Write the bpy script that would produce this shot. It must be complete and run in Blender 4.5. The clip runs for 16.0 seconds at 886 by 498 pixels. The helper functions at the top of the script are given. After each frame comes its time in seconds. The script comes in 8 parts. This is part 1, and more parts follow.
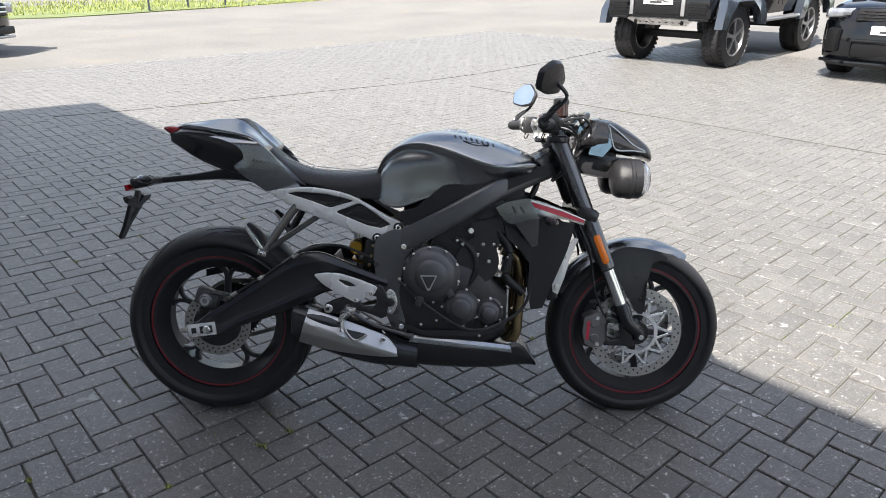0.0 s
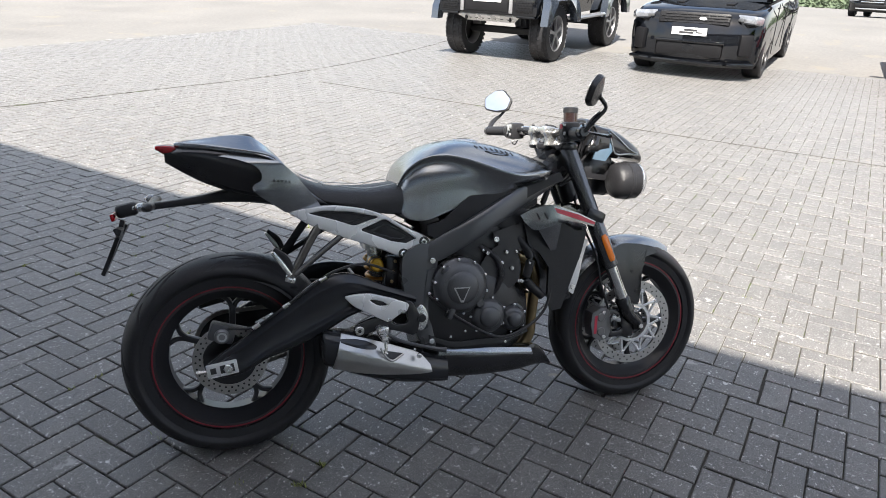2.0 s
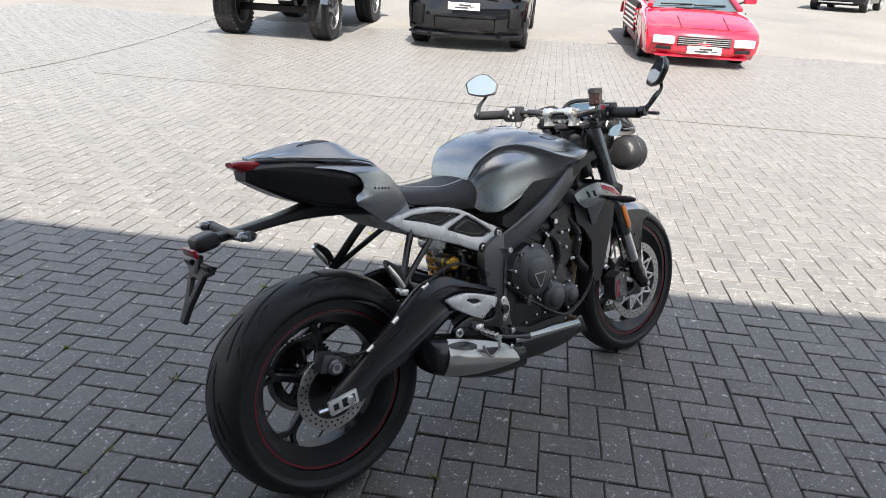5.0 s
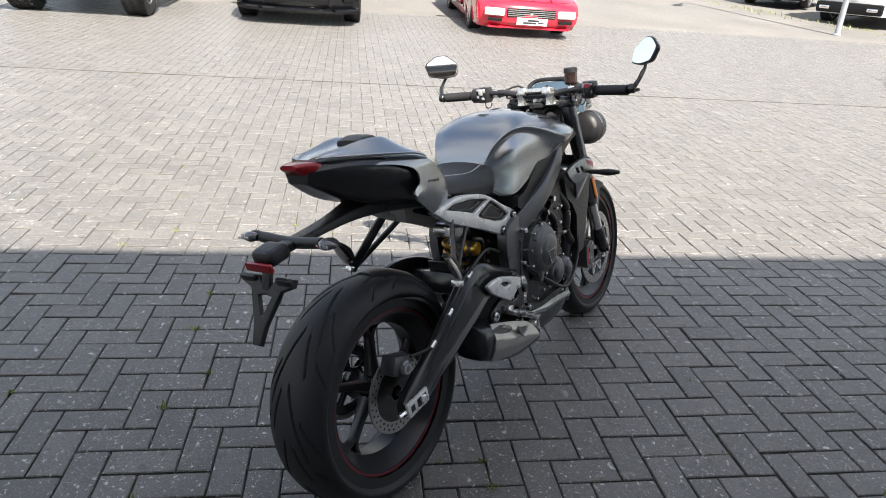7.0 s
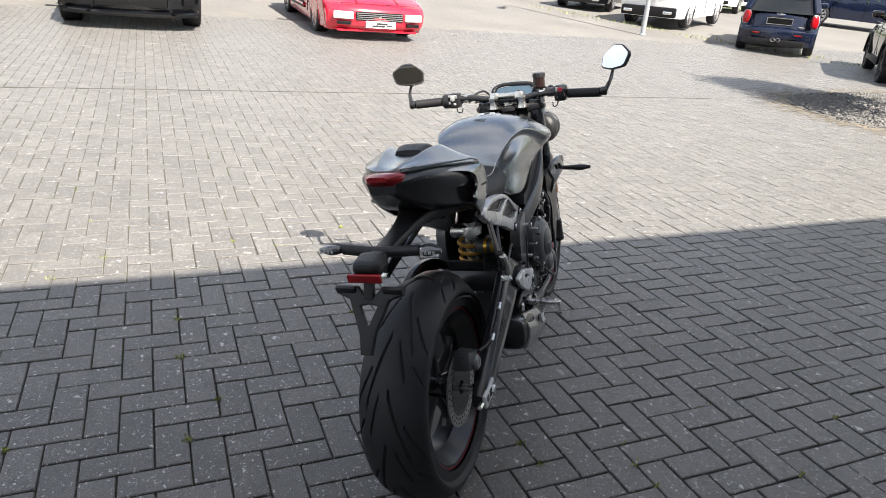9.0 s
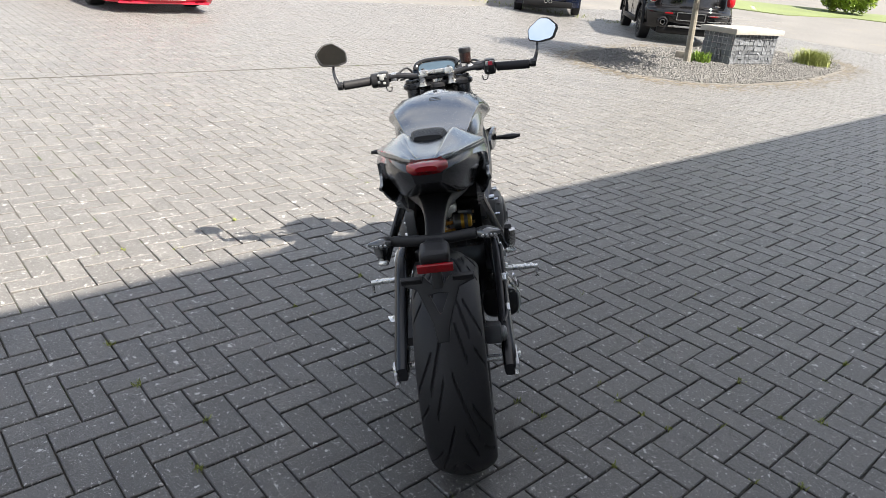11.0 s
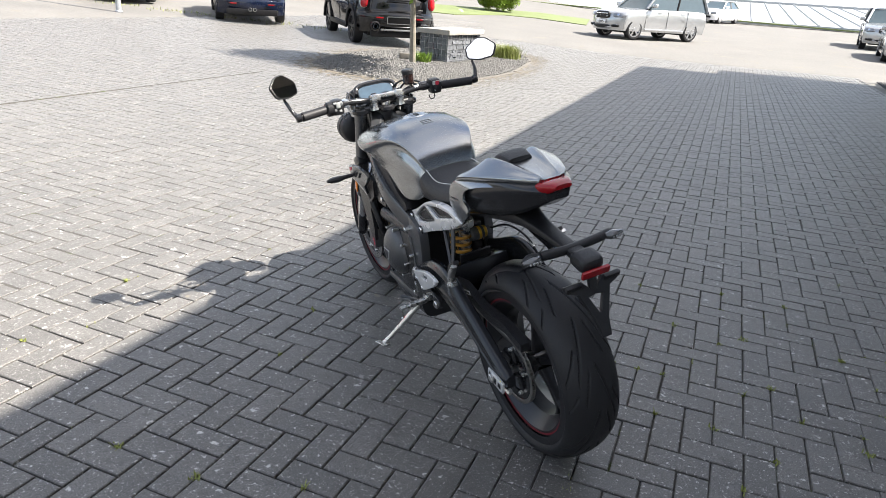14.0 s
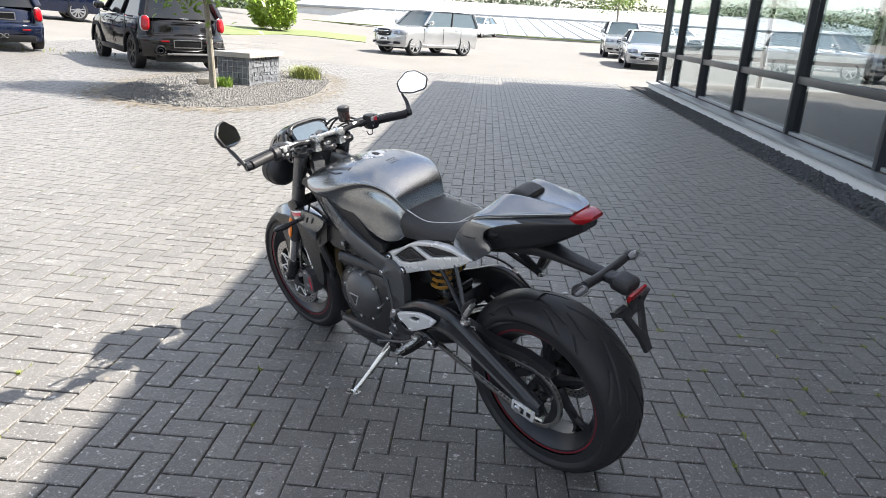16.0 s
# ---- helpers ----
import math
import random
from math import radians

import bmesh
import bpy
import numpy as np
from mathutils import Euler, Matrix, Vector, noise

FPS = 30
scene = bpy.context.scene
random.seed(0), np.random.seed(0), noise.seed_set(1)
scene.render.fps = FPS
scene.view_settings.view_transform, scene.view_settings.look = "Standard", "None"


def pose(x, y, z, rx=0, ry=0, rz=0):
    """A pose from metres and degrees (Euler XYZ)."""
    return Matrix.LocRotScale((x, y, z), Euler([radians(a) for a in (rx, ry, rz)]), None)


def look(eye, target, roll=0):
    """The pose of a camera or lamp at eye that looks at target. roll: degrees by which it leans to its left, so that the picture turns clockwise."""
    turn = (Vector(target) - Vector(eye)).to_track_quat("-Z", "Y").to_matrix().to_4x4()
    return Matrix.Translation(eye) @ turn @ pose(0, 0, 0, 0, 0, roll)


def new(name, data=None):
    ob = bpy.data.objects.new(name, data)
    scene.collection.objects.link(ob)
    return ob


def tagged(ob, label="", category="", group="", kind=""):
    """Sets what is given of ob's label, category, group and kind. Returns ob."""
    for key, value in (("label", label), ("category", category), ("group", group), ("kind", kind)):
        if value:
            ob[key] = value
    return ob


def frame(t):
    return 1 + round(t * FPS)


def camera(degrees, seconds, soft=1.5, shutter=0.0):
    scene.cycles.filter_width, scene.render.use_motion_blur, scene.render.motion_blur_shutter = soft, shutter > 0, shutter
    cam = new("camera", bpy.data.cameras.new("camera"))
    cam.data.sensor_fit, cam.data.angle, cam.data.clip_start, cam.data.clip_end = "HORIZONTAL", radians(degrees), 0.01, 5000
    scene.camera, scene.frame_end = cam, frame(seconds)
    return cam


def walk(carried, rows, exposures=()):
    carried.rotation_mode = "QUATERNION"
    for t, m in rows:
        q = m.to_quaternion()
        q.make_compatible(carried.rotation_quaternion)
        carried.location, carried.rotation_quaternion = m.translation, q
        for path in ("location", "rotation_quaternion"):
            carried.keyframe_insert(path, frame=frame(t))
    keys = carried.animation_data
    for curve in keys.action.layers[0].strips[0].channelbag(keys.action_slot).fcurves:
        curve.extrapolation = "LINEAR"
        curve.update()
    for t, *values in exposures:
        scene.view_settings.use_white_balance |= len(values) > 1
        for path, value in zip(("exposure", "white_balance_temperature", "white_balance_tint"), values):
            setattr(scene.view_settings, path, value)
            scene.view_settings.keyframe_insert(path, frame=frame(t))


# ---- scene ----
cam = camera(66.4, 16.0, soft=0.8)
PATH = [
    (0, (0.183, 0.154, 1.383), (1.448, 1.524, 0.661), 1.3),
    (0.5, (0.12, 0.298, 1.389), (1.481, 1.561, 0.646), 1.5),
    (1, (0.023, 0.415, 1.392), (1.449, 1.6, 0.643), 1.5),
    (1.5, (-0.136, 0.567, 1.41), (1.386, 1.629, 0.664), 2.5),
    (2, (-0.225, 0.698, 1.415), (1.384, 1.638, 0.689), 3.2),
    (2.5, (-0.278, 0.861, 1.395), (1.381, 1.711, 0.668), 4.0),
    (3, (-0.335, 0.992, 1.403), (1.351, 1.772, 0.664), 3.6),
    (3.5, (-0.461, 1.179, 1.413), (1.281, 1.83, 0.675), 3.9),
    (4, (-0.54, 1.335, 1.424), (1.247, 1.859, 0.694), 3.5),
    (4.5, (-0.537, 1.495, 1.398), (1.282, 1.894, 0.667), 3.7),
    (5, (-0.525, 1.654, 1.395), (1.313, 1.905, 0.647), 3.4),
    (5.2, (-0.529, 1.712, 1.391), (1.308, 1.928, 0.631), 3.5),
    (7.3, (-0.506, 2.369, 1.391), (1.3, 2.025, 0.604), 4.9),
    (7.5, (-0.506, 2.432, 1.393), (1.293, 2.051, 0.607), 5.5),
    (8, (-0.523, 2.632, 1.42), (1.25, 2.088, 0.672), 5.7),
    (8.5, (-0.513, 2.759, 1.406), (1.233, 2.118, 0.671), 5.2),
    (9, (-0.447, 2.878, 1.383), (1.248, 2.124, 0.637), 5.0),
    (9.2, (-0.418, 2.933, 1.386), (1.244, 2.122, 0.625), 4.4),
    (11.3, (-0.081, 3.479, 1.379), (1.217, 2.168, 0.606), 5.2),
    (11.5, (-0.036, 3.525, 1.386), (1.228, 2.177, 0.621), 5.3),
    (12, (0.076, 3.686, 1.385), (1.262, 2.253, 0.65), 5.8),
    (12.5, (0.195, 3.874, 1.397), (1.242, 2.325, 0.688), 5.7),
    (13, (0.336, 3.97, 1.378), (1.27, 2.349, 0.672), 5.7),
    (13.5, (0.521, 4.035, 1.377), (1.304, 2.337, 0.669), 4.5),
    (14, (0.685, 4.105, 1.377), (1.356, 2.36, 0.666), 4.1),
    (14.5, (0.889, 4.207, 1.402), (1.375, 2.392, 0.717), 4.0),
    (15, (1.037, 4.228, 1.397), (1.393, 2.378, 0.725), 3.8),
    (15.5, (1.214, 4.211, 1.395), (1.426, 2.331, 0.749), 3.5),
    (16, (1.348, 4.21, 1.402), (1.435, 2.315, 0.77), 3.3),
]
walk(cam, [(t, look(eye, target, roll)) for t, eye, target, roll in PATH], [(0, 1.65, 6650, 10), (1.5, 1.70, 6650, 10), (3.5, 1.73, 6650, 10), (5, 1.71, 6750, 10), (9, 1.60, 6900, 10), (12.5, 1.62, 6800, 10), (16, 1.82, 6700, 10)])

# ---- light ----
SUN_ELEV, SUN_AZ = 50.0, -164.7          # towards the sun, degrees
world = bpy.data.worlds.new("sky")
scene.world = world
world.use_nodes = True
wt = world.node_tree
sky = wt.nodes.new("ShaderNodeTexSky")
sky.sky_type = "NISHITA"
sky.sun_disc = False
sky.sun_elevation = radians(SUN_ELEV)
sky.sun_rotation = radians(90 - SUN_AZ)
sky.dust_density, sky.air_density, sky.ozone_density = 1.5, 1.0, 1.0
wt.nodes["Background"].inputs["Strength"].default_value = 0.095
cloud, cmix, cval, tcw = wt.nodes.new("ShaderNodeTexNoise"), wt.nodes.new("ShaderNodeMix"), wt.nodes.new("ShaderNodeMapRange"), wt.nodes.new("ShaderNodeTexCoord")
cloud.inputs["Scale"].default_value, cloud.inputs["Detail"].default_value, cloud.inputs["Roughness"].default_value = 3.2, 6, 0.55
cval.inputs["From Min"].default_value, cval.inputs["From Max"].default_value = 0.40, 0.62
cval.inputs["To Max"].default_value = 0.72
cmix.data_type = "RGBA"
cmix.inputs["B"].default_value = (6.2, 6.1, 5.95, 1)          # broken white cloud
wt.links.new(tcw.outputs["Generated"], cloud.inputs["Vector"])
wt.links.new(cloud.outputs["Fac"], cval.inputs["Value"])
wt.links.new(cval.outputs[0], cmix.inputs["Factor"])
wt.links.new(sky.outputs[0], cmix.inputs["A"])
wt.links.new(cmix.outputs["Result"], wt.nodes["Background"].inputs["Color"])
sun = new("sun", bpy.data.lights.new("sun", "SUN"))
sun.data.energy, sun.data.angle, sun.data.color = 5.0, radians(0.55), (1.0, 0.955, 0.89)
sdir = Vector((math.cos(radians(SUN_ELEV)) * math.cos(radians(SUN_AZ)), math.cos(radians(SUN_ELEV)) * math.sin(radians(SUN_AZ)), math.sin(radians(SUN_ELEV))))
sun.matrix_world = look(sdir * 60, (0, 0, 0))



# ---- materials ----
def surface(name, colour, rough=0.5, metal=0.0, fine=60.0, big=4.0, vary=0.15, bump=0.05, bscale=250.0, coat=0.0, rand="", specks=None, spec=0.5, place="Object", sheen=0.0):
    """A material with colour varied at two scales, roughness wear and fine relief."""
    m = bpy.data.materials.new(name)
    m.use_nodes = True
    nt, b = m.node_tree, m.node_tree.nodes["Principled BSDF"]
    add = nt.nodes.new
    link = nt.links.new
    tc = add("ShaderNodeTexCoord" if place == "Object" else "ShaderNodeNewGeometry")
    n1, n2 = add("ShaderNodeTexNoise"), add("ShaderNodeTexNoise")
    n1.inputs["Scale"].default_value, n1.inputs["Detail"].default_value = fine, 4
    n2.inputs["Scale"].default_value, n2.inputs["Detail"].default_value = big, 3
    for n in (n1, n2):
        link(tc.outputs[place], n.inputs["Vector"])
    s = add("ShaderNodeMath")
    s.operation = "ADD"
    link(n1.outputs["Fac"], s.inputs[0])
    link(n2.outputs["Fac"], s.inputs[1])
    r = add("ShaderNodeMapRange")
    r.inputs["From Min"].default_value, r.inputs["From Max"].default_value = 0.6, 1.4
    r.inputs["To Min"].default_value, r.inputs["To Max"].default_value = 1 - vary, 1 + vary
    link(s.outputs[0], r.inputs["Value"])
    val = r.outputs[0]
    if rand:
        src = add("ShaderNodeObjectInfo") if rand == "object" else add("ShaderNodeNewGeometry")
        rr = add("ShaderNodeMapRange")
        rr.inputs["To Min"].default_value, rr.inputs["To Max"].default_value = 0.85, 1.15
        link(src.outputs["Random" if rand == "object" else "Random Per Island"], rr.inputs["Value"])
        mm = add("ShaderNodeMath")
        mm.operation = "MULTIPLY"
        link(val, mm.inputs[0])
        link(rr.outputs[0], mm.inputs[1])
        val = mm.outputs[0]
    mx = add("ShaderNodeVectorMath")
    mx.operation = "SCALE"
    mx.inputs[0].default_value = colour
    link(val, mx.inputs["Scale"])
    col = mx.outputs[0]
    if specks:                                   # pale lichen or grit: (scale, threshold, colour)
        for k, (sc, th, cc) in enumerate(specks):
            v = add("ShaderNodeTexNoise")
            v.inputs["Scale"].default_value, v.inputs["Detail"].default_value, v.inputs["Roughness"].default_value = sc, 5, 0.58
            v.noise_dimensions = "3D"
            off = add("ShaderNodeVectorMath")
            off.inputs[1].default_value = (3.1 * k + 1, 7.7 * k, 1.3)
            link(tc.outputs[place], off.inputs[0])
            link(off.outputs[0], v.inputs["Vector"])
            t = add("ShaderNodeMapRange")
            t.inputs["From Min"].default_value, t.inputs["From Max"].default_value = th, th + 0.04
            link(v.outputs["Fac"], t.inputs["Value"])
            mixc = add("ShaderNodeMix")
            mixc.data_type = "RGBA"
            link(t.outputs[0], mixc.inputs["Factor"])
            link(col, mixc.inputs["A"])
            mixc.inputs["B"].default_value = (*cc, 1)
            col = mixc.outputs["Result"]
    link(col, b.inputs["Base Color"])
    rg = add("ShaderNodeMapRange")
    rg.inputs["To Min"].default_value, rg.inputs["To Max"].default_value = max(0.02, rough * 0.8), min(1, rough * 1.2)
    link(n2.outputs["Fac"], rg.inputs["Value"])
    link(rg.outputs[0], b.inputs["Roughness"])
    b.inputs["Metallic"].default_value = metal
    b.inputs["Coat Weight"].default_value = coat
    b.inputs["Coat Roughness"].default_value = 0.04
    b.inputs["Specular IOR Level"].default_value = spec
    b.inputs["Sheen Weight"].default_value = sheen
    b.inputs["Sheen Roughness"].default_value = 0.45
    if bump:
        n3 = add("ShaderNodeTexNoise")
        n3.inputs["Scale"].default_value, n3.inputs["Detail"].default_value = bscale, 5
        link(tc.outputs[place], n3.inputs["Vector"])
        bp = add("ShaderNodeBump")
        bp.inputs["Strength"].default_value, bp.inputs["Distance"].default_value = min(1, bump * 4), 0.002
        link(n3.outputs["Fac"], bp.inputs["Height"])
        link(bp.outputs[0], b.inputs["Normal"])
    return m


def clear_glass(name, tint=(0.9, 0.93, 0.92), rough=0.0, ior=1.45):
    m = bpy.data.materials.new(name)
    m.use_nodes = True
    b = m.node_tree.nodes["Principled BSDF"]
    b.inputs["Base Color"].default_value = (*tint, 1)
    b.inputs["Transmission Weight"].default_value = 1
    b.inputs["Roughness"].default_value = rough
    b.inputs["IOR"].default_value = ior
    return m


LICHEN = [(17, 0.585, (0.082, 0.0765, 0.070)), (230, 0.560, (0.050, 0.049, 0.048)), (310, 0.590, (0.225, 0.221, 0.213)), (24, 0.662, (0.46, 0.45, 0.43)), (50, 0.640, (0.45, 0.44, 0.42)), (95, 0.634, (0.45, 0.44, 0.42)), (170, 0.638, (0.40, 0.39, 0.37)), (9, 0.685, (0.24, 0.235, 0.222)), (7, 0.705, (0.21, 0.182, 0.135))]
M = {}
M["paver"] = surface("paver_concrete", (0.1020, 0.0965, 0.0900), 0.50, fine=120, big=5, vary=0.32, bump=0.16, bscale=260, rand="object", specks=LICHEN, spec=0.5, place="Position", sheen=0.19)
M["paver_far"] = surface("paver_concrete_joined", (0.1020, 0.0965, 0.0900), 0.50, fine=120, big=5, vary=0.32, bump=0.16, bscale=260, rand="island", specks=LICHEN, spec=0.5, place="Position", sheen=0.19)
M["joint"] = surface("joint_sand", (0.068, 0.064, 0.056), 0.95, fine=90, big=2, vary=0.4, bump=0.3, specks=[(6, 0.60, (0.055, 0.070, 0.022))])
M["lot"] = surface("weathered_paving", (0.141, 0.136, 0.1285), 0.85, fine=16, big=0.6, vary=0.24, bump=0.2, bscale=60, specks=[(14, 0.70, (0.26, 0.25, 0.23)), (3, 0.67, (0.185, 0.168, 0.138)), (1.1, 0.63, (0.160, 0.149, 0.128))])
M["soil"] = surface("sandy_soil", (0.175, 0.152, 0.118), 0.95, fine=60, big=3, vary=0.4, bump=0.5, bscale=120)
M["grass"] = surface("mown_grass", (0.125, 0.155, 0.058), 0.8, fine=25, big=0.7, vary=0.35, bump=0.4, bscale=40)
M["blade"] = surface("grass_blade", (0.22, 0.25, 0.065), 0.6, fine=20, big=3, vary=0.3, bump=0, rand="island")
M["leaf"] = surface("leaf_green", (0.15, 0.24, 0.03), 0.5, fine=20, big=3, vary=0.3, bump=0, rand="island")
M["leaf_bush"] = surface("hedge_leaf", (0.20, 0.29, 0.03), 0.45, fine=20, big=3, vary=0.3, bump=0, rand="island")
M["leaf_far"] = surface("far_foliage", (0.075, 0.105, 0.060), 0.8, fine=3, big=0.3, vary=0.45, bump=0, rand="island")
M["bark"] = surface("grey_bark", (0.24, 0.22, 0.18), 0.9, fine=40, big=6, vary=0.4, bump=0.6, bscale=70)
M["stone"] = surface("gabion_stone", (0.135, 0.145, 0.160), 0.85, fine=50, big=6, vary=0.3, bump=0.4, bscale=90, rand="island")
M["slab"] = surface("sandstone_slab", (0.33, 0.315, 0.29), 0.8, fine=60, big=4, vary=0.18, bump=0.25)
M["gravel"] = surface("grey_gravel", (0.145, 0.142, 0.136), 0.9, fine=80, big=5, vary=0.3, bump=0.3, rand="island")
M["dark_gravel"] = surface("basalt_gravel", (0.085, 0.087, 0.092), 0.85, fine=80, big=5, vary=0.4, bump=0.3, rand="island")
M["kerb"] = surface("concrete_kerb", (0.125, 0.116, 0.102), 0.85, fine=70, big=3, vary=0.2, bump=0.3, specks=[(30, 0.68, (0.42, 0.4, 0.36))])
M["wire"] = surface("galvanised_wire", (0.5, 0.5, 0.5), 0.4, 0.9, bump=0)
M["galv"] = surface("galvanised_post", (0.34, 0.36, 0.38), 0.5, 0.4, fine=30, vary=0.12)
M["white_wall"] = surface("white_plinth", (0.78, 0.78, 0.77), 0.6, fine=30, big=1.5, vary=0.06, bump=0.06)
M["alu_dark"] = surface("anthracite_aluminium", (0.035, 0.038, 0.043), 0.45, fine=40, vary=0.1, bump=0.02)
M["alu_grey"] = surface("grey_aluminium", (0.30, 0.32, 0.33), 0.45, 0.2, fine=40, vary=0.1, bump=0.02)
M["render"] = surface("rendered_wall", (0.78, 0.77, 0.75), 0.85, fine=80, big=0.8, vary=0.1, bump=0.2)
# near-black wall and floor: the unlit room's shade is in the base colour
M["inner_wall"] = surface("inner_wall_painted_dim", (0.07, 0.064, 0.058), 0.8, fine=8, big=1, vary=0.1, bump=0)
M["floor_in"] = surface("showroom_floor_painted_dim", (0.036, 0.032, 0.028), 0.75, fine=6, big=1, vary=0.08, bump=0)
M["roof_sheet"] = surface("pale_roof_sheet", (0.33, 0.34, 0.36), 0.45, 0.1, fine=8, big=0.5, vary=0.08, bump=0)
M["soffit"] = surface("soffit_board", (0.26, 0.235, 0.20), 0.6, fine=20, big=2, vary=0.12, bump=0.03)
M["pane"] = clear_glass("window_glass", (0.70, 0.79, 0.82), ior=2.5)
# motorcycle
M["silver"] = surface("matt_silver_paint", (0.315, 0.328, 0.34), 0.25, 1.0, fine=900, big=3, vary=0.05, bump=0.008, bscale=1500, coat=0.0)
M["silver_lite"] = surface("light_silver_casting", (0.66, 0.66, 0.66), 0.27, 0.35, fine=600, big=8, vary=0.06, bump=0.03, bscale=900)
M["steel"] = surface("brushed_steel", (0.66, 0.655, 0.64), 0.27, 0.95, fine=300, big=12, vary=0.12, bump=0.03, bscale=500)
M["chain"] = surface("oily_chain_steel", (0.26, 0.25, 0.235), 0.36, 0.9, fine=300, vary=0.3, bump=0.05)
M["chrome"] = surface("bright_chrome", (0.75, 0.75, 0.75), 0.10, 1.0, fine=100, vary=0.04, bump=0)
M["black_sat"] = surface("satin_black_coating", (0.018, 0.018, 0.020), 0.19, 0.0, fine=400, big=8, vary=0.2, bump=0.015, bscale=900, spec=0.55)
M["black_gloss"] = surface("gloss_black_plastic", (0.010, 0.010, 0.011), 0.10, fine=400, big=8, vary=0.2, bump=0.004, bscale=300, spec=0.6)
M["black_plas"] = surface("textured_black_plastic", (0.019, 0.019, 0.021), 0.34, fine=500, big=10, vary=0.2, bump=0.08, bscale=1200, spec=0.32)
M["shield"] = surface("satin_steel_shield", (0.43, 0.425, 0.415), 0.33, 0.95, fine=300, big=12, vary=0.12, bump=0.03, bscale=500)
M["arm_black"] = surface("black_swingarm_coating", (0.018, 0.019, 0.022), 0.20, 0.0, fine=500, big=9, vary=0.15, bump=0.02, bscale=900, spec=0.45)
M["dark_cast"] = surface("dark_grey_casting", (0.080, 0.082, 0.087), 0.30, 0.40, fine=500, big=9, vary=0.18, bump=0.08, bscale=900)
M["frame_grey"] = surface("satin_grey_frame", (0.098, 0.101, 0.107), 0.28, 0.50, fine=700, big=5, vary=0.08, bump=0.03, bscale=1200)
M["fork_grey"] = surface("anodised_grey_fork", (0.15, 0.153, 0.16), 0.26, 0.85, fine=700, big=5, vary=0.06, bump=0.01, bscale=1200)
M["wheel_black"] = surface("black_alloy_wheel", (0.024, 0.024, 0.027), 0.30, 0.1, fine=500, big=9, vary=0.1, bump=0.01, bscale=900)
M["caliper"] = surface("grey_caliper", (0.16, 0.16, 0.165), 0.35, 0.6, fine=400, big=9, vary=0.1, bump=0.03)
M["engine"] = surface("engine_black_paint", (0.026, 0.026, 0.028), 0.24, 0.15, fine=500, big=9, vary=0.2, bump=0.08, bscale=900)
M["rubber"] = surface("tyre_rubber", (0.019, 0.019, 0.021), 0.50, fine=200, big=10, vary=0.25, bump=0.05, bscale=700, spec=0.28)
M["seat_vinyl"] = surface("seat_vinyl", (0.017, 0.017, 0.019), 0.46, fine=300, big=10, vary=0.15, bump=0.15, bscale=1400)
M["stitch"] = surface("white_stitching", (0.6, 0.6, 0.6), 0.8, vary=0.05, bump=0)
M["red_line"] = surface("red_pinstripe", (0.22, 0.014, 0.026), 0.4, vary=0.08, bump=0)
M["red_paint"] = surface("red_graphic", (0.50, 0.03, 0.06), 0.35, vary=0.06, bump=0)
M["red_lens"] = surface("red_lens", (0.26, 0.003, 0.007), 0.14, fine=120, vary=0.3, bump=0.05, coat=0.0)
M["orange_lens"] = surface("orange_reflector", (0.85, 0.20, 0.01), 0.2, vary=0.08, bump=0.03, coat=0.6)
M["gold"] = surface("gold_anodised", (0.62, 0.36, 0.05), 0.3, 0.8, vary=0.08, bump=0)
M["spring"] = surface("gold_spring", (0.58, 0.29, 0.05), 0.30, 0.3, vary=0.08, bump=0)
M["bronze"] = surface("heated_steel_pipe", (0.36, 0.27, 0.15), 0.3, 0.95, fine=40, big=8, vary=0.2, bump=0.02)
M["disc"] = surface("brake_disc_steel", (0.40, 0.39, 0.38), 0.38, 0.9, fine=300, big=30, vary=0.12, bump=0.04)
M["mirror"] = surface("mirror_glass", (0.88, 0.89, 0.90), 0.02, 1.0, vary=0.01, bump=0)
M["lamp_glass"] = clear_glass("lamp_glass", (0.9, 0.92, 0.95))
M["clear_lens"] = surface("clear_indicator_lens", (0.085, 0.087, 0.092), 0.12, 0.2, fine=150, vary=0.2, bump=0.1, coat=1)
M["screen"] = surface("instrument_screen", (0.045, 0.075, 0.105), 0.10, fine=40, vary=0.2, bump=0, coat=1)
M["smoke_red"] = surface("smoked_reservoir", (0.020, 0.010, 0.009), 0.15, vary=0.1, bump=0, coat=0.6)
M["white_plate"] = surface("white_plate", (0.80, 0.80, 0.80), 0.4, vary=0.03, bump=0)
M["ink"] = surface("dark_lettering", (0.03, 0.03, 0.033), 0.5, vary=0.05, bump=0)
M["grey_ink"] = surface("grey_lettering", (0.35, 0.36, 0.36), 0.5, vary=0.05, bump=0)
M["yellow"] = surface("yellow_paint_mark", (0.8, 0.75, 0.05), 0.5, vary=0.05, bump=0)
# cars
M["mesh_black"] = surface("black_mesh", (0.006, 0.006, 0.007), 0.45, fine=300, vary=0.2, bump=0.3, bscale=90, spec=0.25)
M["car_black"] = surface("black_car_paint", (0.004, 0.0045, 0.006), 0.05, fine=800, vary=0.1, bump=0)
M["car_navy"] = surface("navy_car_paint", (0.006, 0.010, 0.026), 0.06, fine=800, vary=0.1, bump=0)
M["car_anthra"] = surface("dark_grey_car_paint", (0.009, 0.009, 0.010), 0.07, fine=800, vary=0.1, bump=0)
M["car_steel"] = surface("grey_blue_car_paint", (0.060, 0.074, 0.096), 0.18, 0.6, fine=800, vary=0.1, bump=0, coat=1)
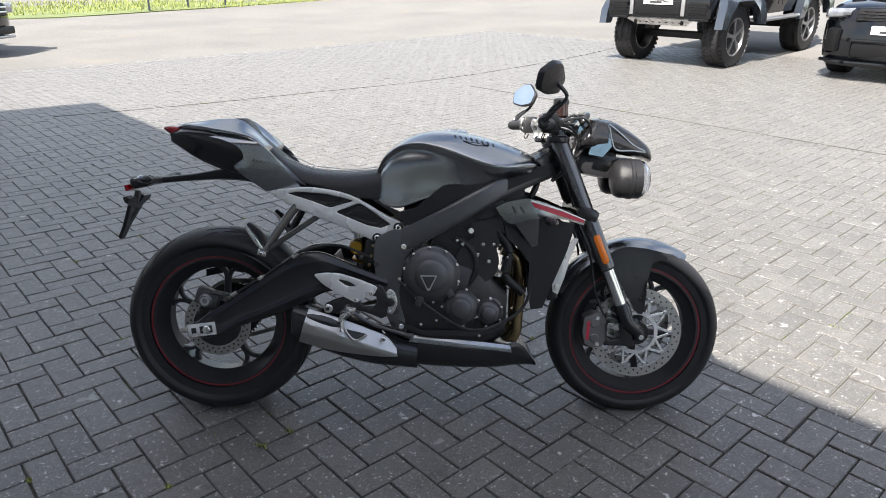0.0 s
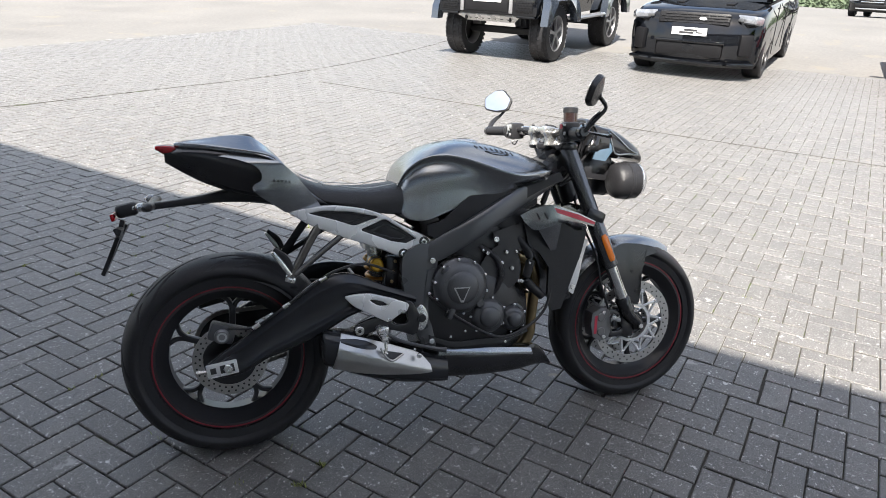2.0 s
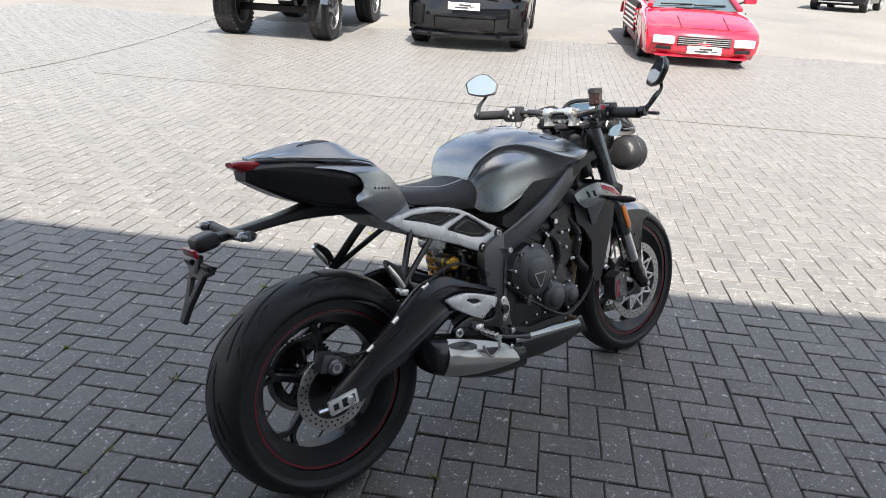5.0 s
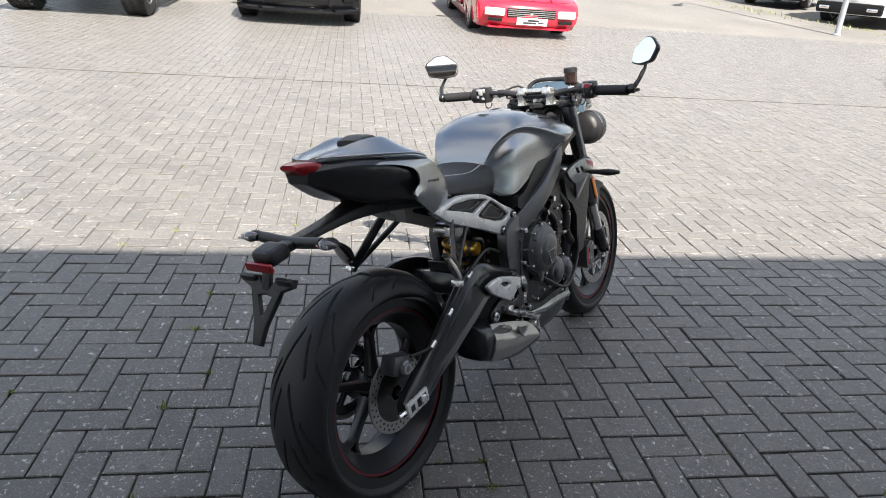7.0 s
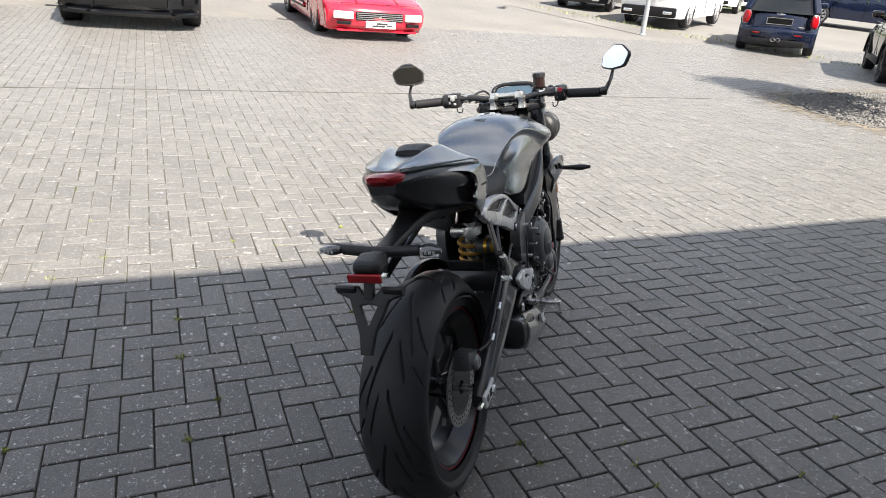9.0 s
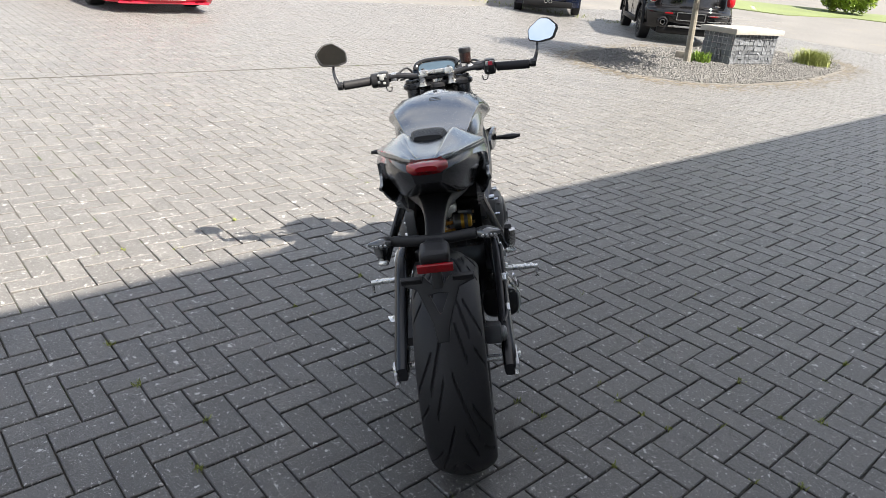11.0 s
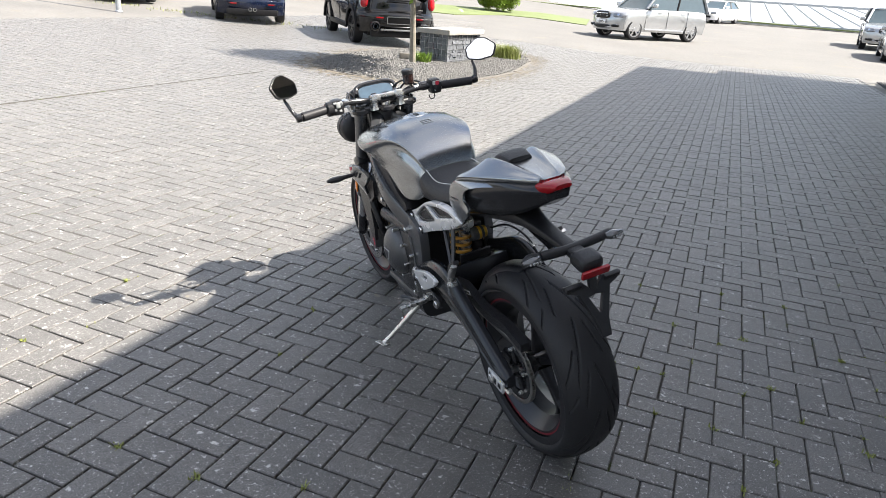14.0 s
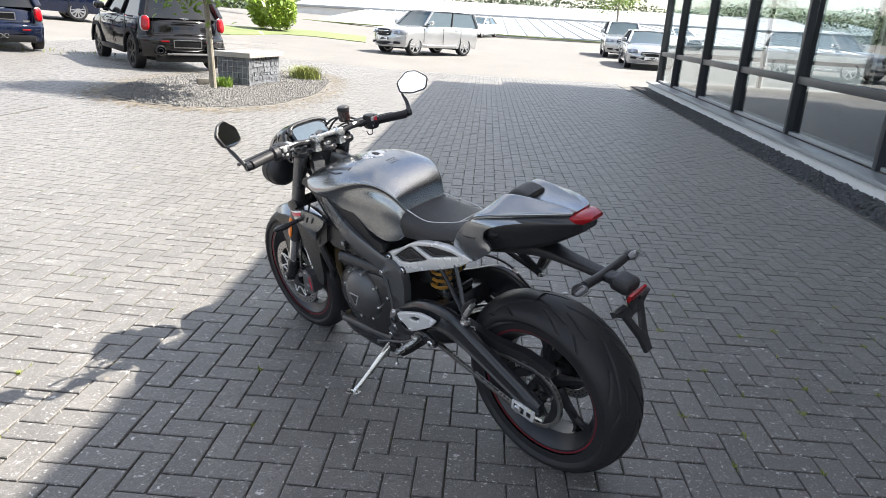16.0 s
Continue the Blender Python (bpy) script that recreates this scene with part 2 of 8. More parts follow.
M["car_silver"] = surface("silver_car_paint", (0.42, 0.43, 0.44), 0.24, 0.6, fine=800, vary=0.06, bump=0, coat=1)
M["car_white"] = surface("white_car_paint", (0.78, 0.78, 0.78), 0.2, fine=800, vary=0.03, bump=0, coat=1)
M["car_red"] = surface("red_car_paint", (0.58, 0.012, 0.035), 0.16, fine=800, vary=0.05, bump=0, coat=1)
M["car_glass"] = surface("tinted_car_glass", (0.010, 0.012, 0.014), 0.03, vary=0.1, bump=0)
M["car_glass_lite"] = surface("bluish_car_glass", (0.06, 0.085, 0.10), 0.03, vary=0.1, bump=0)
M["trim"] = surface("black_car_trim", (0.008, 0.008, 0.009), 0.45, fine=200, vary=0.15, bump=0.03, spec=0.25)
M["alloy"] = surface("silver_alloy_rim", (0.42, 0.42, 0.43), 0.3, 0.8, vary=0.08, bump=0)
M["alloy_dark"] = surface("black_alloy_rim", (0.03, 0.03, 0.032), 0.3, 0.4, vary=0.08, bump=0)
M["headlamp_clear"] = surface("clear_headlamp_glass", (0.52, 0.52, 0.50), 0.12, 0.2, fine=60, big=12, vary=0.25, bump=0, coat=1)
M["lamp_lens"] = surface("headlamp_lens", (0.22, 0.23, 0.25), 0.06, 0.4, fine=60, big=12, vary=0.45, bump=0, coat=1)


# ---- mesh tools ----
def finish(bm, angle=32):
    me = bpy.data.meshes.new("mesh")
    bmesh.ops.recalc_face_normals(bm, faces=bm.faces)
    bm.to_mesh(me)
    bm.free()
    me.shade_smooth()
    me.set_sharp_from_angle(angle=radians(angle))
    return me


def part(name, bm, material, parent, label="", angle=32):
    """One mesh object under a thing or a part."""
    me = finish(bm, angle)
    me.materials.append(material)
    ob = new(name, me)
    ob.parent = parent
    if label:
        ob["label"] = label
    return ob


def again(ob, m, parent=None):
    """Another part on the same mesh."""
    o = new(ob.name.split(".")[0], ob.data)
    o.parent = parent or ob.parent
    o.matrix_basis = m
    if "label" in ob:
        o["label"] = ob["label"]
    return o


def thing(name, m, label, category, group="", kind=""):
    ob = new(name)
    ob.matrix_basis = m
    ob.empty_display_size = 0.2
    return tagged(ob, label, category, group, kind)


def solid(name, bm, material, label, category, group="", kind="", m=None, angle=32):
    me = finish(bm, angle)
    me.materials.append(material)
    ob = new(name, me)
    if m is not None:
        ob.matrix_basis = m
    return tagged(ob, label, category, group, kind)


def box(size, at=(0, 0, 0), rot=(0, 0, 0), bevel=0.0, bm=None, seg=2):
    out = bm or bmesh.new()
    tmp = bmesh.new()
    bmesh.ops.create_cube(tmp, size=1)
    bmesh.ops.scale(tmp, vec=size, verts=tmp.verts)
    if bevel:
        bmesh.ops.bevel(tmp, geom=tmp.edges[:], offset=bevel, segments=seg, profile=0.6, affect="EDGES")
    bmesh.ops.transform(tmp, matrix=pose(*at, *rot), verts=tmp.verts)
    return merge(out, tmp)


def merge(out, tmp):
    idx = {}
    for v in tmp.verts:
        idx[v] = out.verts.new(v.co)
    for f in tmp.faces:
        try:
            out.faces.new([idx[v] for v in f.verts])
        except ValueError:
            pass
    tmp.free()
    return out


def cr(points, n, closed=False):
    """Points of a smooth curve through the given ones."""
    p = np.array(points, float)
    k = len(p)
    if k < 3 and not closed:
        t = np.linspace(0, 1, n)[:, None]
        return p[0] * (1 - t) + p[-1] * t
    if closed:
        q = np.concatenate([p[-1:], p, p[:2]])
        u = np.linspace(0, k, n, endpoint=False)
    else:
        q = np.concatenate([(2 * p[0] - p[1])[None], p, (2 * p[-1] - p[-2])[None]])
        u = np.linspace(0, k - 1, n)
    i = np.minimum(u.astype(int), (k if closed else k - 1) - 1)
    t = (u - i).reshape((-1,) + (1,) * (p.ndim - 1))
    a, b, c, d = q[i], q[i + 1], q[i + 2], q[i + 3]
    return 0.5 * (2 * b + (c - a) * t + (2 * a - 5 * b + 4 * c - d) * t ** 2 + (3 * b - a - 3 * c + d) * t ** 3)


def skin(rings, caps=True, closed=True, loop=False, bm=None):
    bm = bm or bmesh.new()
    vs = [[bm.verts.new(p) for p in r] for r in rings]
    n = len(vs[0])
    for a, b in zip(vs, vs[1:] + ([vs[0]] if loop else [])):
        for i in range(n if closed else n - 1):
            j = (i + 1) % n
            bm.faces.new((a[i], a[j], b[j], b[i]))
    if caps and not loop and closed:
        bm.faces.new(vs[0][::-1])
        bm.faces.new(vs[-1])
    return bm


def loft(rings, around=28, along=24, caps=True):
    """A smooth body through rings of the same number of points."""
    r = np.array(rings, float)
    r = cr(r, along)
    return skin([cr(x, around, True) for x in r], caps)


def halves(half):
    """A closed ring from its half with y >= 0, top to bottom: (y, z) pairs."""
    right = [(-y, z) for y, z in half[::-1] if y > 1e-6]
    return list(half) + right


def body(stations, around=32, along=28):
    """A loft along x: (x, [(y, z), ...]) with the half section from the top to the bottom."""
    return loft([[(x, y, z) for y, z in halves(h)] for x, h in stations], around, along)


def sweep(points, ra, rb=None, n=10, smooth=0, boxy=False, up=(0, 0, 1), caps=True, bm=None):
    """A tube along points; ra sideways, rb along up, each a number or one for every point."""
    p = np.array(points, float)
    k = len(p)
    ra = np.full(k, ra) if np.isscalar(ra) else np.array(ra, float)
    rb = ra if rb is None else (np.full(k, rb) if np.isscalar(rb) else np.array(rb, float))
    if smooth:
        allp = cr(np.column_stack([p, ra, rb]), smooth)
        p, ra, rb = allp[:, :3], allp[:, 3], allp[:, 4]
    t = np.gradient(p, axis=0)
    t /= np.linalg.norm(t, axis=1)[:, None] + 1e-12
    rings = []
    u0 = np.array(up, float)
    for c, d, a, b in zip(p, t, ra, rb):
        side = np.cross(d, u0)
        if np.linalg.norm(side) < 0.05:
            side = np.cross(d, (1, 0, 0.01))
        side /= np.linalg.norm(side)
        v = np.cross(side, d)
        ring = []
        for q in range(n):
            w = 2 * math.pi * (q + 0.5) / n
            cs, sn = math.cos(w), math.sin(w)
            if boxy:
                cs, sn = math.copysign(abs(cs) ** 0.45, cs), math.copysign(abs(sn) ** 0.45, sn)
            ring.append(c + side * a * cs + v * b * sn)
        rings.append(ring)
    return skin(rings, caps, bm=bm)


def lathe(profile, axis="y", at=(0, 0, 0), n=48, closed=True, bm=None):
    """Turns (r, h) pairs round an axis; a closed profile gives a ring."""
    rings = []
    for k in range(n):
        w = 2 * math.pi * k / n
        c, s = math.cos(w), math.sin(w)
        ring = []
        for r, hh in profile:
            q = {"y": (r * c, hh, r * s), "x": (hh, r * c, r * s), "z": (r * c, r * s, hh)}[axis]
            ring.append((q[0] + at[0], q[1] + at[1], q[2] + at[2]))
        rings.append(ring)
    return skin(rings, caps=False, closed=closed, loop=True, bm=bm)


def disc_solid(r, h0, h1, axis="y", at=(0, 0, 0), bev=0.003, n=32, bm=None):
    """A bevelled round plug from h0 to h1 along an axis."""
    e = bev if h1 > h0 else -bev
    return lathe([(0.0005, h0), (r - bev, h0), (r, h0 + e), (r, h1 - e), (r - bev, h1), (0.0005, h1)], axis, at, n, closed=False, bm=bm)


def panel(outline, yfun, thick, cuts=2, bm=None, smooth=0):
    """A curved plate: an outline in x and z, set at y = yfun(x, z), thickened along y."""
    pts = np.array(outline, float)
    if smooth:
        pts = cr(pts, smooth, True)
    tmp = bmesh.new()
    f = tmp.faces.new([tmp.verts.new((x, 0, z)) for x, z in pts])
    bmesh.ops.triangulate(tmp, faces=[f])
    if cuts:
        bmesh.ops.subdivide_edges(tmp, edges=tmp.edges[:], cuts=cuts, use_grid_fill=True)
    bmesh.ops.recalc_face_normals(tmp, faces=tmp.faces)
    ext = bmesh.ops.extrude_face_region(tmp, geom=tmp.faces[:])
    moved = {v for v in ext["geom"] if isinstance(v, bmesh.types.BMVert)}
    for v in tmp.verts:
        y = yfun(v.co.x, v.co.z)
        sgn = 1 if y >= 0 else -1
        v.co.y = y - (sgn * thick if v in moved else 0)
    return merge(bm or bmesh.new(), tmp) if bm else tmp


def ribbon(top, bot, yfun, thick, n=26, m=8):
    """A curved plate between an upper and a lower line in x and z, set at y = yfun(x, z)."""
    a, b = cr(top, n), cr(bot, n)
    outer = [[a[i] * (1 - k / m) + b[i] * k / m for k in range(m + 1)] for i in range(n)]
    bm = bmesh.new()
    sheets = []
    for inn in (0, 1):
        g = []
        for row in outer:
            r = []
            for x, z in row:
                y = yfun(x, z)
                r.append(bm.verts.new((x, y - math.copysign(thick * inn, y), z)))
            g.append(r)
        sheets.append(g)
        for i in range(n - 1):
            for k in range(m):
                bm.faces.new((g[i][k], g[i + 1][k], g[i + 1][k + 1], g[i][k + 1]))
    p, q = sheets
    for i in range(n - 1):
        for k in (0, m):
            bm.faces.new((p[i][k], p[i + 1][k], q[i + 1][k], q[i][k]))
    for k in range(m):
        for i in (0, n - 1):
            bm.faces.new((p[i][k], p[i][k + 1], q[i][k + 1], q[i][k]))
    return bm


def casting(outline, holes, y, thick, bevel=.004, smooth=0):
    """A flat cast plate in x and z with windows through it and rounded edges; its outer face lies at y."""
    bm = bmesh.new()
    rims = []
    for loop in [outline] + list(holes):
        pts = cr(np.array(loop, float), smooth, True) if smooth else np.array(loop, float)
        vs = [bm.verts.new((p[0], 0, p[1])) for p in pts]
        rims += [bm.edges.new((a, b)) for a, b in zip(vs, vs[1:] + vs[:1])]
    bmesh.ops.triangle_fill(bm, use_beauty=True, edges=rims)
    ext = bmesh.ops.extrude_face_region(bm, geom=bm.faces[:])
    for v in ext["geom"]:
        if isinstance(v, bmesh.types.BMVert):
            v.co.y -= math.copysign(thick, y)
    bmesh.ops.recalc_face_normals(bm, faces=bm.faces)
    front = [e for e in bm.edges if len(e.link_faces) == 2 and abs(e.verts[0].co.y) + abs(e.verts[1].co.y) < 1e-6 and e.calc_face_angle(0) > 1.0]
    bmesh.ops.bevel(bm, geom=front, offset=bevel, segments=3, affect="EDGES", profile=.5, clamp_overlap=True)
    for v in bm.verts:
        v.co.y += y
    return bm


def cut_corners(pts, k=.2, times=2):
    """The closed outline with its corners cut round."""
    for _ in range(times):
        pts = [q for p0, p1 in zip(pts, pts[1:] + pts[:1]) for q in ((p0[0] * (1 - k) + p1[0] * k, p0[1] * (1 - k) + p1[1] * k), (p0[0] * k + p1[0] * (1 - k), p0[1] * k + p1[1] * (1 - k)))]
    return pts


def flip(bm):
    """The mirror image across the plane y = 0."""
    out = bm.copy()
    for v in out.verts:
        v.co.y = -v.co.y
    bmesh.ops.reverse_faces(out, faces=out.faces)
    return out


def sp(v, k=2.0):
    return math.log1p(math.exp(k * v)) / k if k * v < 40 else v


def gz(x, y):
    """Height of the yard: level by the house, rising gently away from it."""
    return 0.03 * sp(min(x, 30) - 3) + 0.035 * sp(min(x, 20) - 12, 1.0) + 0.018 * sp(-max(y, -50) - 16, 0.6) + 0.018 * sp(min(y, 34) - 12, 0.6)


# ---- the yard ----
def sheet(xs, ys, zf):
    bm = bmesh.new()
    vs = [[bm.verts.new((x, y, zf(x, y))) for y in ys] for x in xs]
    for a, b in zip(vs, vs[1:]):
        for i in range(len(ys) - 1):
            bm.faces.new((a[i], b[i], b[i + 1], a[i + 1]))
    return bm


PX0, PX1, PY0, PY1 = -2.4, 13.2, -16.0, 12.6       # paved with single stones between these
def under(x, y):
    inside = PX0 - 0.6 < x < PX1 - 0.05 and PY0 + 0.05 < y < PY1 - 0.05
    return gz(x, y) - (0.016 if inside else 0.0)


gx = [-900, -300, -100, -40, -20, -10, -6, -3.4] + [PX0 + (PX1 - PX0) * i / 52 for i in range(1, 52)] + [PX1 - 0.06, PX1] + [14 + i for i in range(0, 20)] + [36, 45, 60, 90, 150, 300, 900]
gy = [-900, -300, -160, -100, -75, -60, -52, -46, -40] + [-38 + i for i in range(0, 22)] + [PY0 + 0.1 + i * 1.0 for i in range(0, 28)] + [PY1, 13.5] + [14 + i for i in range(1, 22)] + [40, 55, 90, 160, 300, 900]
ground = solid("ground", sheet(gx, gy, under), M["lot"], "weathered pale grey paving of the car yard", "ground", kind="structure")

# joint bed under the stones near the motorcycle
bed = solid("joint_bed", sheet([PX0 + i * 0.4 for i in range(40)], [PY0 + 0.1 + i * 0.5 for i in range(58)], lambda x, y: gz(x, y) - max(0.0024, 0.013 - 0.013 * min(max(x - 2.6, 0), 0.9) - 0.0005 * max(-5 - y, 0))), M["joint"], "dark sand in the joints of the paving", "paving", kind="structure")


def lawn(name, pts, z=0.03):
    bm = bmesh.new()
    top = [bm.verts.new((x, y, gz(x, y) + z)) for x, y in pts]
    low = [bm.verts.new((x, y, gz(x, y) - 0.05)) for x, y in pts]
    bm.faces.new(top)
    for i in range(len(pts)):
        j = (i + 1) % len(pts)
        bm.faces.new((top[i], low[i], low[j], top[j]))
    return solid(name, bm, M["grass"], "sunlit strip of mown grass beside the paving", "lawn", kind="structure")


def rnd(a, b):
    return random.uniform(a, b)


def in_poly(x, y, poly):
    c = False
    for (x1, y1), (x2, y2) in zip(poly, poly[1:] + poly[:1]):
        if (y1 > y) != (y2 > y) and x < (x2 - x1) * (y - y1) / (y2 - y1) + x1:
            c = not c
    return c


def blades(n, spot, h0, h1, bm=None, w=0.004, lean=0.5):
    """Grass blades: spot() gives x, y, z of a root."""
    bm = bm or bmesh.new()
    for _ in range(n):
        x, y, z = spot()
        a, hh, l = rnd(0, 6.28), rnd(h0, h1), rnd(0, lean)
        dx, dy = math.cos(a), math.sin(a)
        px, py = -dy * w, dx * w
        v = [bm.verts.new(q) for q in ((x - px, y - py, z), (x + px, y + py, z), (x + px * .7 + dx * hh * l * .4, y + py * .7 + dy * hh * l * .4, z + hh * .6), (x + dx * hh * l, y + dy * hh * l, z + hh), (x - px * .7 + dx * hh * l * .4, y - py * .7 + dy * hh * l * .4, z + hh * .6))]
        bm.faces.new(v)
    return bm


def pebbles(n, spot, r0, r1, bm=None):
    """Small angular stones."""
    bm = bm or bmesh.new()
    base = [(-1, -1, -.6), (1, -1, -.6), (1, 1, -.6), (-1, 1, -.6), (-.6, -.7, .7), (.7, -.5, .6), (.5, .7, .7), (-.7, .6, .6)]
    faces = [(4, 5, 6, 7), (0, 1, 5, 4), (1, 2, 6, 5), (2, 3, 7, 6), (3, 0, 4, 7)]
    for _ in range(n):
        x, y, z = spot()
        r, m = rnd(r0, r1), Euler((rnd(-.4, .4), rnd(-.4, .4), rnd(0, 6.28))).to_matrix()
        s = Vector((rnd(.7, 1.3), rnd(.6, 1.1), rnd(.5, .9)))
        vs = [bm.verts.new(Vector((x, y, z)) + m @ Vector((a * s.x * rnd(.8, 1.2), b * s.y * rnd(.8, 1.2), c * s.z)) * r) for a, b, c in base]
        for f in faces:
            bm.faces.new([vs[i] for i in f])
    return bm


# ---- the showroom, whose roof shades the motorcycle ----
BM = Matrix(((0.9988, 0.0492, 0, -2.43), (-0.0492, 0.9988, 0, 0), (0, 0, 1, 0), (0, 0, 0, 1)))   # facade frame: x out of the wall
house = thing("showroom_building", Matrix.Identity(4), "glass-fronted car showroom with dark mullions and a white plinth", "building")
Y0, Y1, DEEP, ROOF = -15.40, 7.15, 12.0, 4.71


def hpart(name, bm, material, label="", parent=None, angle=32):
    o = part(name, bm, material, parent or house, label, angle)
    if parent is None:
        o.matrix_basis = BM.copy()
    return o


plinth_cuts = [Y0, -14.6, -13.2, -9.55, -5.95, -2.35, 1.25, 4.85, Y1]
for a, b in zip(plinth_cuts, plinth_cuts[1:]):
    hpart("plinth_panel", box((0.10, b - a - 0.012, 0.20), (-0.05, (a + b) / 2, 0.03), bevel=0.004), M["white_wall"], "white plinth panel")
hpart("sill", box((0.38, Y1 - Y0 + 0.1, 0.05), (-0.12, (Y0 + Y1) / 2, 0.160), bevel=0.006), M["alu_grey"], "grey metal sill over the plinth")
hpart("lower_frame", box((0.10, Y1 - Y0, 0.05), (-0.28, (Y0 + Y1) / 2, 0.211), bevel=0.006), M["alu_grey"])
mull = [Y0 + 0.06, -13.45, -10.83, -8.23, -5.64, -3.05, -0.45, 2.15, 4.75, 7.07]
post = hpart("mullion", box((0.18, 0.085, 4.2), (0, 0, 0), bevel=0.006), M["alu_dark"], "anthracite mullion")
post.matrix_basis = BM @ pose(-0.27, mull[0], 2.29)
for y in mull[1:]:
    again(post, BM @ pose(-0.27, y, 2.29))
for a, b in zip(mull, mull[1:]):
    w, c = b - a - 0.085, (a + b) / 2
    hpart("transom", box((0.11, w, 0.105), (-0.26, c, 0.93), bevel=0.006), M["alu_dark"], "dark transom bar")
    hpart("upper_transom", box((0.11, w, 0.10), (-0.26, c, 3.1), bevel=0.006), M["alu_dark"])
    for z0, z1 in ((0.236, 0.8775), (0.9825, 3.05), (3.15, 4.4)):
        g = hpart("pane", box((0.012, w, z1 - z0), (-0.285, c, (z0 + z1) / 2)), M["pane"], "clear window pane")
        g.visible_shadow = False
# glazed corner
for k, x in enumerate((-2.9, -5.6)):
    again(post, BM @ pose(x, Y0 + 0.06, 2.29, 0, 0, 90))
    for z0, z1 in ((0.236, 0.8775), (0.9825, 3.05), (3.15, 4.4)):
        g = hpart("pane", box((2.5, 0.012, z1 - z0), (x + 1.33, Y0 + 0.05, (z0 + z1) / 2)), M["pane"], "clear window pane")
        g.visible_shadow = False
    hpart("transom", box((2.5, 0.11, 0.105), (x + 1.33, Y0 + 0.06, 0.93), bevel=0.006), M["alu_dark"])
hpart("plinth_panel", box((5.7, 0.10, 0.20), (-2.95, Y0 + 0.05, 0.03), bevel=0.004), M["white_wall"])
# inside: back wall and floor carry the room's dimness in their colour
hpart("inside_floor", box((DEEP, Y1 - Y0, 0.05), (-DEEP / 2 - 0.2, (Y0 + Y1) / 2, 0.17)), M["floor_in"], "showroom floor coloured near black for the unlit room")
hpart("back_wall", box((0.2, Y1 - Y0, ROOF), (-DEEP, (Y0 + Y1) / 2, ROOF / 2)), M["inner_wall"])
hpart("side_wall", box((DEEP - 5.7, 0.30, ROOF), (-DEEP / 2 - 2.83, Y0 + 0.15, ROOF / 2)), M["render"])
hpart("side_wall", box((DEEP - 0.2, 0.2, ROOF), (-DEEP / 2 - 0.1, Y1 + 0.1, ROOF / 2)), M["render"])
hpart("fascia", box((0.3, Y1 - Y0, 0.30), (-0.25, (Y0 + Y1) / 2, 4.55), bevel=0.01), M["alu_dark"], "anthracite fascia")
# roof slab: its outer edge throws the long straight shadow edge on the yard
roof_h = ROOF + 0.15
ex = 2.636 - roof_h / math.tan(radians(SUN_ELEV)) * -math.cos(radians(SUN_AZ))
sy = roof_h / math.tan(radians(SUN_ELEV)) * -math.sin(radians(SUN_AZ))
ry0, ry1 = -13.30 - sy, 8.95 - sy
rb = bmesh.new()
lo = [(ex, ry0), (ex, ry1), (-15.5, ry1 + 0.3), (-15.5, Y0 - 0.1), (-3.05, Y0 - 0.1), (-3.05, ry0)]
skin([[(x, y, ROOF) for x, y in lo], [(x, y, roof_h) for x, y in lo]], bm=rb)
part("roof", rb, M["alu_dark"], house, "flat roof slab")
sf_ = bmesh.new()
skin([[(x + (.05 if x < 0 else -.05), y, ROOF - .022) for x, y in lo], [(x + (.05 if x < 0 else -.05), y, ROOF - .004) for x, y in lo]], bm=sf_)
part("soffit", sf_, M["soffit"], house, "grey-brown soffit boards under the roof")
# gravel strip and edging along the facade
strip = solid("gravel_strip_edge", box((0.05, 22.7, 0.09), (0.50, -4.25, -0.043), bevel=0.004), M["kerb"], "thin concrete edging beside the gravel strip", "kerb", kind="structure", m=BM)
random.seed(4)
gravel_strip = solid("gravel_strip", pebbles(9600, lambda: (rnd(0.0, 0.475), rnd(-15.6, 3.0), rnd(-0.01, 0.012)), 0.011, 0.025), M["dark_gravel"], "strip of dark basalt gravel along the plinth", "gravel", kind="stuff", m=BM, angle=10)
# ---- planted island with gabion, tree and gravel ----
ISLAND = [(7.25, -6.5), (7.0, -5.8), (6.4, -5.35), (5.6, -5.25), (4.95, -5.6), (4.55, -6.4), (4.38, -7.9), (4.48, -9.2), (4.75, -10.9), (5.1, -11.8), (5.6, -12.3), (6.4, -12.0), (7.3, -9.6), (7.45, -7.8)]
random.seed(7)
ring = cr(ISLAND, 60, True)
island = thing("planting_island", Matrix.Identity(4), "kerbed gravel island in the paved yard", "island", kind="structure")
kerb_pts = [(float(a), float(b)) for a, b in ring]
for (x0, y0), (x1, y1) in zip(kerb_pts, kerb_pts[1:] + kerb_pts[:1]):
    l, a = math.hypot(x1 - x0, y1 - y0), math.degrees(math.atan2(y1 - y0, x1 - x0))
    cx, cy = (x0 + x1) / 2, (y0 + y1) / 2
    part("kerb_stone", box((l - rnd(.004, .02), 0.10 + rnd(-.01, .01), 0.10), (cx + rnd(-.012, .012), cy + rnd(-.012, .012), gz(cx, cy) - 0.040 + rnd(-.004, .004)), (rnd(-2, 2), rnd(-2, 2), a + rnd(-3, 3)), bevel=0.010), M["kerb"], island)
bm = bmesh.new()
bm.faces.new([bm.verts.new((x, y, gz(x, y) + 0.005)) for x, y in kerb_pts])
part("island_bed", bm, M["gravel"], island)


def island_spot():
    while True:
        x, y = rnd(4.4, 8.1), rnd(-12.2, -4.9)
        if in_poly(x, y, ISLAND):
            return x, y, gz(x, y) + rnd(0.008, 0.03)


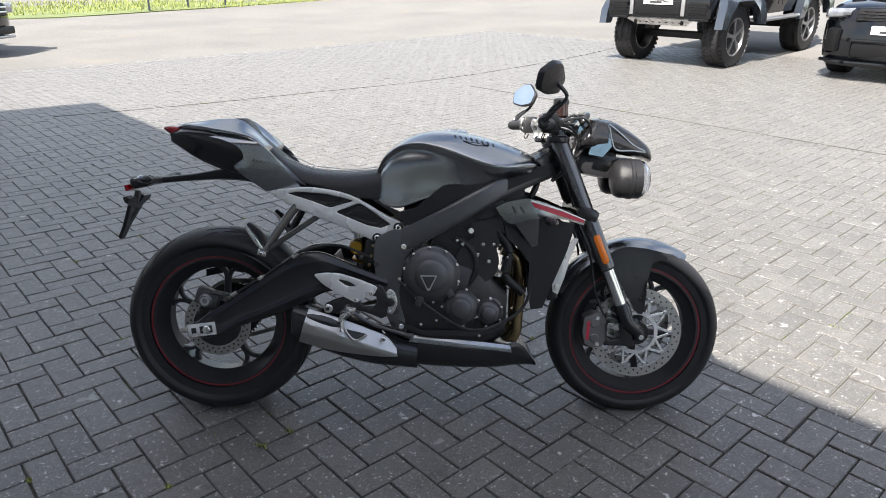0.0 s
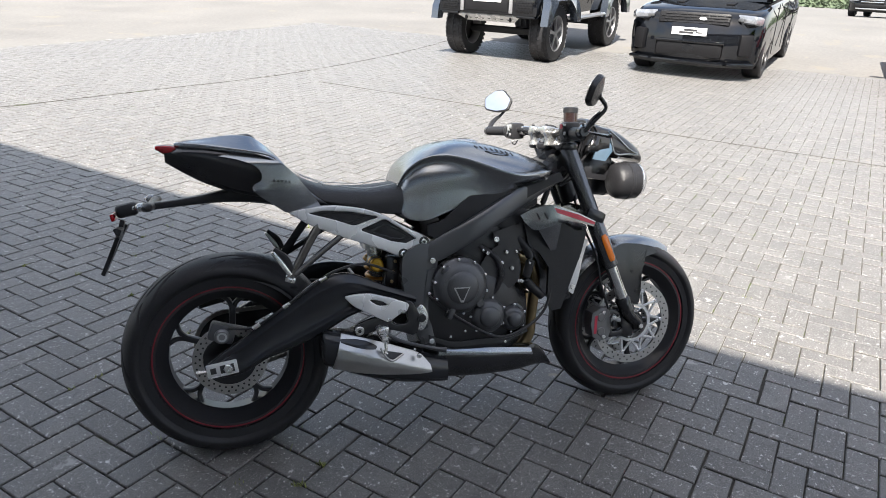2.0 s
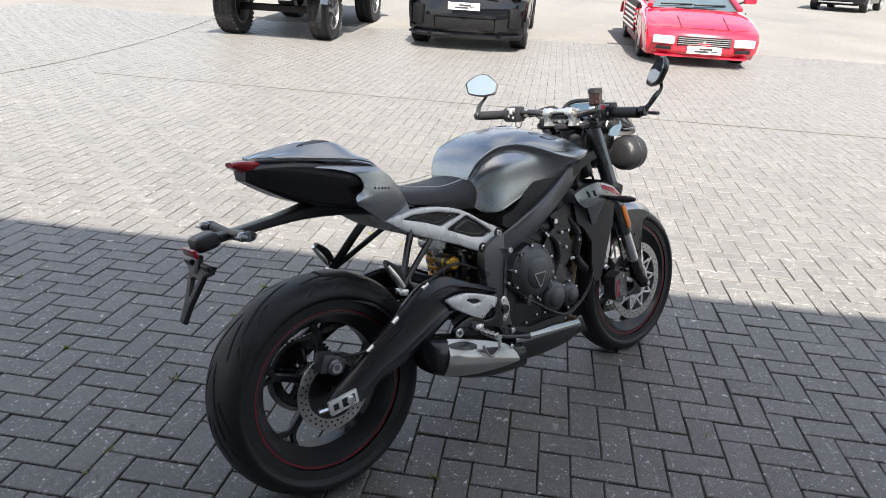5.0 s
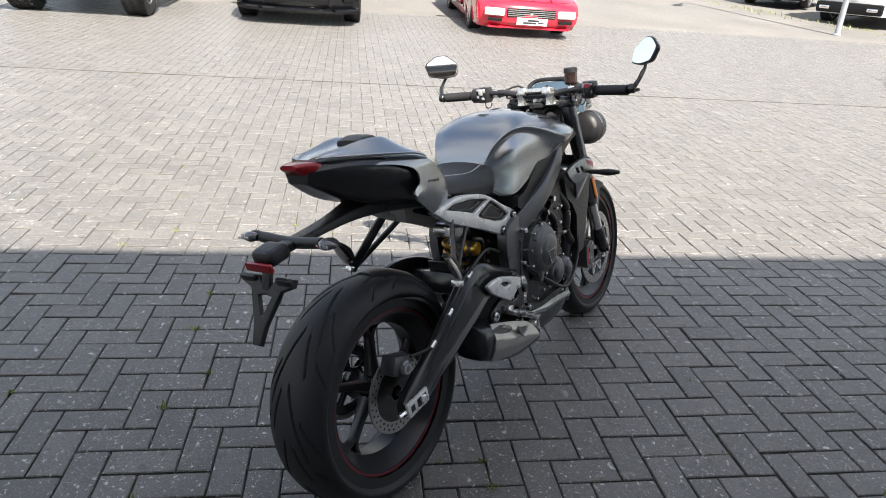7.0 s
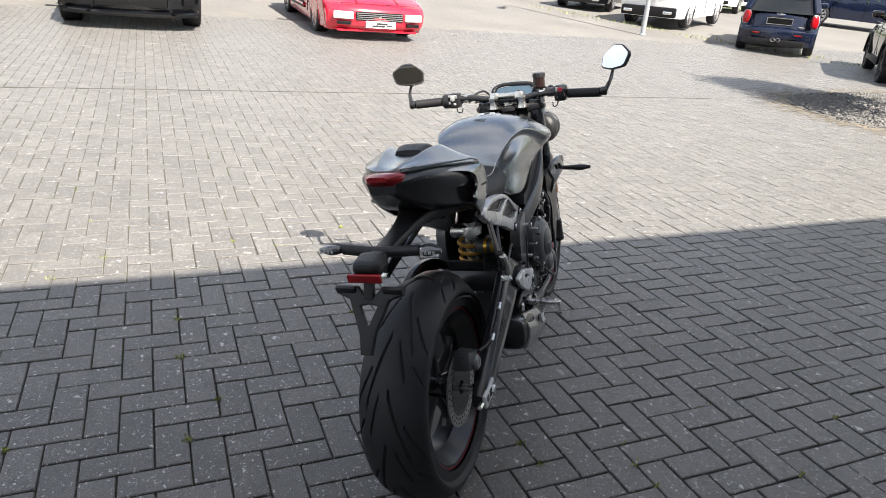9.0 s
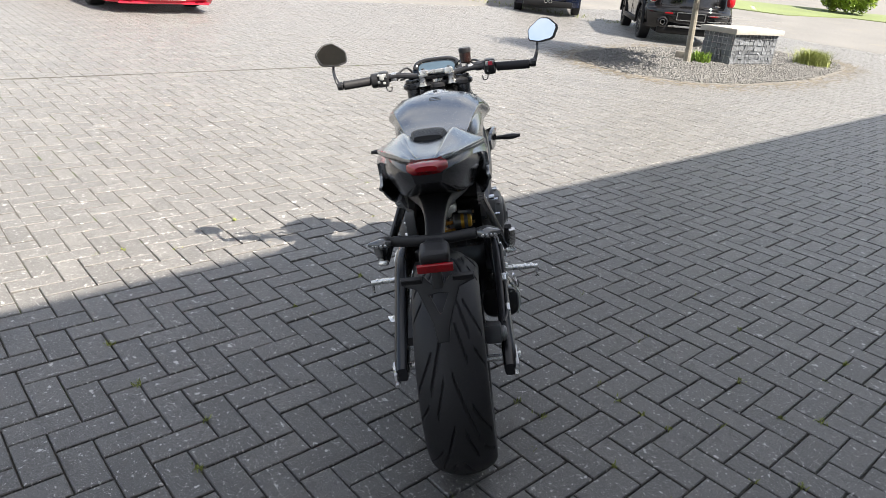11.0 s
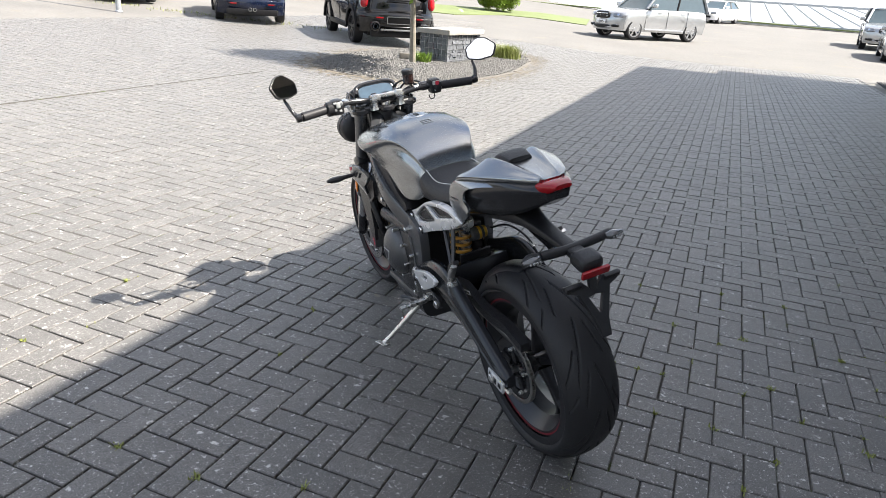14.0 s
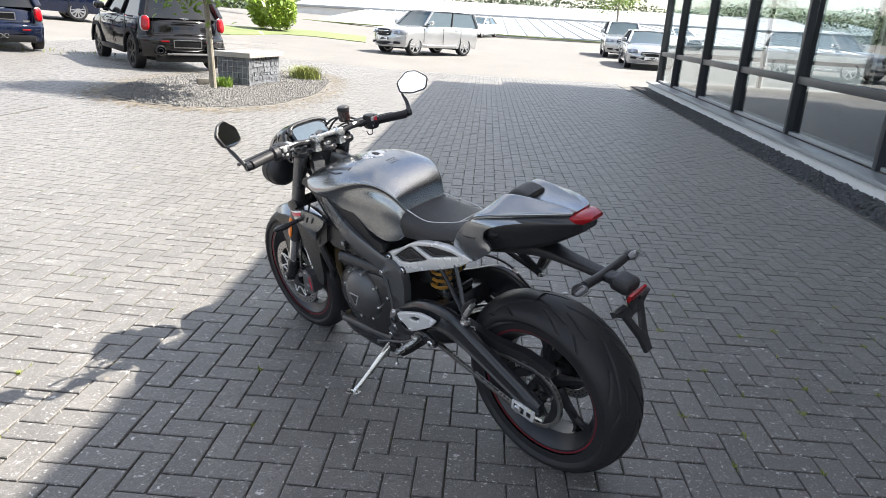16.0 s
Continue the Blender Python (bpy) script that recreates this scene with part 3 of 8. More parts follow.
solid("island_gravel", pebbles(17000, island_spot, 0.008, 0.022), M["gravel"], "grey crushed gravel filling the island", "gravel", kind="stuff", angle=10)

# sand drifted against the kerb of the island
random.seed(17)
db = bmesh.new()
for k in range(2600):
    (x0, y0), (x1, y1) = random.choice(list(zip(kerb_pts, kerb_pts[1:] + kerb_pts[:1])))
    u, d = random.random(), .05 + abs(random.gauss(0, .30))
    l = math.hypot(x1 - x0, y1 - y0)
    x, y = x0 + (x1 - x0) * u + (y0 - y1) / l * -d, y0 + (y1 - y0) * u + (x1 - x0) / l * -d
    if in_poly(x, y, ISLAND):
        continue
    r, a0 = rnd(.012, .055) * max(.3, 1 - d), rnd(0, 6.28)
    db.faces.new([db.verts.new((x + r * rnd(.6, 1.2) * math.cos(a0 + q), y + r * rnd(.6, 1.2) * math.sin(a0 + q), gz(x, y) + .0022 + k * 1e-6)) for q in (0, 1, 2.1, 3.1, 4.2, 5.3)])
solid("sand_drift", db, M["soil"], "thin drifts of tan sand along the kerb of the island", "sand", kind="stuff")

# gabion block under a pale slab
GAB = Matrix.Translation((5.86, -8.95, gz(5.86, -8.95))) @ pose(0, 0, 0, 0, 0, -10)
gabion = thing("gabion_wall", GAB, "gabion block of stacked grey stone under a pale slab", "gabion")
GW, GD, GH = 0.62, 1.20, 0.52
sb = bmesh.new()
for face in range(4):
    w = GW if face % 2 == 0 else GD
    d = (GD if face % 2 == 0 else GW) / 2
    z = 0.02
    while z < GH - 0.03:
        h = rnd(0.06, 0.10)
        u = -w / 2
        while u < w / 2 - 0.03:
            l = min(rnd(0.06, 0.16), w / 2 - u)
            tmp = bmesh.new()
            bmesh.ops.create_cube(tmp, size=1)
            for v in tmp.verts:
                v.co.x = v.co.x * l * 0.95 + rnd(-.012, .012)
                v.co.z = v.co.z * h * 0.95 + rnd(-.012, .012)
                v.co.y = v.co.y * 0.12 + rnd(-.014, .014)
            m = pose(0, 0, 0, 0, 0, face * 90) @ pose(u + l / 2, -d + 0.06, z + h / 2)
            bmesh.ops.transform(tmp, matrix=m, verts=tmp.verts)
            merge(sb, tmp)
            u += l
        z += h
part("stone_fill", sb, M["stone"], gabion, "dark grey split stones", angle=15)["kind"] = "stuff"
part("core", box((GW - 0.14, GD - 0.14, GH - 0.03), (0, 0, GH / 2)), M["dark_gravel"], gabion)
part("slab", box((GW + 0.14, GD + 0.14, 0.09), (0, 0, GH + 0.045), bevel=0.010), M["slab"], gabion, "pale sandstone cover slab")
wb_ = bmesh.new()
for face in range(4):
    w = GW if face % 2 == 0 else GD
    d = (GD if face % 2 == 0 else GW) / 2 + 0.012
    R = pose(0, 0, 0, 0, 0, face * 90)
    for k in range(int(w / 0.1) + 1):
        sweep([R @ Vector((-w / 2 + k * 0.1, -d, 0)), R @ Vector((-w / 2 + k * 0.1, -d, GH))], 0.0025, n=4, bm=wb_)
    for k in range(8):
        sweep([R @ Vector((-w / 2, -d, 0.05 + k * 0.1)), R @ Vector((w / 2, -d, 0.05 + k * 0.1))], 0.0025, n=4, bm=wb_)
part("wire_mesh", wb_, M["wire"], gabion, "galvanised wire mesh")

tuft_c = (5.25, -10.75)
solid("grass_tuft", blades(2600, lambda: (tuft_c[0] + random.gauss(0, .12), tuft_c[1] + random.gauss(0, .13), gz(*tuft_c)), 0.12, 0.33, w=0.004, lean=1.25), M["blade"], "bright green tuft of ornamental grass in the gravel", "grass")
solid("low_plant", blades(260, lambda: (6.0 + random.gauss(0, .06), -7.95 + random.gauss(0, .07), gz(6, -8)), 0.06, 0.22, w=0.014, lean=1.0), M["leaf"], "small leafy plant beside the tree trunk", "plant")
solid("cable_box", box((0.20, 0.16, 0.13), (6.38, -7.95, gz(6.4, -7.95) + 0.065), (0, 0, 30), bevel=0.012), M["kerb"], "small grey box standing in the gravel", "box")


def leaf_cloud(n, spot, size, bm=None, droop=0.0):
    """Small two-sided leaves, each folded along its middle."""
    bm = bm or bmesh.new()
    for _ in range(n):
        c = Vector(spot())
        m = Euler((rnd(-1.2, 1.2) - droop, rnd(-1, 1), rnd(0, 6.28))).to_matrix()
        s = size * rnd(.6, 1.3)
        q = [(-.5, 0, 0), (0, -.22, .06), (.5, 0, -.05), (0, .22, .06)]
        bm.faces.new([bm.verts.new(c + m @ Vector(p) * s) for p in q])
    return bm


def tree(x, y, h, crown_r, crown_z, leaves, leaf_size, label, lean=(0.0, 0.0), trunk_r=0.07, seed=1, mat="leaf", droop=0.6, shift=(0.0, 0.0)):
    random.seed(seed)
    t = thing("tree", pose(x, y, gz(x, y)), label, "tree")
    tb = sweep([(0, 0, -0.05), (lean[0] * .3, lean[1] * .3, h * .3), (lean[0] * .7, lean[1] * .7, h * .6), (lean[0], lean[1], h)], [trunk_r * 1.2, trunk_r, trunk_r * .8, trunk_r * .3], n=10, smooth=14)
    tips = []
    for k in range(11):
        z = crown_z * .85 + (h - crown_z * .85) * k / 11
        a = k * 2.4 + rnd(-.4, .4)
        f = z / h
        p0 = Vector((lean[0] * f, lean[1] * f, z))
        l = crown_r * rnd(.7, 1.05) * (1 - .45 * k / 11)
        p1 = p0 + Vector((math.cos(a) * l * .5 + shift[0] * .5, math.sin(a) * l * .5 + shift[1] * .5, l * .45))
        p2 = p0 + Vector((math.cos(a) * l + shift[0], math.sin(a) * l + shift[1], l * .25))
        sweep([p0, p1, p2], [trunk_r * .4, trunk_r * .25, .006], n=6, smooth=8, bm=tb)
        tips += [p1, p2, (p1 + p2) / 2]
    part("trunk", tb, M["bark"], t, "slender grey trunk with limbs")

    def spot():
        p = random.choice(tips)
        d = abs(random.gauss(0, .30)) * crown_r * droop
        return p.x + shift[0] + random.gauss(0, .20) * crown_r, p.y + shift[1] + random.gauss(0, .20) * crown_r, p.z + random.gauss(0, .12) * crown_r - d
    part("crown", leaf_cloud(leaves, spot, leaf_size, droop=.7), M[mat], t, "loose crown of drooping leaves")
    return t


tree(6.05, -7.6, 3.0, 1.15, 2.05, 13000, 0.125, "young tree with slender trunk and hanging leaves on gravel island", (0.0, 0.25), 0.050, 3, droop=0.75, shift=(-.35, .35))
# ---- the motorcycle, built upright in its own frame: x forward, y to its left; it leans on its side stand ----
bike = thing("motorcycle", pose(0.874, 2.2846, 0, -11.6, 0, -41.68), "matt silver and black naked sport motorcycle leaning on its side stand", "motorcycle")
RX, RZ, FX, FZ = 0.190, 0.308, 1.602, 0.290      # axles


def bpart(name, bm, mat, label="", parent=None, angle=32):
    return part(name, bm, M[mat], parent or bike, label, angle)


def both(name, bm, mat, label="", parent=None):
    """A part and its mirror image on the other side."""
    other = flip(bm)
    return bpart(name, bm, mat, label, parent), bpart(name, other, mat, label, parent)


def tyre(r, rim, w, deep, rear):
    """A tyre with long slanted grooves cut into its round crown."""
    n, k = 560, 120
    rings = []
    reps = 7 if rear else 9
    # grooves of one side: from and to (share of the half width), start and slant (share of a pitch), half width
    cuts = ((.06, .56, .00, .60, .058), (.50, .90, .30, .30, .036), (.22, .46, .55, .30, .046), (.70, .92, .78, .14, .026)) if rear else ((.05, .55, .00, .60, .066), (.45, .90, .42, .36, .046))
    for a in range(n):
        u = a / n
        ring = []
        for c in range(k + 1):
            s = -1 + 2 * c / k
            th = s * radians(112)
            y = w / 2 * math.sin(th) if abs(th) < radians(90) else w / 2 * math.copysign(1 - 0.16 * ((abs(th) - radians(90)) / radians(22)) ** 1.5, s)
            rr = rim + (r - rim) * (0.50 + 0.50 * math.cos(th)) ** 1.12 if abs(s) < 0.98 else rim
            yy = abs(y) / (w / 2)
            if yy < 0.95 and abs(th) < radians(84):
                for g0, g1, st0, sl, hw in cuts:
                    if g0 - .03 < yy < g1 + .03:
                        ph = (u * reps + (0.5 if y > 0 else 0) - st0 - sl * (yy - g0) / (g1 - g0)) % 1.0
                        d = min(ph, 1 - ph) / hw
                        e = max(0, g0 - yy, yy - g1) / .03
                        rr -= deep * max(0, min(1, 1.5 * (1 - max(d, e))))
            w0 = 2 * math.pi * u
            ring.append((rr * math.cos(w0), y, rr * math.sin(w0)))
        rings.append(ring)
    return skin(rings, caps=False, closed=False, loop=True)


def rim_barrel(rim, w):
    h = w / 2
    return lathe([(rim + .013, -h), (rim + .013, -h + .008), (rim - .010, -h + .02), (rim - .028, -h * .35), (rim - .028, h * .35), (rim - .010, h - .02), (rim + .013, h - .008), (rim + .013, h), (rim - .003, h), (rim - .018, h - .022), (rim - .036, h * .35), (rim - .036, -h * .35), (rim - .018, -h + .022), (rim - .003, -h)], n=72)


def spoke(rim, hub, yw, phase):
    """One slim spoke that forks in two short arms at the rim."""
    bm = bmesh.new()
    at = lambda r, a: (r * math.cos(phase + a), 0, r * math.sin(phase + a))
    r0, r1, r2 = hub * .75, rim * .66, rim - .024
    sweep([at(r0, -.10), at(r0 + (r1 - r0) * .5, -.03), at(r1, 0), at(r1 + .012, .0)], [.016, .0105, .0105, .008], [yw, yw * .72, yw * .62, yw * .5], n=10, smooth=12, boxy=True, up=(0, 1, 0), bm=bm)
    for s in (-1, 1):
        sweep([at(r1 - .012, s * .005), at(r1 + .018, s * .060), at(r2 - .014, s * .150), at(r2 + .004, s * .225)], [.0070, .0075, .0075, .012], [yw * .58, yw * .58, yw * .62, yw * .8], n=8, smooth=10, boxy=True, up=(0, 1, 0), bm=bm)
    return bm


def wheel(name, x, z, r, w, rimw, phase, rear):
    rim = 0.2159
    hubm = lathe([(.018, -.075), (.040, -.075), (.046, -.05), (.034, -.03), (.034, .03), (.046, .05), (.040, .075), (.018, .075)], n=32)
    wh = bpart(name, rim_barrel(rim, rimw), "wheel_black", "black cast alloy wheel with a red pinstripe")
    wh.matrix_basis = pose(x, 0, z)
    part("hub", hubm, M["black_sat"], wh)
    part("tyre", tyre(r, rim + .012, w, .0055, rear), M["rubber"], wh, "black road tyre with slanted grooves", angle=25)
    for k in range(5):
        part("spoke", spoke(rim, .045, .022, phase + k * 2 * math.pi / 5), M["wheel_black"], wh)
    for s in (-1, 1):
        part("pinstripe", lathe([(rim + .0085, s * (rimw / 2 + .0014)), (rim + .0045, s * (rimw / 2 + .0014)), (rim + .0045, s * (rimw / 2 - .002)), (rim + .0085, s * (rimw / 2 - .002))], n=72), M["red_line"], wh, "red pinstripe on the rim")
    part("valve", sweep([(rim - .03, 0, 0), (rim - .055, -.01, 0)], .004, n=8), M["steel"], wh)
    return wh


def brake_disc(wh, r, y, inner, holes=True, carrier=True):
    d = lathe([(r, y - .0025), (r, y + .0025), (r - .030, y + .0025), (r - .030, y - .0025)], n=80)
    ob = part("brake_disc", d, M["disc"], wh, "drilled steel brake disc")
    if holes:
        hb = bmesh.new()
        for q in range(30):
            for ring, off in ((r - .010, 0), (r - .022, .5)):
                a = 2 * math.pi * (q + off) / 30
                disc_solid(.0032, y - .0031, y + .0031, at=(ring * math.cos(a), 0, ring * math.sin(a)), bev=.0004, n=8, bm=hb)
        part("drilled_hole", hb, M["black_sat"], ob, "dark drillings")
    if carrier:
        cb = bmesh.new()
        lathe([(inner + .004, y - .004), (inner + .004, y + .004), (inner - .007, y + .004), (inner - .007, y - .004)], n=40, bm=cb)
        part("disc_carrier", cb, M["silver_lite"], ob)
        for b in (.314, -.314):
            arm0 = part("carrier_arm", sweep([(inner * math.cos(b), y, inner * math.sin(b)), (r - .034, y, 0)], .0042, .003, n=8, boxy=True, up=(0, 1, 0)), M["silver_lite"], ob)
            for q in range(1, 10):
                again(arm0, pose(0, 0, 0, 0, 36 * q, 0))
        bolt = None
        for q in range(10):
            a = 2 * math.pi * q / 10
            rr = r - .036
            bb = disc_solid(.0075, -.005, .005, bev=.001, n=12)
            if bolt is None:
                bolt = part("rivet", bb, M["chrome"], ob)
                bolt.matrix_basis = pose(rr * math.cos(a), y, rr * math.sin(a))
            else:
                bb.free()
                again(bolt, pose(rr * math.cos(a), y, rr * math.sin(a)))
    return ob


rear = wheel("rear_wheel", RX, RZ, 0.315, 0.184, 0.142, 0.21, True)
front = wheel("front_wheel", FX, FZ, 0.298, 0.122, 0.095, -0.157, False)
brake_disc(rear, .110, -.085, .060, carrier=False)
part("disc_hub", lathe([(.078, -.082), (.078, -.088), (.02, -.088), (.02, -.082)], n=40), M["black_sat"], rear)
for s in (-1, 1):
    brake_disc(front, .155, s * .064, .070)

# sprocket and chain
sb = bmesh.new()
for q in range(46):
    a = 2 * math.pi * q / 46
    box((.010, .006, .006), (.102 * math.cos(a), .095, .102 * math.sin(a)), (0, -math.degrees(a), 0), bm=sb)
lathe([(.101, .092), (.101, .098), (.072, .098), (.072, .092)], n=46, bm=sb)
for q in range(5):
    a = 2 * math.pi * q / 5 + .3
    sweep([(.03 * math.cos(a), .09, .03 * math.sin(a)), (.08 * math.cos(a), .095, .08 * math.sin(a))], .014, .006, n=8, boxy=True, up=(0, 1, 0), bm=sb)
part("sprocket", sb, M["black_sat"], rear, "dark rear sprocket")
bolt5 = None
for q in range(5):
    a = 2 * math.pi * q / 5 + .3
    if bolt5 is None:
        bolt5 = part("sprocket_bolt", disc_solid(.007, .095, .110, bev=.001, n=6), M["steel"], rear)
        bolt5.matrix_basis = pose(.075 * math.cos(a), 0, .075 * math.sin(a))
    else:
        again(bolt5, pose(.075 * math.cos(a), 0, .075 * math.sin(a)))
cpx, cpz, cr0, cr1 = .76, .40, .036, .106
cb = bmesh.new()
path = []
ang = math.atan2(cpz - RZ, cpx - RX)
dist = math.hypot(cpx - RX, cpz - RZ)
off = math.asin((cr1 - cr0) / dist)
for q in range(40):
    a = ang + math.pi / 2 - off + (math.pi + 2 * off) * q / 39
    path.append((RX + cr1 * math.cos(a), RZ + cr1 * math.sin(a)))
for q in range(16):
    a = ang - math.pi / 2 + off + (math.pi - 2 * off) * q / 15
    path.append((cpx + cr0 * math.cos(a), cpz + cr0 * math.sin(a)))
pp = np.array(path + path[:1])
seg = np.r_[0, np.cumsum(np.linalg.norm(np.diff(pp, axis=0), axis=1))]
nl = int(seg[-1] / .0159)
for q in range(nl):
    s0 = (q + .5) * seg[-1] / nl
    i = int(np.searchsorted(seg, s0)) - 1
    u = (s0 - seg[i]) / (seg[i + 1] - seg[i])
    c = pp[i] * (1 - u) + pp[i + 1] * u
    d = pp[i + 1] - pp[i]
    a = math.degrees(math.atan2(d[1], d[0]))
    for yy in ((.0885, .1015) if q % 2 else (.0905, .0995)):
        box((.0205, .0018, .0135), (c[0], yy, c[1]), (0, -a, 0), bevel=.0008, bm=cb, seg=1)
    disc_solid(.0062, .0875, .1025, at=(c[0], 0, c[1]), bev=.0005, n=8, bm=cb)
bpart("chain", cb, "chain", "oily steel drive chain")

# swingarm
yo = lambda v: (lambda x, z: v)
def swing(y, line):
    """One side of the swingarm: a deep section with chamfered edges and a shallow pocket that follows (x, middle height, half height)."""
    g = math.copysign(1, y)
    shape = ((-.004, 1.0), (.010, .96), (.021, .66), (.0215, .56), (.017, .38), (.015, 0), (.017, -.42), (.0215, -.60), (.021, -.70), (.010, -.97), (-.004, -1.0), (-.016, -.86), (-.018, 0), (-.016, .86))
    rings = []
    for x, z, h, w in line:
        inn = .10 * abs(y) * max(0, (x - .5) / .26)
        rings.append([(x, y + g * (d * w - inn), z + v * h) for d, v in shape])
    return loft(rings, 56, 44)


bpart("swingarm", swing(-.152, [(.128, .304, .018, .8), (.165, .315, .036, 1), (.23, .340, .052, 1), (.30, .383, .058, 1), (.35, .409, .069, 1), (.40, .437, .078, 1), (.45, .464, .085, 1), (.50, .485, .080, 1), (.55, .498, .067, 1), (.60, .495, .052, 1), (.66, .480, .040, .9), (.76, .445, .036, .8)]), "arm_black", "satin black gull-wing swingarm", angle=38)
bpart("swingarm", swing(.152, [(.112, .330, .020, .8), (.165, .345, .034, 1), (.26, .390, .040, 1), (.36, .440, .044, 1), (.48, .492, .052, 1), (.62, .485, .050, 1), (.76, .420, .048, .8)]), "arm_black", angle=38)
bpart("swingarm_bridge", box((.10, .24, .07), (.60, 0, .47), (0, 15, 0), bevel=.015), "black_sat")
for s in (-1, 1):
    ad = bpart("chain_adjuster", box((.088, .010, .042), (.168, s * .174, .311), (0, -8, 0), bevel=.004), "silver_lite", "bright axle adjuster block")
    part("axle_nut", disc_solid(.014, s * .165, s * .188, at=(.185, 0, .313), bev=.002, n=6), M["steel"], ad)
    part("adjuster_slot", box((.040, .003, .024), (.182, s * .1785, .313), (0, -8, 0), bevel=.001), M["black_sat"], ad)
    part("adjuster_slot", box((.016, .003, .018), (.143, s * .1785, .308), (0, -8, 0), bevel=.001), M["black_sat"], ad)
    part("adjuster_bolt", disc_solid(.007, .0, -.03, "x", at=(.125, s * .168, .305), bev=.001, n=6), M["steel"], ad)
bpart("paint_mark", box((.012, .004, .012), (.140, .176, .322), bevel=.002), "yellow")
bpart("rear_axle", sweep([(RX, -.15, RZ), (RX, .15, RZ)], .011, n=16), "steel")
# rear brake caliper and hose
cal = bpart("rear_caliper", box((.075, .05, .055), (.172, -.115, .405), (0, 18, 0), bevel=.012), "dark_cast", "dark rear brake caliper")
part("caliper_piston", disc_solid(.022, -.135, -.153, at=(.172, 0, .400), bev=.005), M["caliper"], cal)
part("piston_ring", lathe([(.014, -.153), (.014, -.1545), (.009, -.1545), (.009, -.153)], at=(.172, 0, .400), n=24), M["grey_ink"], cal)
hose = bpart("brake_hose", sweep([(.19, -.15, .425), (.26, -.162, .425), (.34, -.166, .470), (.43, -.166, .530), (.50, -.165, .575), (.60, -.15, .590), (.70, -.13, .55)], .0042, n=8, smooth=40), "black_plas", "rubber brake hose with steel clips")
for x, z in ((.27, .428), (.36, .484), (.47, .556)):
    part("hose_clip", sweep([(x - .010, -.166, z - .006), (x + .010, -.166, z + .006)], .0065, n=8), M["steel"], hose)
# hugger
hr = []
for q in range(16):
    a = radians(84 - 68 * q / 15)
    rr = .321 + .010 * math.sin(q / 15 * 2.5)
    hw = .070 + .024 * min(1, q / 6)
    ring = []
    for k in range(9):
        u = -1 + k / 4
        drop = .075 * abs(u) ** 3
        ring.append((RX + (rr - drop) * math.cos(a), u * hw, RZ + (rr - drop) * math.sin(a)))
    for k in range(8, -1, -1):
        u = -1 + k / 4
        drop = .075 * abs(u) ** 3 + .004
        ring.append((RX + (rr - drop) * math.cos(a), u * (hw - .003), RZ + (rr - drop) * math.sin(a)))
    hr.append(ring)
bpart("rear_hugger", skin(hr), "black_plas", "black plastic tyre hugger")
# chain guard on the left
bpart("chain_guard", panel([(.10, .455), (.20, .480), (.34, .475), (.47, .500), (.60, .470), (.58, .440), (.44, .460), (.30, .440), (.19, .450), (.10, .430)], yo(.118), .03, 1), "black_plas", "black chain guard")
gl = bpart("warning_label", box((.05, .001, .014), (.43, .1195, .485), (0, 12, 0)), "white_plate", "small pale label with dark marks")
part("label_mark", box((.036, .0014, .005), (.43, .120, .485), (0, 12, 0)), M["ink"], gl)

# tank: top line, shoulder crease, scooped flank, lower edge
def tk(x, zt, wc, zc, wq, zq, wl, zl):
    """Half section of the tank: a domed top down to the shoulder crease, a shallow knee recess and the lower edge."""
    d = zt - zc
    return (x, [(0, zt), (wc * .34, zt - .05 * d), (wc * .64, zt - .22 * d), (wc * .88, zt - .60 * d), (wc, zc), (wc - .010, zc - .020), (wq + .002, zq - .012), (wq * .55 + wl * .45, zq * .5 + zl * .5), (wl, zl + .012), (wl - .008, zl), (wl * .5, zl - .006), (0, zl - .008)])


TANK = [tk(.716, .802, .078, .796, .082, .775, .090, .748), tk(.726, .838, .094, .832, .100, .800, .108, .732), tk(.750, .882, .112, .872, .118, .835, .130, .716),
        tk(.800, .923, .134, .906, .140, .860, .146, .712), tk(.868, .950, .154, .914, .152, .868, .152, .736), tk(.948, .958, .174, .896, .160, .858, .156, .762),
        tk(1.03, .946, .190, .868, .165, .838, .154, .775), tk(1.10, .929, .194, .852, .165, .828, .148, .785), tk(1.165, .908, .182, .853, .156, .834, .140, .800),
        tk(1.213, .888, .155, .856, .143, .843, .126, .812), tk(1.246, .868, .120, .848, .113, .840, .104, .822)]
tank_b = body(TANK, 96, 60)
tank_v = np.array([v.co for v in tank_b.verts])
tank = bpart("fuel_tank", tank_b, "silver", "matt silver fuel tank with sculpted sides", angle=70)


def tank_hit(x, y, out=.0026):
    """Height of the tank's upper side at (x, y)."""
    d = np.hypot(tank_v[:, 0] - x, tank_v[:, 1] - y) + 9 * (tank_v[:, 2] < .842)
    near = np.argsort(d)[:4]
    k = 1 / (d[near] + 1e-4)
    return float((tank_v[near, 2] * k).sum() / k.sum()) + out


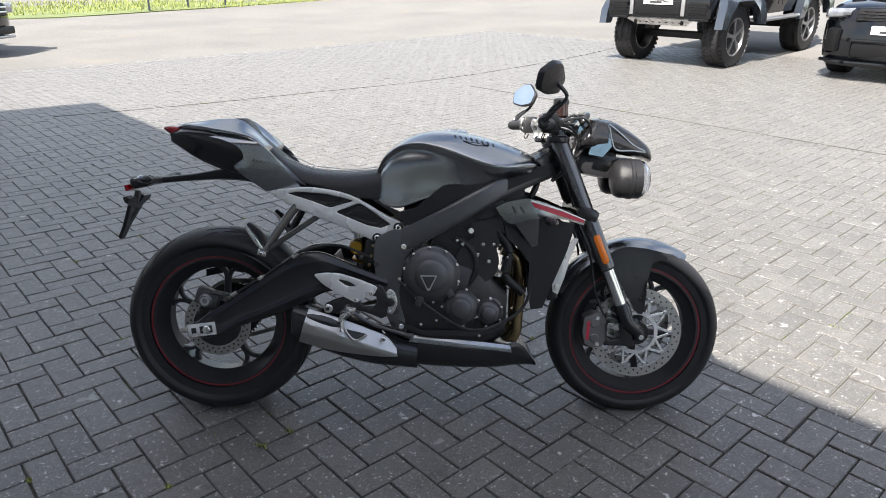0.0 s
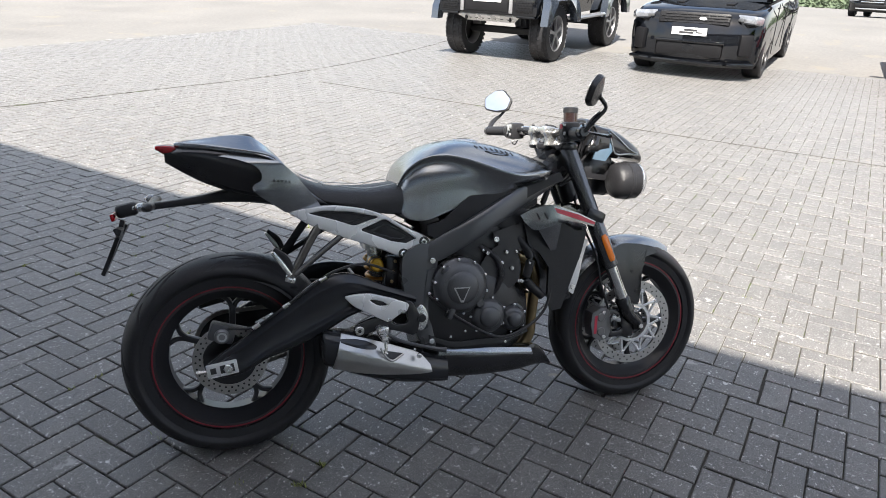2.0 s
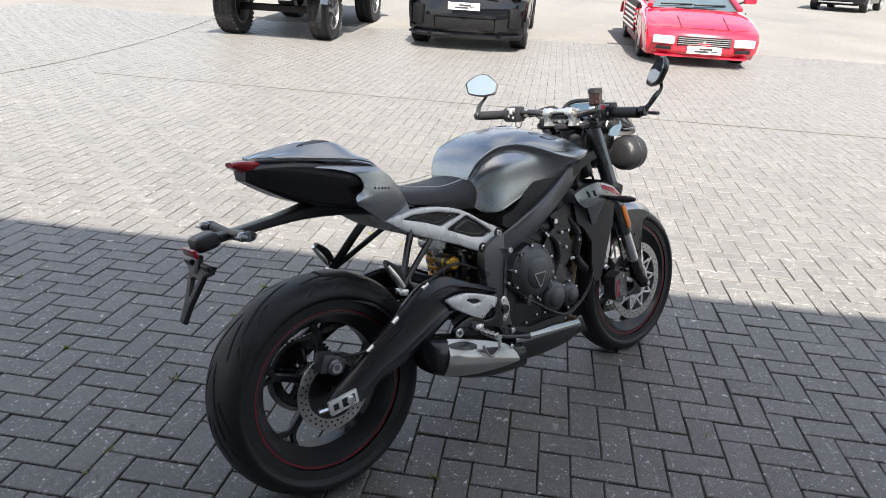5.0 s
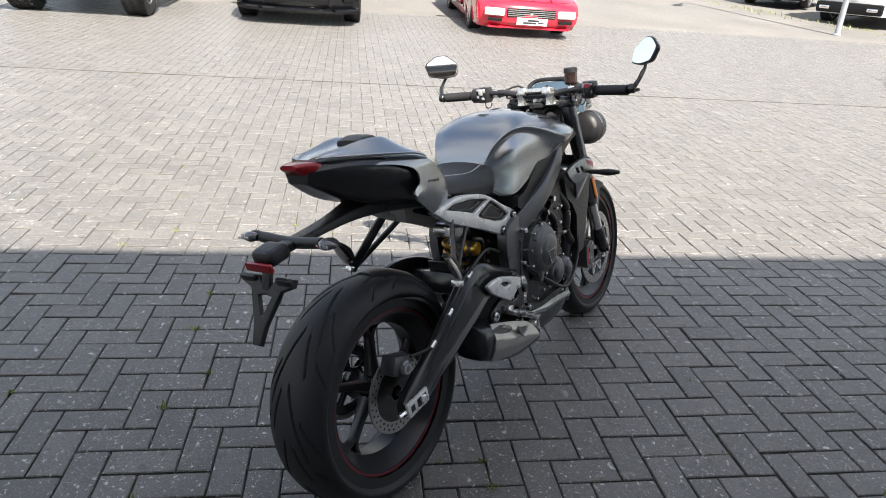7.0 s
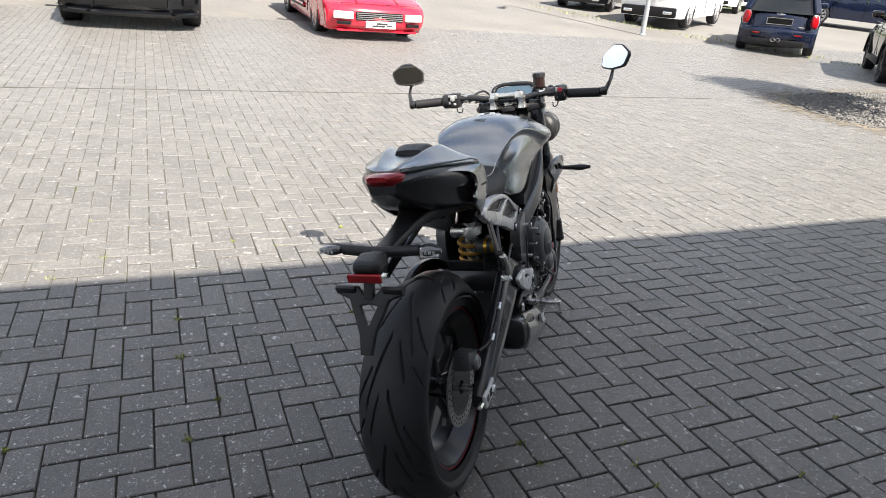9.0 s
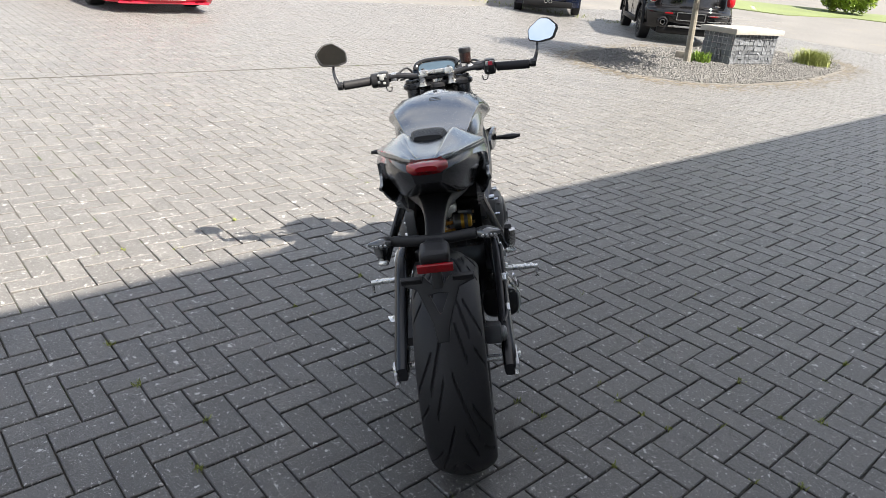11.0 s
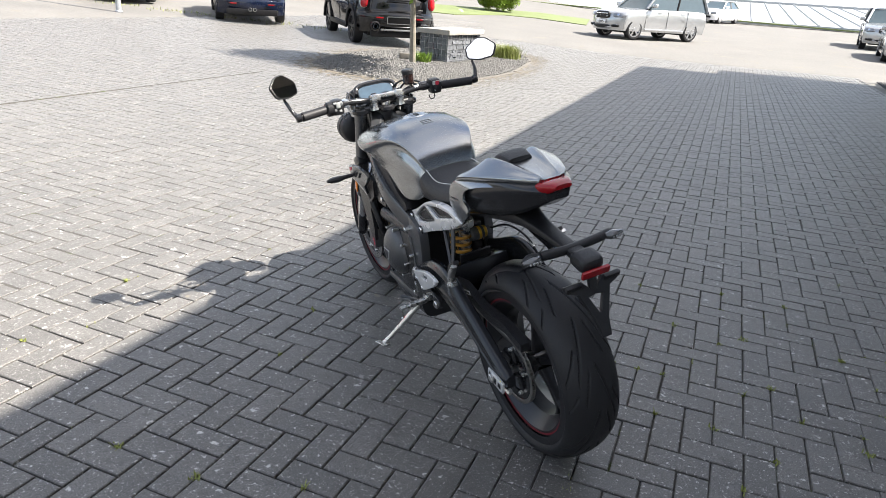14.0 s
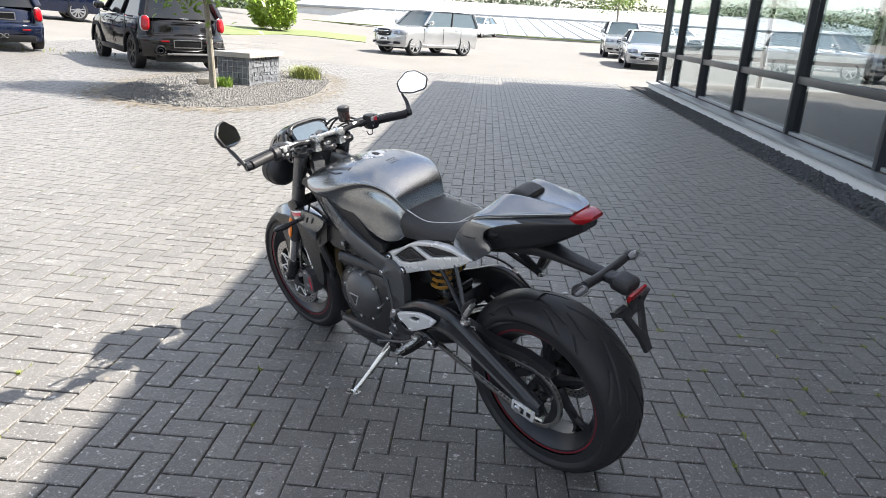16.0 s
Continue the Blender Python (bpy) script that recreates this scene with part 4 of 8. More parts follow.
cap = part("fuel_cap", lathe([(.0005, .960), (.030, .961), (.034, .957), (.046, .956), (.052, .952), (.052, .930)], "z", (.965, 0, 0), 40, closed=False), M["steel"], tank, "round fuel filler cap")
part("cap_lock", box((.03, .014, .003), (.965, 0, .9615), bevel=.001), M["black_plas"], cap)
for q in range(6):
    a = q * math.pi / 3
    part("cap_screw", disc_solid(.004, .954, .9585, "z", (.965 + .040 * math.cos(a), .040 * math.sin(a), 0), .0006, 10), M["chrome"], cap)
for q in range(3):
    part("printed_line", sweep([(.862 + .012 * q, y, tank_hit(.862 + .012 * q, y, .0008)) for y in (-.020, -.010, 0, .010, .020)], .0010, .0008, n=6), M["grey_ink"], tank)
# maker's script on each side of the tank: plain dark bars of its size
for s in (-1, 1):
    for k in range(8):
        x = .968 + .0172 * k
        y = s * (.122 + .006 * k / 7)
        part("badge_bar", sweep([(x + q * .004, y + s * (q - .5) * .015, tank_hit(x + q * .004, y + s * (q - .5) * .015, .0016)) for q in (0, .5, 1)], .0028, .0008, n=6), M["ink"], tank)
    part("badge_underline", sweep([(x, s * (.142 + .005 * math.sin((x - 1.0) * 50)), tank_hit(x, s * .142)) for x in (.995, 1.012, 1.028, 1.044, 1.06, 1.075)], .0022, .0012, n=6, smooth=12), M["ink"], tank)
# black cover below the tank
both("tank_cover", ribbon([(.800, .700), (.845, .712), (.87, .733), (.90, .758), (.930, .783), (.945, .789), (1.0, .791), (1.05, .793), (1.09, .799), (1.13, .808), (1.19, .834), (1.255, .852)], [(.800, .672), (.830, .655), (.86, .656), (.89, .664), (.92, .676), (.95, .690), (1.0, .708), (1.06, .735), (1.10, .755), (1.15, .779), (1.21, .806), (1.275, .826)], lambda x, z: -.158 + .05 * max(0, x - .98) + .10 * max(0, .74 - z), .02), "black_plas", "black plastic cover under the tank")

# frame
both("frame_spar", sweep([(.790, -.128, .600), (.845, -.140, .625), (.95, -.156, .684), (1.06, -.148, .748), (1.17, -.115, .804), (1.27, -.055, .850), (1.315, -.03, .868)], [.018, .02, .021, .021, .022, .026, .03], [.034, .036, .034, .033, .036, .045, .055], n=14, smooth=30, boxy=True), "frame_grey", "satin dark grey twin-spar frame")
bpart("steering_head", sweep([(1.300, 0, .930), (1.375, 0, .745)], .036, n=20), "dark_cast")
both("frame_plate", casting([(.722, .606), (.757, .632), (.794, .642), (.822, .627), (.834, .588), (.815, .50), (.806, .437), (.812, .37), (.824, .305), (.796, .296), (.768, .335), (.742, .406), (.728, .47), (.716, .540)], [], -.150, .034, .009, 52), "frame_grey", "satin dark grey cast pivot plate")
both("plate_rib", ribbon([(.800, .560), (.790, .50), (.786, .45), (.794, .37)], [(.822, .562), (.806, .50), (.799, .44), (.804, .37)], lambda x, z: -.1535, .008, 18, 4), "frame_grey")
for s in (-1, 1):
    ov = bpart("pivot_cover", casting([(.771 + .024 * math.cos(a) * (1 - .2 * abs(math.sin(a))), .410 + .042 * math.sin(a)) for a in np.linspace(0, 2 * math.pi, 24, endpoint=False)], [], s * .170, .014, .004), "steel", "oval steel swingarm pivot cover")
    part("pivot_bolt", disc_solid(.014, s * .16, s * .178, at=(.771, 0, .410), bev=.003), M["black_sat"], ov)
    for dz in (-.030, .030):
        part("cover_screw", disc_solid(.005, s * .16, s * .174, at=(.771, 0, .410 + dz), bev=.001, n=10), M["chrome"], ov)


def bolts(pts, y0, y1, r=.0075, mat="chrome"):
    first = None
    for x, z in pts:
        if first is None:
            first = bpart("bolt", disc_solid(r * .8, y0, y1, bev=.0015, n=10), mat)
            first.matrix_basis = pose(x, 0, z)
        else:
            again(first, pose(x, 0, z))


for sd in (-1, 1):
    bolts([(1.025, .645), (.812, .590), (.806, .328)], sd * .146, sd * .170, .012)
    bolts([(.755, .371), (.735, .437), (.749, .305), (.80, .485)], sd * .146, sd * .168, .0075)
# light subframe: a flat casting with two triangular windows
SUB = cut_corners([(.376, .757), (.44, .766), (.50, .772), (.565, .765), (.628, .752), (.678, .730), (.738, .692), (.794, .667), (.820, .650), (.815, .624), (.782, .607), (.736, .594), (.705, .606), (.627, .641), (.519, .681), (.445, .712), (.395, .745)], .25, 1)
WIN = [cut_corners(w, .08, 1) for w in ([(.438, .750), (.475, .756), (.560, .751), (.652, .730), (.574, .706), (.510, .729)], [(.590, .693), (.669, .723), (.715, .694), (.768, .656), (.737, .643), (.690, .652)])]
for s in (-1, 1):
    fr = bpart("subframe", casting(SUB, WIN, s * .134, .022, .0055), "silver_lite", "light silver cast subframe with triangular windows", angle=40)
    for w in WIN:
        cx, cz = (sum(p[k] for p in w) / len(w) for k in (0, 1))
        part("infill", casting([(cx + (x - cx) * 1.06, cz + (z - cz) * 1.06) for x, z in w], [], s * .124, .008, .001), M["black_plas"], fr, "black plastic infill")
        part("infill_rib", casting([(cx + (x - cx) * .78, cz + (z - cz) * .74) for x, z in w], [[(cx + (x - cx) * .62, cz + (z - cz) * .52) for x, z in w]], s * .127, .005, .0015), M["black_sat"], fr)
    for x, z in ((.793, .647), (.726, .612)):
        part("washer", lathe([(.0005, s * .134), (.016, s * .134), (.016, s * .1365), (.0005, s * .1365)], "y", (x, 0, z), 24, closed=False), M["black_sat"], fr)
        part("frame_bolt", disc_solid(.0105, s * .134, s * .142, at=(x, 0, z), bev=.002, n=16), M["chrome"], fr)
        part("bolt_socket", disc_solid(.005, s * .138, s * .1424, at=(x, 0, z), bev=.0004, n=6), M["black_sat"], fr)

# seat
def st(x, zt, w, zb):
    return (x, [(0, zt), (w * .55, zt - .004), (w * .86, zt - .016), (w, zt - .042), (w * .96, zb + .012), (w * .82, zb), (0, zb)])


seat = bpart("seat", body([st(.345, .905, .040, .845), st(.375, .893, .068, .820), (st(.43, .851, .096, .79)), st(.50, .826, .106, .766), st(.60, .818, .118, .748), st(.68, .822, .120, .735), st(.735, .828, .112, .730), st(.768, .822, .095, .735)], 32, 32), "seat_vinyl", "black vinyl rider's seat with pale stitching", angle=60)
for s in (-1, 1):
    part("stitching", sweep([(.72, s * .088, .829), (.62, s * .098, .8175), (.545, s * .080, .8235), (.50, s * .060, .8295), (.42, s * .058, .862)], .0013, n=5, smooth=30), M["stitch"], seat)
part("stitching", sweep([(.50, y, .8295) for y in (-.06, -.02, .02, .06)], .0013, n=5), M["stitch"], seat)
# tail
def ta(x, zt, w, zm, zb, wb):
    return (x, [(0, zt), (w * .6, zt - .003), (w * .94, zt - .014), (w, zm), (w * .86, (zm + zb) / 2), (wb, zb), (0, zb)])


tail = bpart("tail_unit", body([ta(.044, .946, .040, .932, .905, .030), ta(.085, .952, .070, .928, .880, .044), ta(.14, .953, .096, .918, .850, .060), ta(.20, .950, .114, .902, .826, .072), ta(.26, .940, .128, .884, .808, .082), ta(.32, .915, .138, .866, .795, .09), ta(.37, .880, .140, .842, .780, .09), ta(.44, .83, .125, .80, .757, .09), ta(.50, .79, .11, .775, .745, .08)], 40, 34), "black_sat", "black tail unit", angle=50)
def cw_(x, w, zt, zr, ze):
    return (x, [(0, zt), (w * .30, zt + (zr - zt) * .25), (w * .44, zr - .002), (w * .50, zr), (w * .56, zr - .003), (w * .93, ze + .006), (w, ze), (w, ze - .004), (w - .006, ze - .012), (w * .5, ze - .016), (0, ze - .018)])


part("seat_cowl", body([cw_(.072, .040, .9565, .9585, .955), cw_(.10, .064, .960, .966, .956), cw_(.16, .094, .962, .973, .953), cw_(.22, .120, .964, .980, .947), cw_(.28, .140, .960, .978, .939), cw_(.315, .148, .942, .958, .932), cw_(.345, .150, .915, .932, .920), cw_(.375, .140, .890, .900, .893)], 48, 34), M["silver"], tail, "matt silver single-seat cowl", angle=40)
part("cowl_pad", body([(.228, [(0, .977), (.026, .976), (.036, .973), (.034, .962), (0, .960)]), (.262, [(0, .984), (.032, .983), (.043, .976), (.041, .960), (0, .958)]), (.292, [(0, .979), (.036, .977), (.049, .966), (.046, .945), (0, .945)]), (.325, [(0, .936), (.042, .934), (.056, .924), (.053, .89), (0, .89)]), (.375, [(0, .892), (.044, .890), (.060, .880), (.056, .865), (0, .865)])], 24, 14), M["seat_vinyl"], tail, "black cowl pad", angle=50)
TW = lambda x: .155 - (1.15 if x < .345 else 1.5) * (x - .345) ** 2
side_y = lambda x, z: TW(x) - 2.2 * max(0, .855 - z) ** 2 - 9.0 * max(0, z - .895) ** 2 - .5 * max(0, z - .905)
for s in (-1, 1):
    sp_ = part("side_panel", ribbon([(.115, .953), (.18, .952), (.24, .947), (.29, .938), (.338, .918), (.390, .882), (.442, .820), (.488, .757)], [(.122, .938), (.18, .926), (.24, .915), (.285, .899), (.306, .880), (.308, .856), (.284, .826), (.372, .757)], lambda x, z: s * (side_y(x, z) + .012 * max(0, (.845 - z) / .03) * (z > .815) * max(0, (.33 - x) / .04)), .008, 36, 14), M["silver"], tail, "matt silver tail side panel", angle=50)
    for k in range(5):
        part("model_bar", box((.0040, .0016, .0065), (.343 + .011 * k, s * (side_y(.343 + .011 * k, .853) + .0003), .853 - .0015 * k), (0, 12, 0)), M["ink"], sp_)
lamp_r = part("tail_light", body([(.020, [(0, .9535), (.018, .9525), (.026, .948), (.022, .942), (0, .941)]), (.040, [(0, .9565), (.030, .954), (.039, .947), (.034, .931), (0, .928)]), (.060, [(0, .9555), (.040, .953), (.050, .943), (.042, .921), (0, .916)]), (.076, [(0, .953), (.044, .950), (.052, .941), (.044, .918), (0, .912)])], 24, 12), M["red_lens"], tail, "dark red tail light")
part("light_divider", box((.03, .003, .014), (.036, 0, .942), (0, 20, 0), bevel=.001), M["black_plas"], lamp_r)
for sd in (-1, 1):
    part("lens_bar", box((.004, .026, .006), (.034, sd * .018, .948), (0, 30, sd * -25), bevel=.001), M["red_paint"], lamp_r, "bright red strip in the tail light")

# undertail arm, plate bracket, indicators
arm = bpart("plate_arm", sweep([(.50, 0, .762), (.40, 0, .790), (.30, 0, .806), (.20, 0, .800), (.10, 0, .788), (-.02, 0, .775), (-.075, 0, .772)], [.075, .092, .080, .042, .027, .024, .030], [.022, .030, .028, .018, .012, .011, .016], n=18, smooth=24, boxy=True), "black_plas", "black plastic tail-tidy arm")
part("bar_mount", sweep([(-.005, -.10, .784), (-.005, 0, .778), (-.005, .10, .784)], .0135, n=12, smooth=12), M["black_plas"], arm)
part("arm_end", box((.064, .072, .040), (-.070, 0, .770), (0, -12, 0), bevel=.0185, seg=4), M["black_plas"], arm)
part("reflector", box((.010, .084, .021), (-.108, 0, .750), (0, -14, 0), bevel=.003), M["red_lens"], arm, "red rear reflector")
part("plate_stem", box((.014, .026, .050), (-.092, 0, .716), (0, 14, 0), bevel=.005), M["black_plas"], arm)
for s in (-1, 1):
    ind = part("rear_indicator", sweep([(-.003, s * .095, .782), (-.003, s * .112, .785), (-.006, s * .130, .786), (-.010, s * .155, .786)], [.010, .014, .018, .006], [.009, .012, .013, .005], n=14, smooth=14), M["black_plas"], arm, "slim indicator with a clear lens")
    part("lens", sweep([(-.014, s * .106, .785), (-.020, s * .126, .787), (-.018, s * .158, .787)], [.008, .015, .005], [.009, .013, .005], n=12, smooth=10), M["clear_lens"], ind)
    for k in range(4):
        part("led", disc_solid(.0042, -.036, -.0375, "x", (0, s * (.116 + .010 * k), .787), .0006, 10), M["chrome"], ind)
yb = casting([(-.087, 0), (-.032, 0), (-.010, -.026), (.010, -.026), (.032, 0), (.087, 0), (.085, -.018), (.050, -.032), (.020, -.112), (.014, -.158), (-.014, -.158), (-.020, -.112), (-.050, -.032), (-.085, -.018)], [[(-.022, -.046), (0, -.042), (.022, -.046), (.003, -.090), (-.003, -.090)]], .006, .012, .003)
dn, nn = Vector((.065, 0, .138)).normalized(), Vector((-.138, 0, .065)).normalized()
for v in yb.verts:
    v.co = Vector((-.084, 0, .722)) + Vector((0, 1, 0)) * v.co.x + dn * v.co.z + nn * v.co.y
bmesh.ops.recalc_face_normals(yb, faces=yb.faces)
part("plate_bracket", yb, M["black_plas"], arm, "black Y-shaped plate bracket")
for sd in (-1, 1):
    part("bracket_pad", box((.012, .050, .020), (-.094, sd * .060, .716), (0, -25, 0), bevel=.004), M["black_plas"], arm)

# passenger pegs
for s in (-1, 1):
    hg = bpart("peg_hanger", sweep([(.478, s * .120, .722), (.440, s * .142, .672), (.376, s * .186, .572)], .0065, .0130, n=12, smooth=10, boxy=True), "black_sat", "black passenger peg hanger")
    part("hanger_strut", sweep([(.548, s * .122, .686), (.47, s * .150, .634), (.372, s * .186, .568)], .0055, .0085, n=12, smooth=10, boxy=True), M["black_sat"], hg)
    part("passenger_peg", sweep([(.372, s * .198, .582), (.350, s * .200, .616), (.326, s * .200, .652)], [.009, .011, .009], [.007, .008, .006], n=14, smooth=10, boxy=True), M["steel"], hg, "folded passenger foot peg")
    part("peg_rubber", sweep([(.378, s * .190, .596), (.362, s * .190, .630), (.330, s * .190, .660)], [.010, .012, .010], [.008, .010, .006], n=14, smooth=10, boxy=True), M["black_plas"], hg)
    part("peg_pivot", box((.030, .026, .018), (.372, s * .192, .568), (0, 16, 0), bevel=.005), M["steel"], hg)
    part("pivot_pin", disc_solid(.006, s * .178, s * .209, at=(.372, 0, .566), bev=.001, n=12), M["chrome"], hg)
# rider pegs, heel guards, pedals
for s in (-1, 1):
    hgd = bpart("heel_guard", casting(cut_corners([(.528, .499), (.565, .505), (.612, .503), (.680, .482), (.731, .461), (.722, .438), (.700, .432), (.664, .408), (.632, .424), (.590, .448), (.556, .468)], .14, 1), [cut_corners([(.600, .487), (.643, .478), (.664, .463), (.632, .462)], .2, 1)], s * .186, .012, .0035), "silver_lite", "light silver heel guard", angle=40)
    part("guard_window", casting([(.592, .492), (.650, .484), (.672, .458), (.625, .456)], [], s * .178, .003, .001), M["black_sat"], hgd)
    for x, z in ((.709, .440), (.664, .418)):
        part("guard_screw", disc_solid(.0065, s * .184, s * .190, at=(x, 0, z), bev=.0015, n=12), M["chrome"], hgd)
    hgr = bpart("footrest_hanger", casting(cut_corners([(.745, .470), (.70, .462), (.655, .430), (.600, .418), (.560, .400), (.556, .374), (.585, .368), (.64, .388), (.70, .372), (.755, .350), (.770, .41)], .2, 1), [cut_corners([(.672, .428), (.725, .440), (.728, .395), (.68, .395)], .2, 1)], s * .172, .014, .004), "black_sat", "black cast footrest hanger")
    part("hanger_bolt", disc_solid(.0145, s * .172, s * .184, at=(.573, 0, .388), bev=.003, n=24), M["steel"], hgr, "bright round bolt")
    part("bolt_socket", disc_solid(.006, s * .178, s * .1845, at=(.573, 0, .388), bev=.0005, n=6), M["black_sat"], hgr)
    pg = bpart("foot_peg", sweep([(.640, s * .165, .385), (.635, s * .20, .384), (.634, s * .24, .384), (.630, s * .292, .384)], [.013, .012, .012, .009], [.009, .007, .007, .006], n=16, boxy=True), "steel", "knurled steel foot peg")
    for k in range(4):
        part("peg_tooth", box((.022, .008, .002), (.634, s * (.208 + .021 * k), .3905), bevel=.001), M["steel"], pg)
    part("peg_ball", sweep([(.631, s * .286, .384), (.631, s * .288, .352), (.631, s * .288, .346)], [.0045, .0045, .007], n=10), M["steel"], pg)
    part("peg_clevis", box((.034, .022, .026), (.645, s * .180, .386), (0, 10, 0), bevel=.006), M["steel"], pg)
bpart("brake_pedal", sweep([(.625, -.172, .395), (.70, -.180, .345), (.80, -.185, .312), (.845, -.200, .305)], [.007, .006, .006, .010], n=8, smooth=16), "dark_cast", "dark rear brake pedal")
bpart("gear_lever", sweep([(.625, .172, .395), (.70, .185, .350), (.79, .19, .318), (.83, .215, .315)], [.006, .005, .0045, .007], n=8, smooth=16), "dark_cast", "dark gear lever")
bpart("master_cylinder", sweep([(.665, -.158, .46), (.66, -.158, .37)], .014, n=12), "dark_cast")
# side stand
ss = bpart("side_stand", sweep([(.862, .095, .262), (.875, .120, .235), (.925, .235, .110), (.945, .285, .064)], [.014, .013, .010, .009], n=10, smooth=14), "steel", "bright steel side stand")
part("stand_foot", box((.060, .034, .007), (.947, .290, .0615), (11.6, 0, 20), bevel=.003), M["steel"], ss)
part("stand_mount", box((.05, .03, .06), (.855, .090, .275), bevel=.008), M["steel"], ss)
part("stand_spring", sweep([(.85, .118, .28), (.90, .165, .19)], .006, n=8), M["steel"], ss)

# shock absorber
hel = [(.662 + .008 * u + .034 * math.cos(u * 6.28 * 3.0), .012 + .034 * math.sin(u * 6.28 * 3.0), .590 - .085 * u) for u in np.linspace(0, 1, 120)]
sk = bpart("shock_spring", sweep(hel, .0062, n=8), "spring", "golden orange shock absorber spring")
part("shock_body", sweep([(.655, 0, .655), (.672, 0, .40)], .024, n=18), M["steel"], sk)
part("shock_end", disc_solid(.024, .0, .062, at=(.645, 0, .625), bev=.005), M["steel"], sk, "bright steel shock fitting")
part("shock_top", lathe([(.0005, .64), (.036, .64), (.038, .632), (.038, .612), (.0005, .612)], "z", (.657, 0, 0), 28, closed=False), M["steel"], sk)
rs = bpart("shock_reservoir", disc_solid(.0245, -.072, -.02, at=(.652, 0, .570), bev=.004), "dark_cast", "remote shock reservoir")
part("reservoir_cap", lathe([(.0005, -.0815), (.008, -.0815), (.009, -.084), (.017, -.084), (.0215, -.081), (.0225, -.070), (.0005, -.070)], "y", (.652, 0, .570), 32, closed=False), M["gold"], rs, "gold reservoir cap")
part("gold_sleeve", disc_solid(.0255, -.060, -.045, at=(.652, 0, .570), bev=.003), M["gold"], rs)

# added box for an unidentified dark body that covers the spring
bpart("dark_body_block", box((.046, .05, .105), (.700, -.062, .545), (0, 6, 0), bevel=.010), "black_sat", "plain black box for the dark body beside the shock absorber")
# bronze discs stand in for the glints on the dark body
for z in (.515, .545, .580):
    bpart("bronze_glint", disc_solid(.0055, -.084, -.094, at=(.702 + (z - .545) * .2, 0, z), bev=.0012, n=10), "bronze")
bpart("shock_flap", box((.010, .12, .062), (.588, 0, .512), (0, -16, 0), bevel=.004), "black_plas", "black rubber flap before the shock absorber")
# engine
bpart("crankcase", body([(.79, [(0, .56), (.10, .555), (.145, .52), (.150, .42), (.135, .31), (.09, .255), (0, .25)]), (.86, [(0, .58), (.11, .575), (.155, .53), (.158, .42), (.145, .29), (.10, .235), (0, .23)]), (.98, [(0, .57), (.12, .56), (.158, .51), (.160, .40), (.145, .28), (.10, .225), (0, .22)]), (1.08, [(0, .53), (.12, .52), (.150, .47), (.150, .38), (.135, .29), (.09, .24), (0, .235)]), (1.15, [(0, .47), (.10, .46), (.125, .42), (.125, .36), (.11, .31), (.08, .28), (0, .275)])], 28, 18), "engine", "black three-cylinder engine", angle=45)
cyl = bpart("cylinder_block", box((.20, .27, .23), (1.015, 0, .610), (0, 28, 0), bevel=.018), "engine")
part("cylinder_head", box((.21, .29, .10), (1.075, 0, .715), (0, 28, 0), bevel=.02), M["engine"], cyl)
for k in range(4):
    part("fin", box((.206, .280, .005), (.998 + .011 * k, 0, .57 + .022 * k), (0, 28, 0), bevel=.002), M["engine"], cyl)
for x, z, r, y0, y1, nb in ((.901, .503, .085, -.14, -.205, 10), (.998, .394, .058, -.14, -.188, 7), (1.088, .377, .043, -.12, -.180, 6)):
    cv = bpart("engine_cover", lathe([(.0005, y1 - .008), (r * .25, y1 - .0072), (r * .45, y1 - .004), (r * .58, y1), (r * .62, y1 + .005), (r * .80, y1 + .008), (r * .93, y1 + .018), (r, y1 + .03), (r + .006, y1 + .034), (r + .006, y0), (.0005, y0)], "y", (x, 0, z), 52, closed=False), "dark_cast", "round dark engine cover", angle=40)
    lug = None
    for q in range(nb):
        a = 2 * math.pi * q / nb + .4
        px, pz = x + (r + .003) * math.cos(a), z + (r + .003) * math.sin(a)
        if lug is None:
            lug = part("cover_bolt", disc_solid(.0050, y1 + .020, y1 + .05, bev=.0015, n=10), M["chrome"], cv)
            lug.matrix_basis = pose(px, 0, pz)
        else:
            again(lug, pose(px, 0, pz))
# emblem on the covers: a plain triangle with a pale rim
for s, x, z, y in ((-1, .893, .488, .2128), (1, .952, .448, .2040)):
    tri = [(x - .027, z + .020), (x + .027, z + .020), (x + .004, z - .028), (x - .004, z - .028)]
    em = bpart("cover_emblem", panel(tri, yo(s * (y + .0016)), .003, 0), "grey_ink", "plain triangular emblem")
    part("emblem_field", panel([(x + (a - x) * .78, z + .001 + (b - z) * .78) for a, b in tri], yo(s * (y + .0026)), .003, 0), M["ink"], em)
for x, z, dx, dz, a in ((.868, .425, .020, .050, 24), (.850, .558, .034, .020, -40), (.958, .452, .026, .040, -30)):
    bpart("cover_lug", box((dx, .030, dz), (x, -.176, z), (0, a, 0), bevel=.006), "dark_cast", "raised lug on the engine cover")
bpart("cover_joint", ribbon([(.80, .345), (.88, .318), (.97, .318), (1.06, .318), (1.135, .345)], [(.80, .330), (.88, .300), (.97, .300), (1.06, .300), (1.14, .328)], yo(-.164), .03, 20, 3), "engine", "lower casing flange")
bpart("cylinder_cover", panel([(.975, .545), (1.005, .600), (1.060, .628), (1.100, .600), (1.118, .545), (1.100, .492), (1.045, .470), (.995, .492)], lambda x, z: -.150, .03, 0, smooth=40), "engine", "black cylinder side cover")
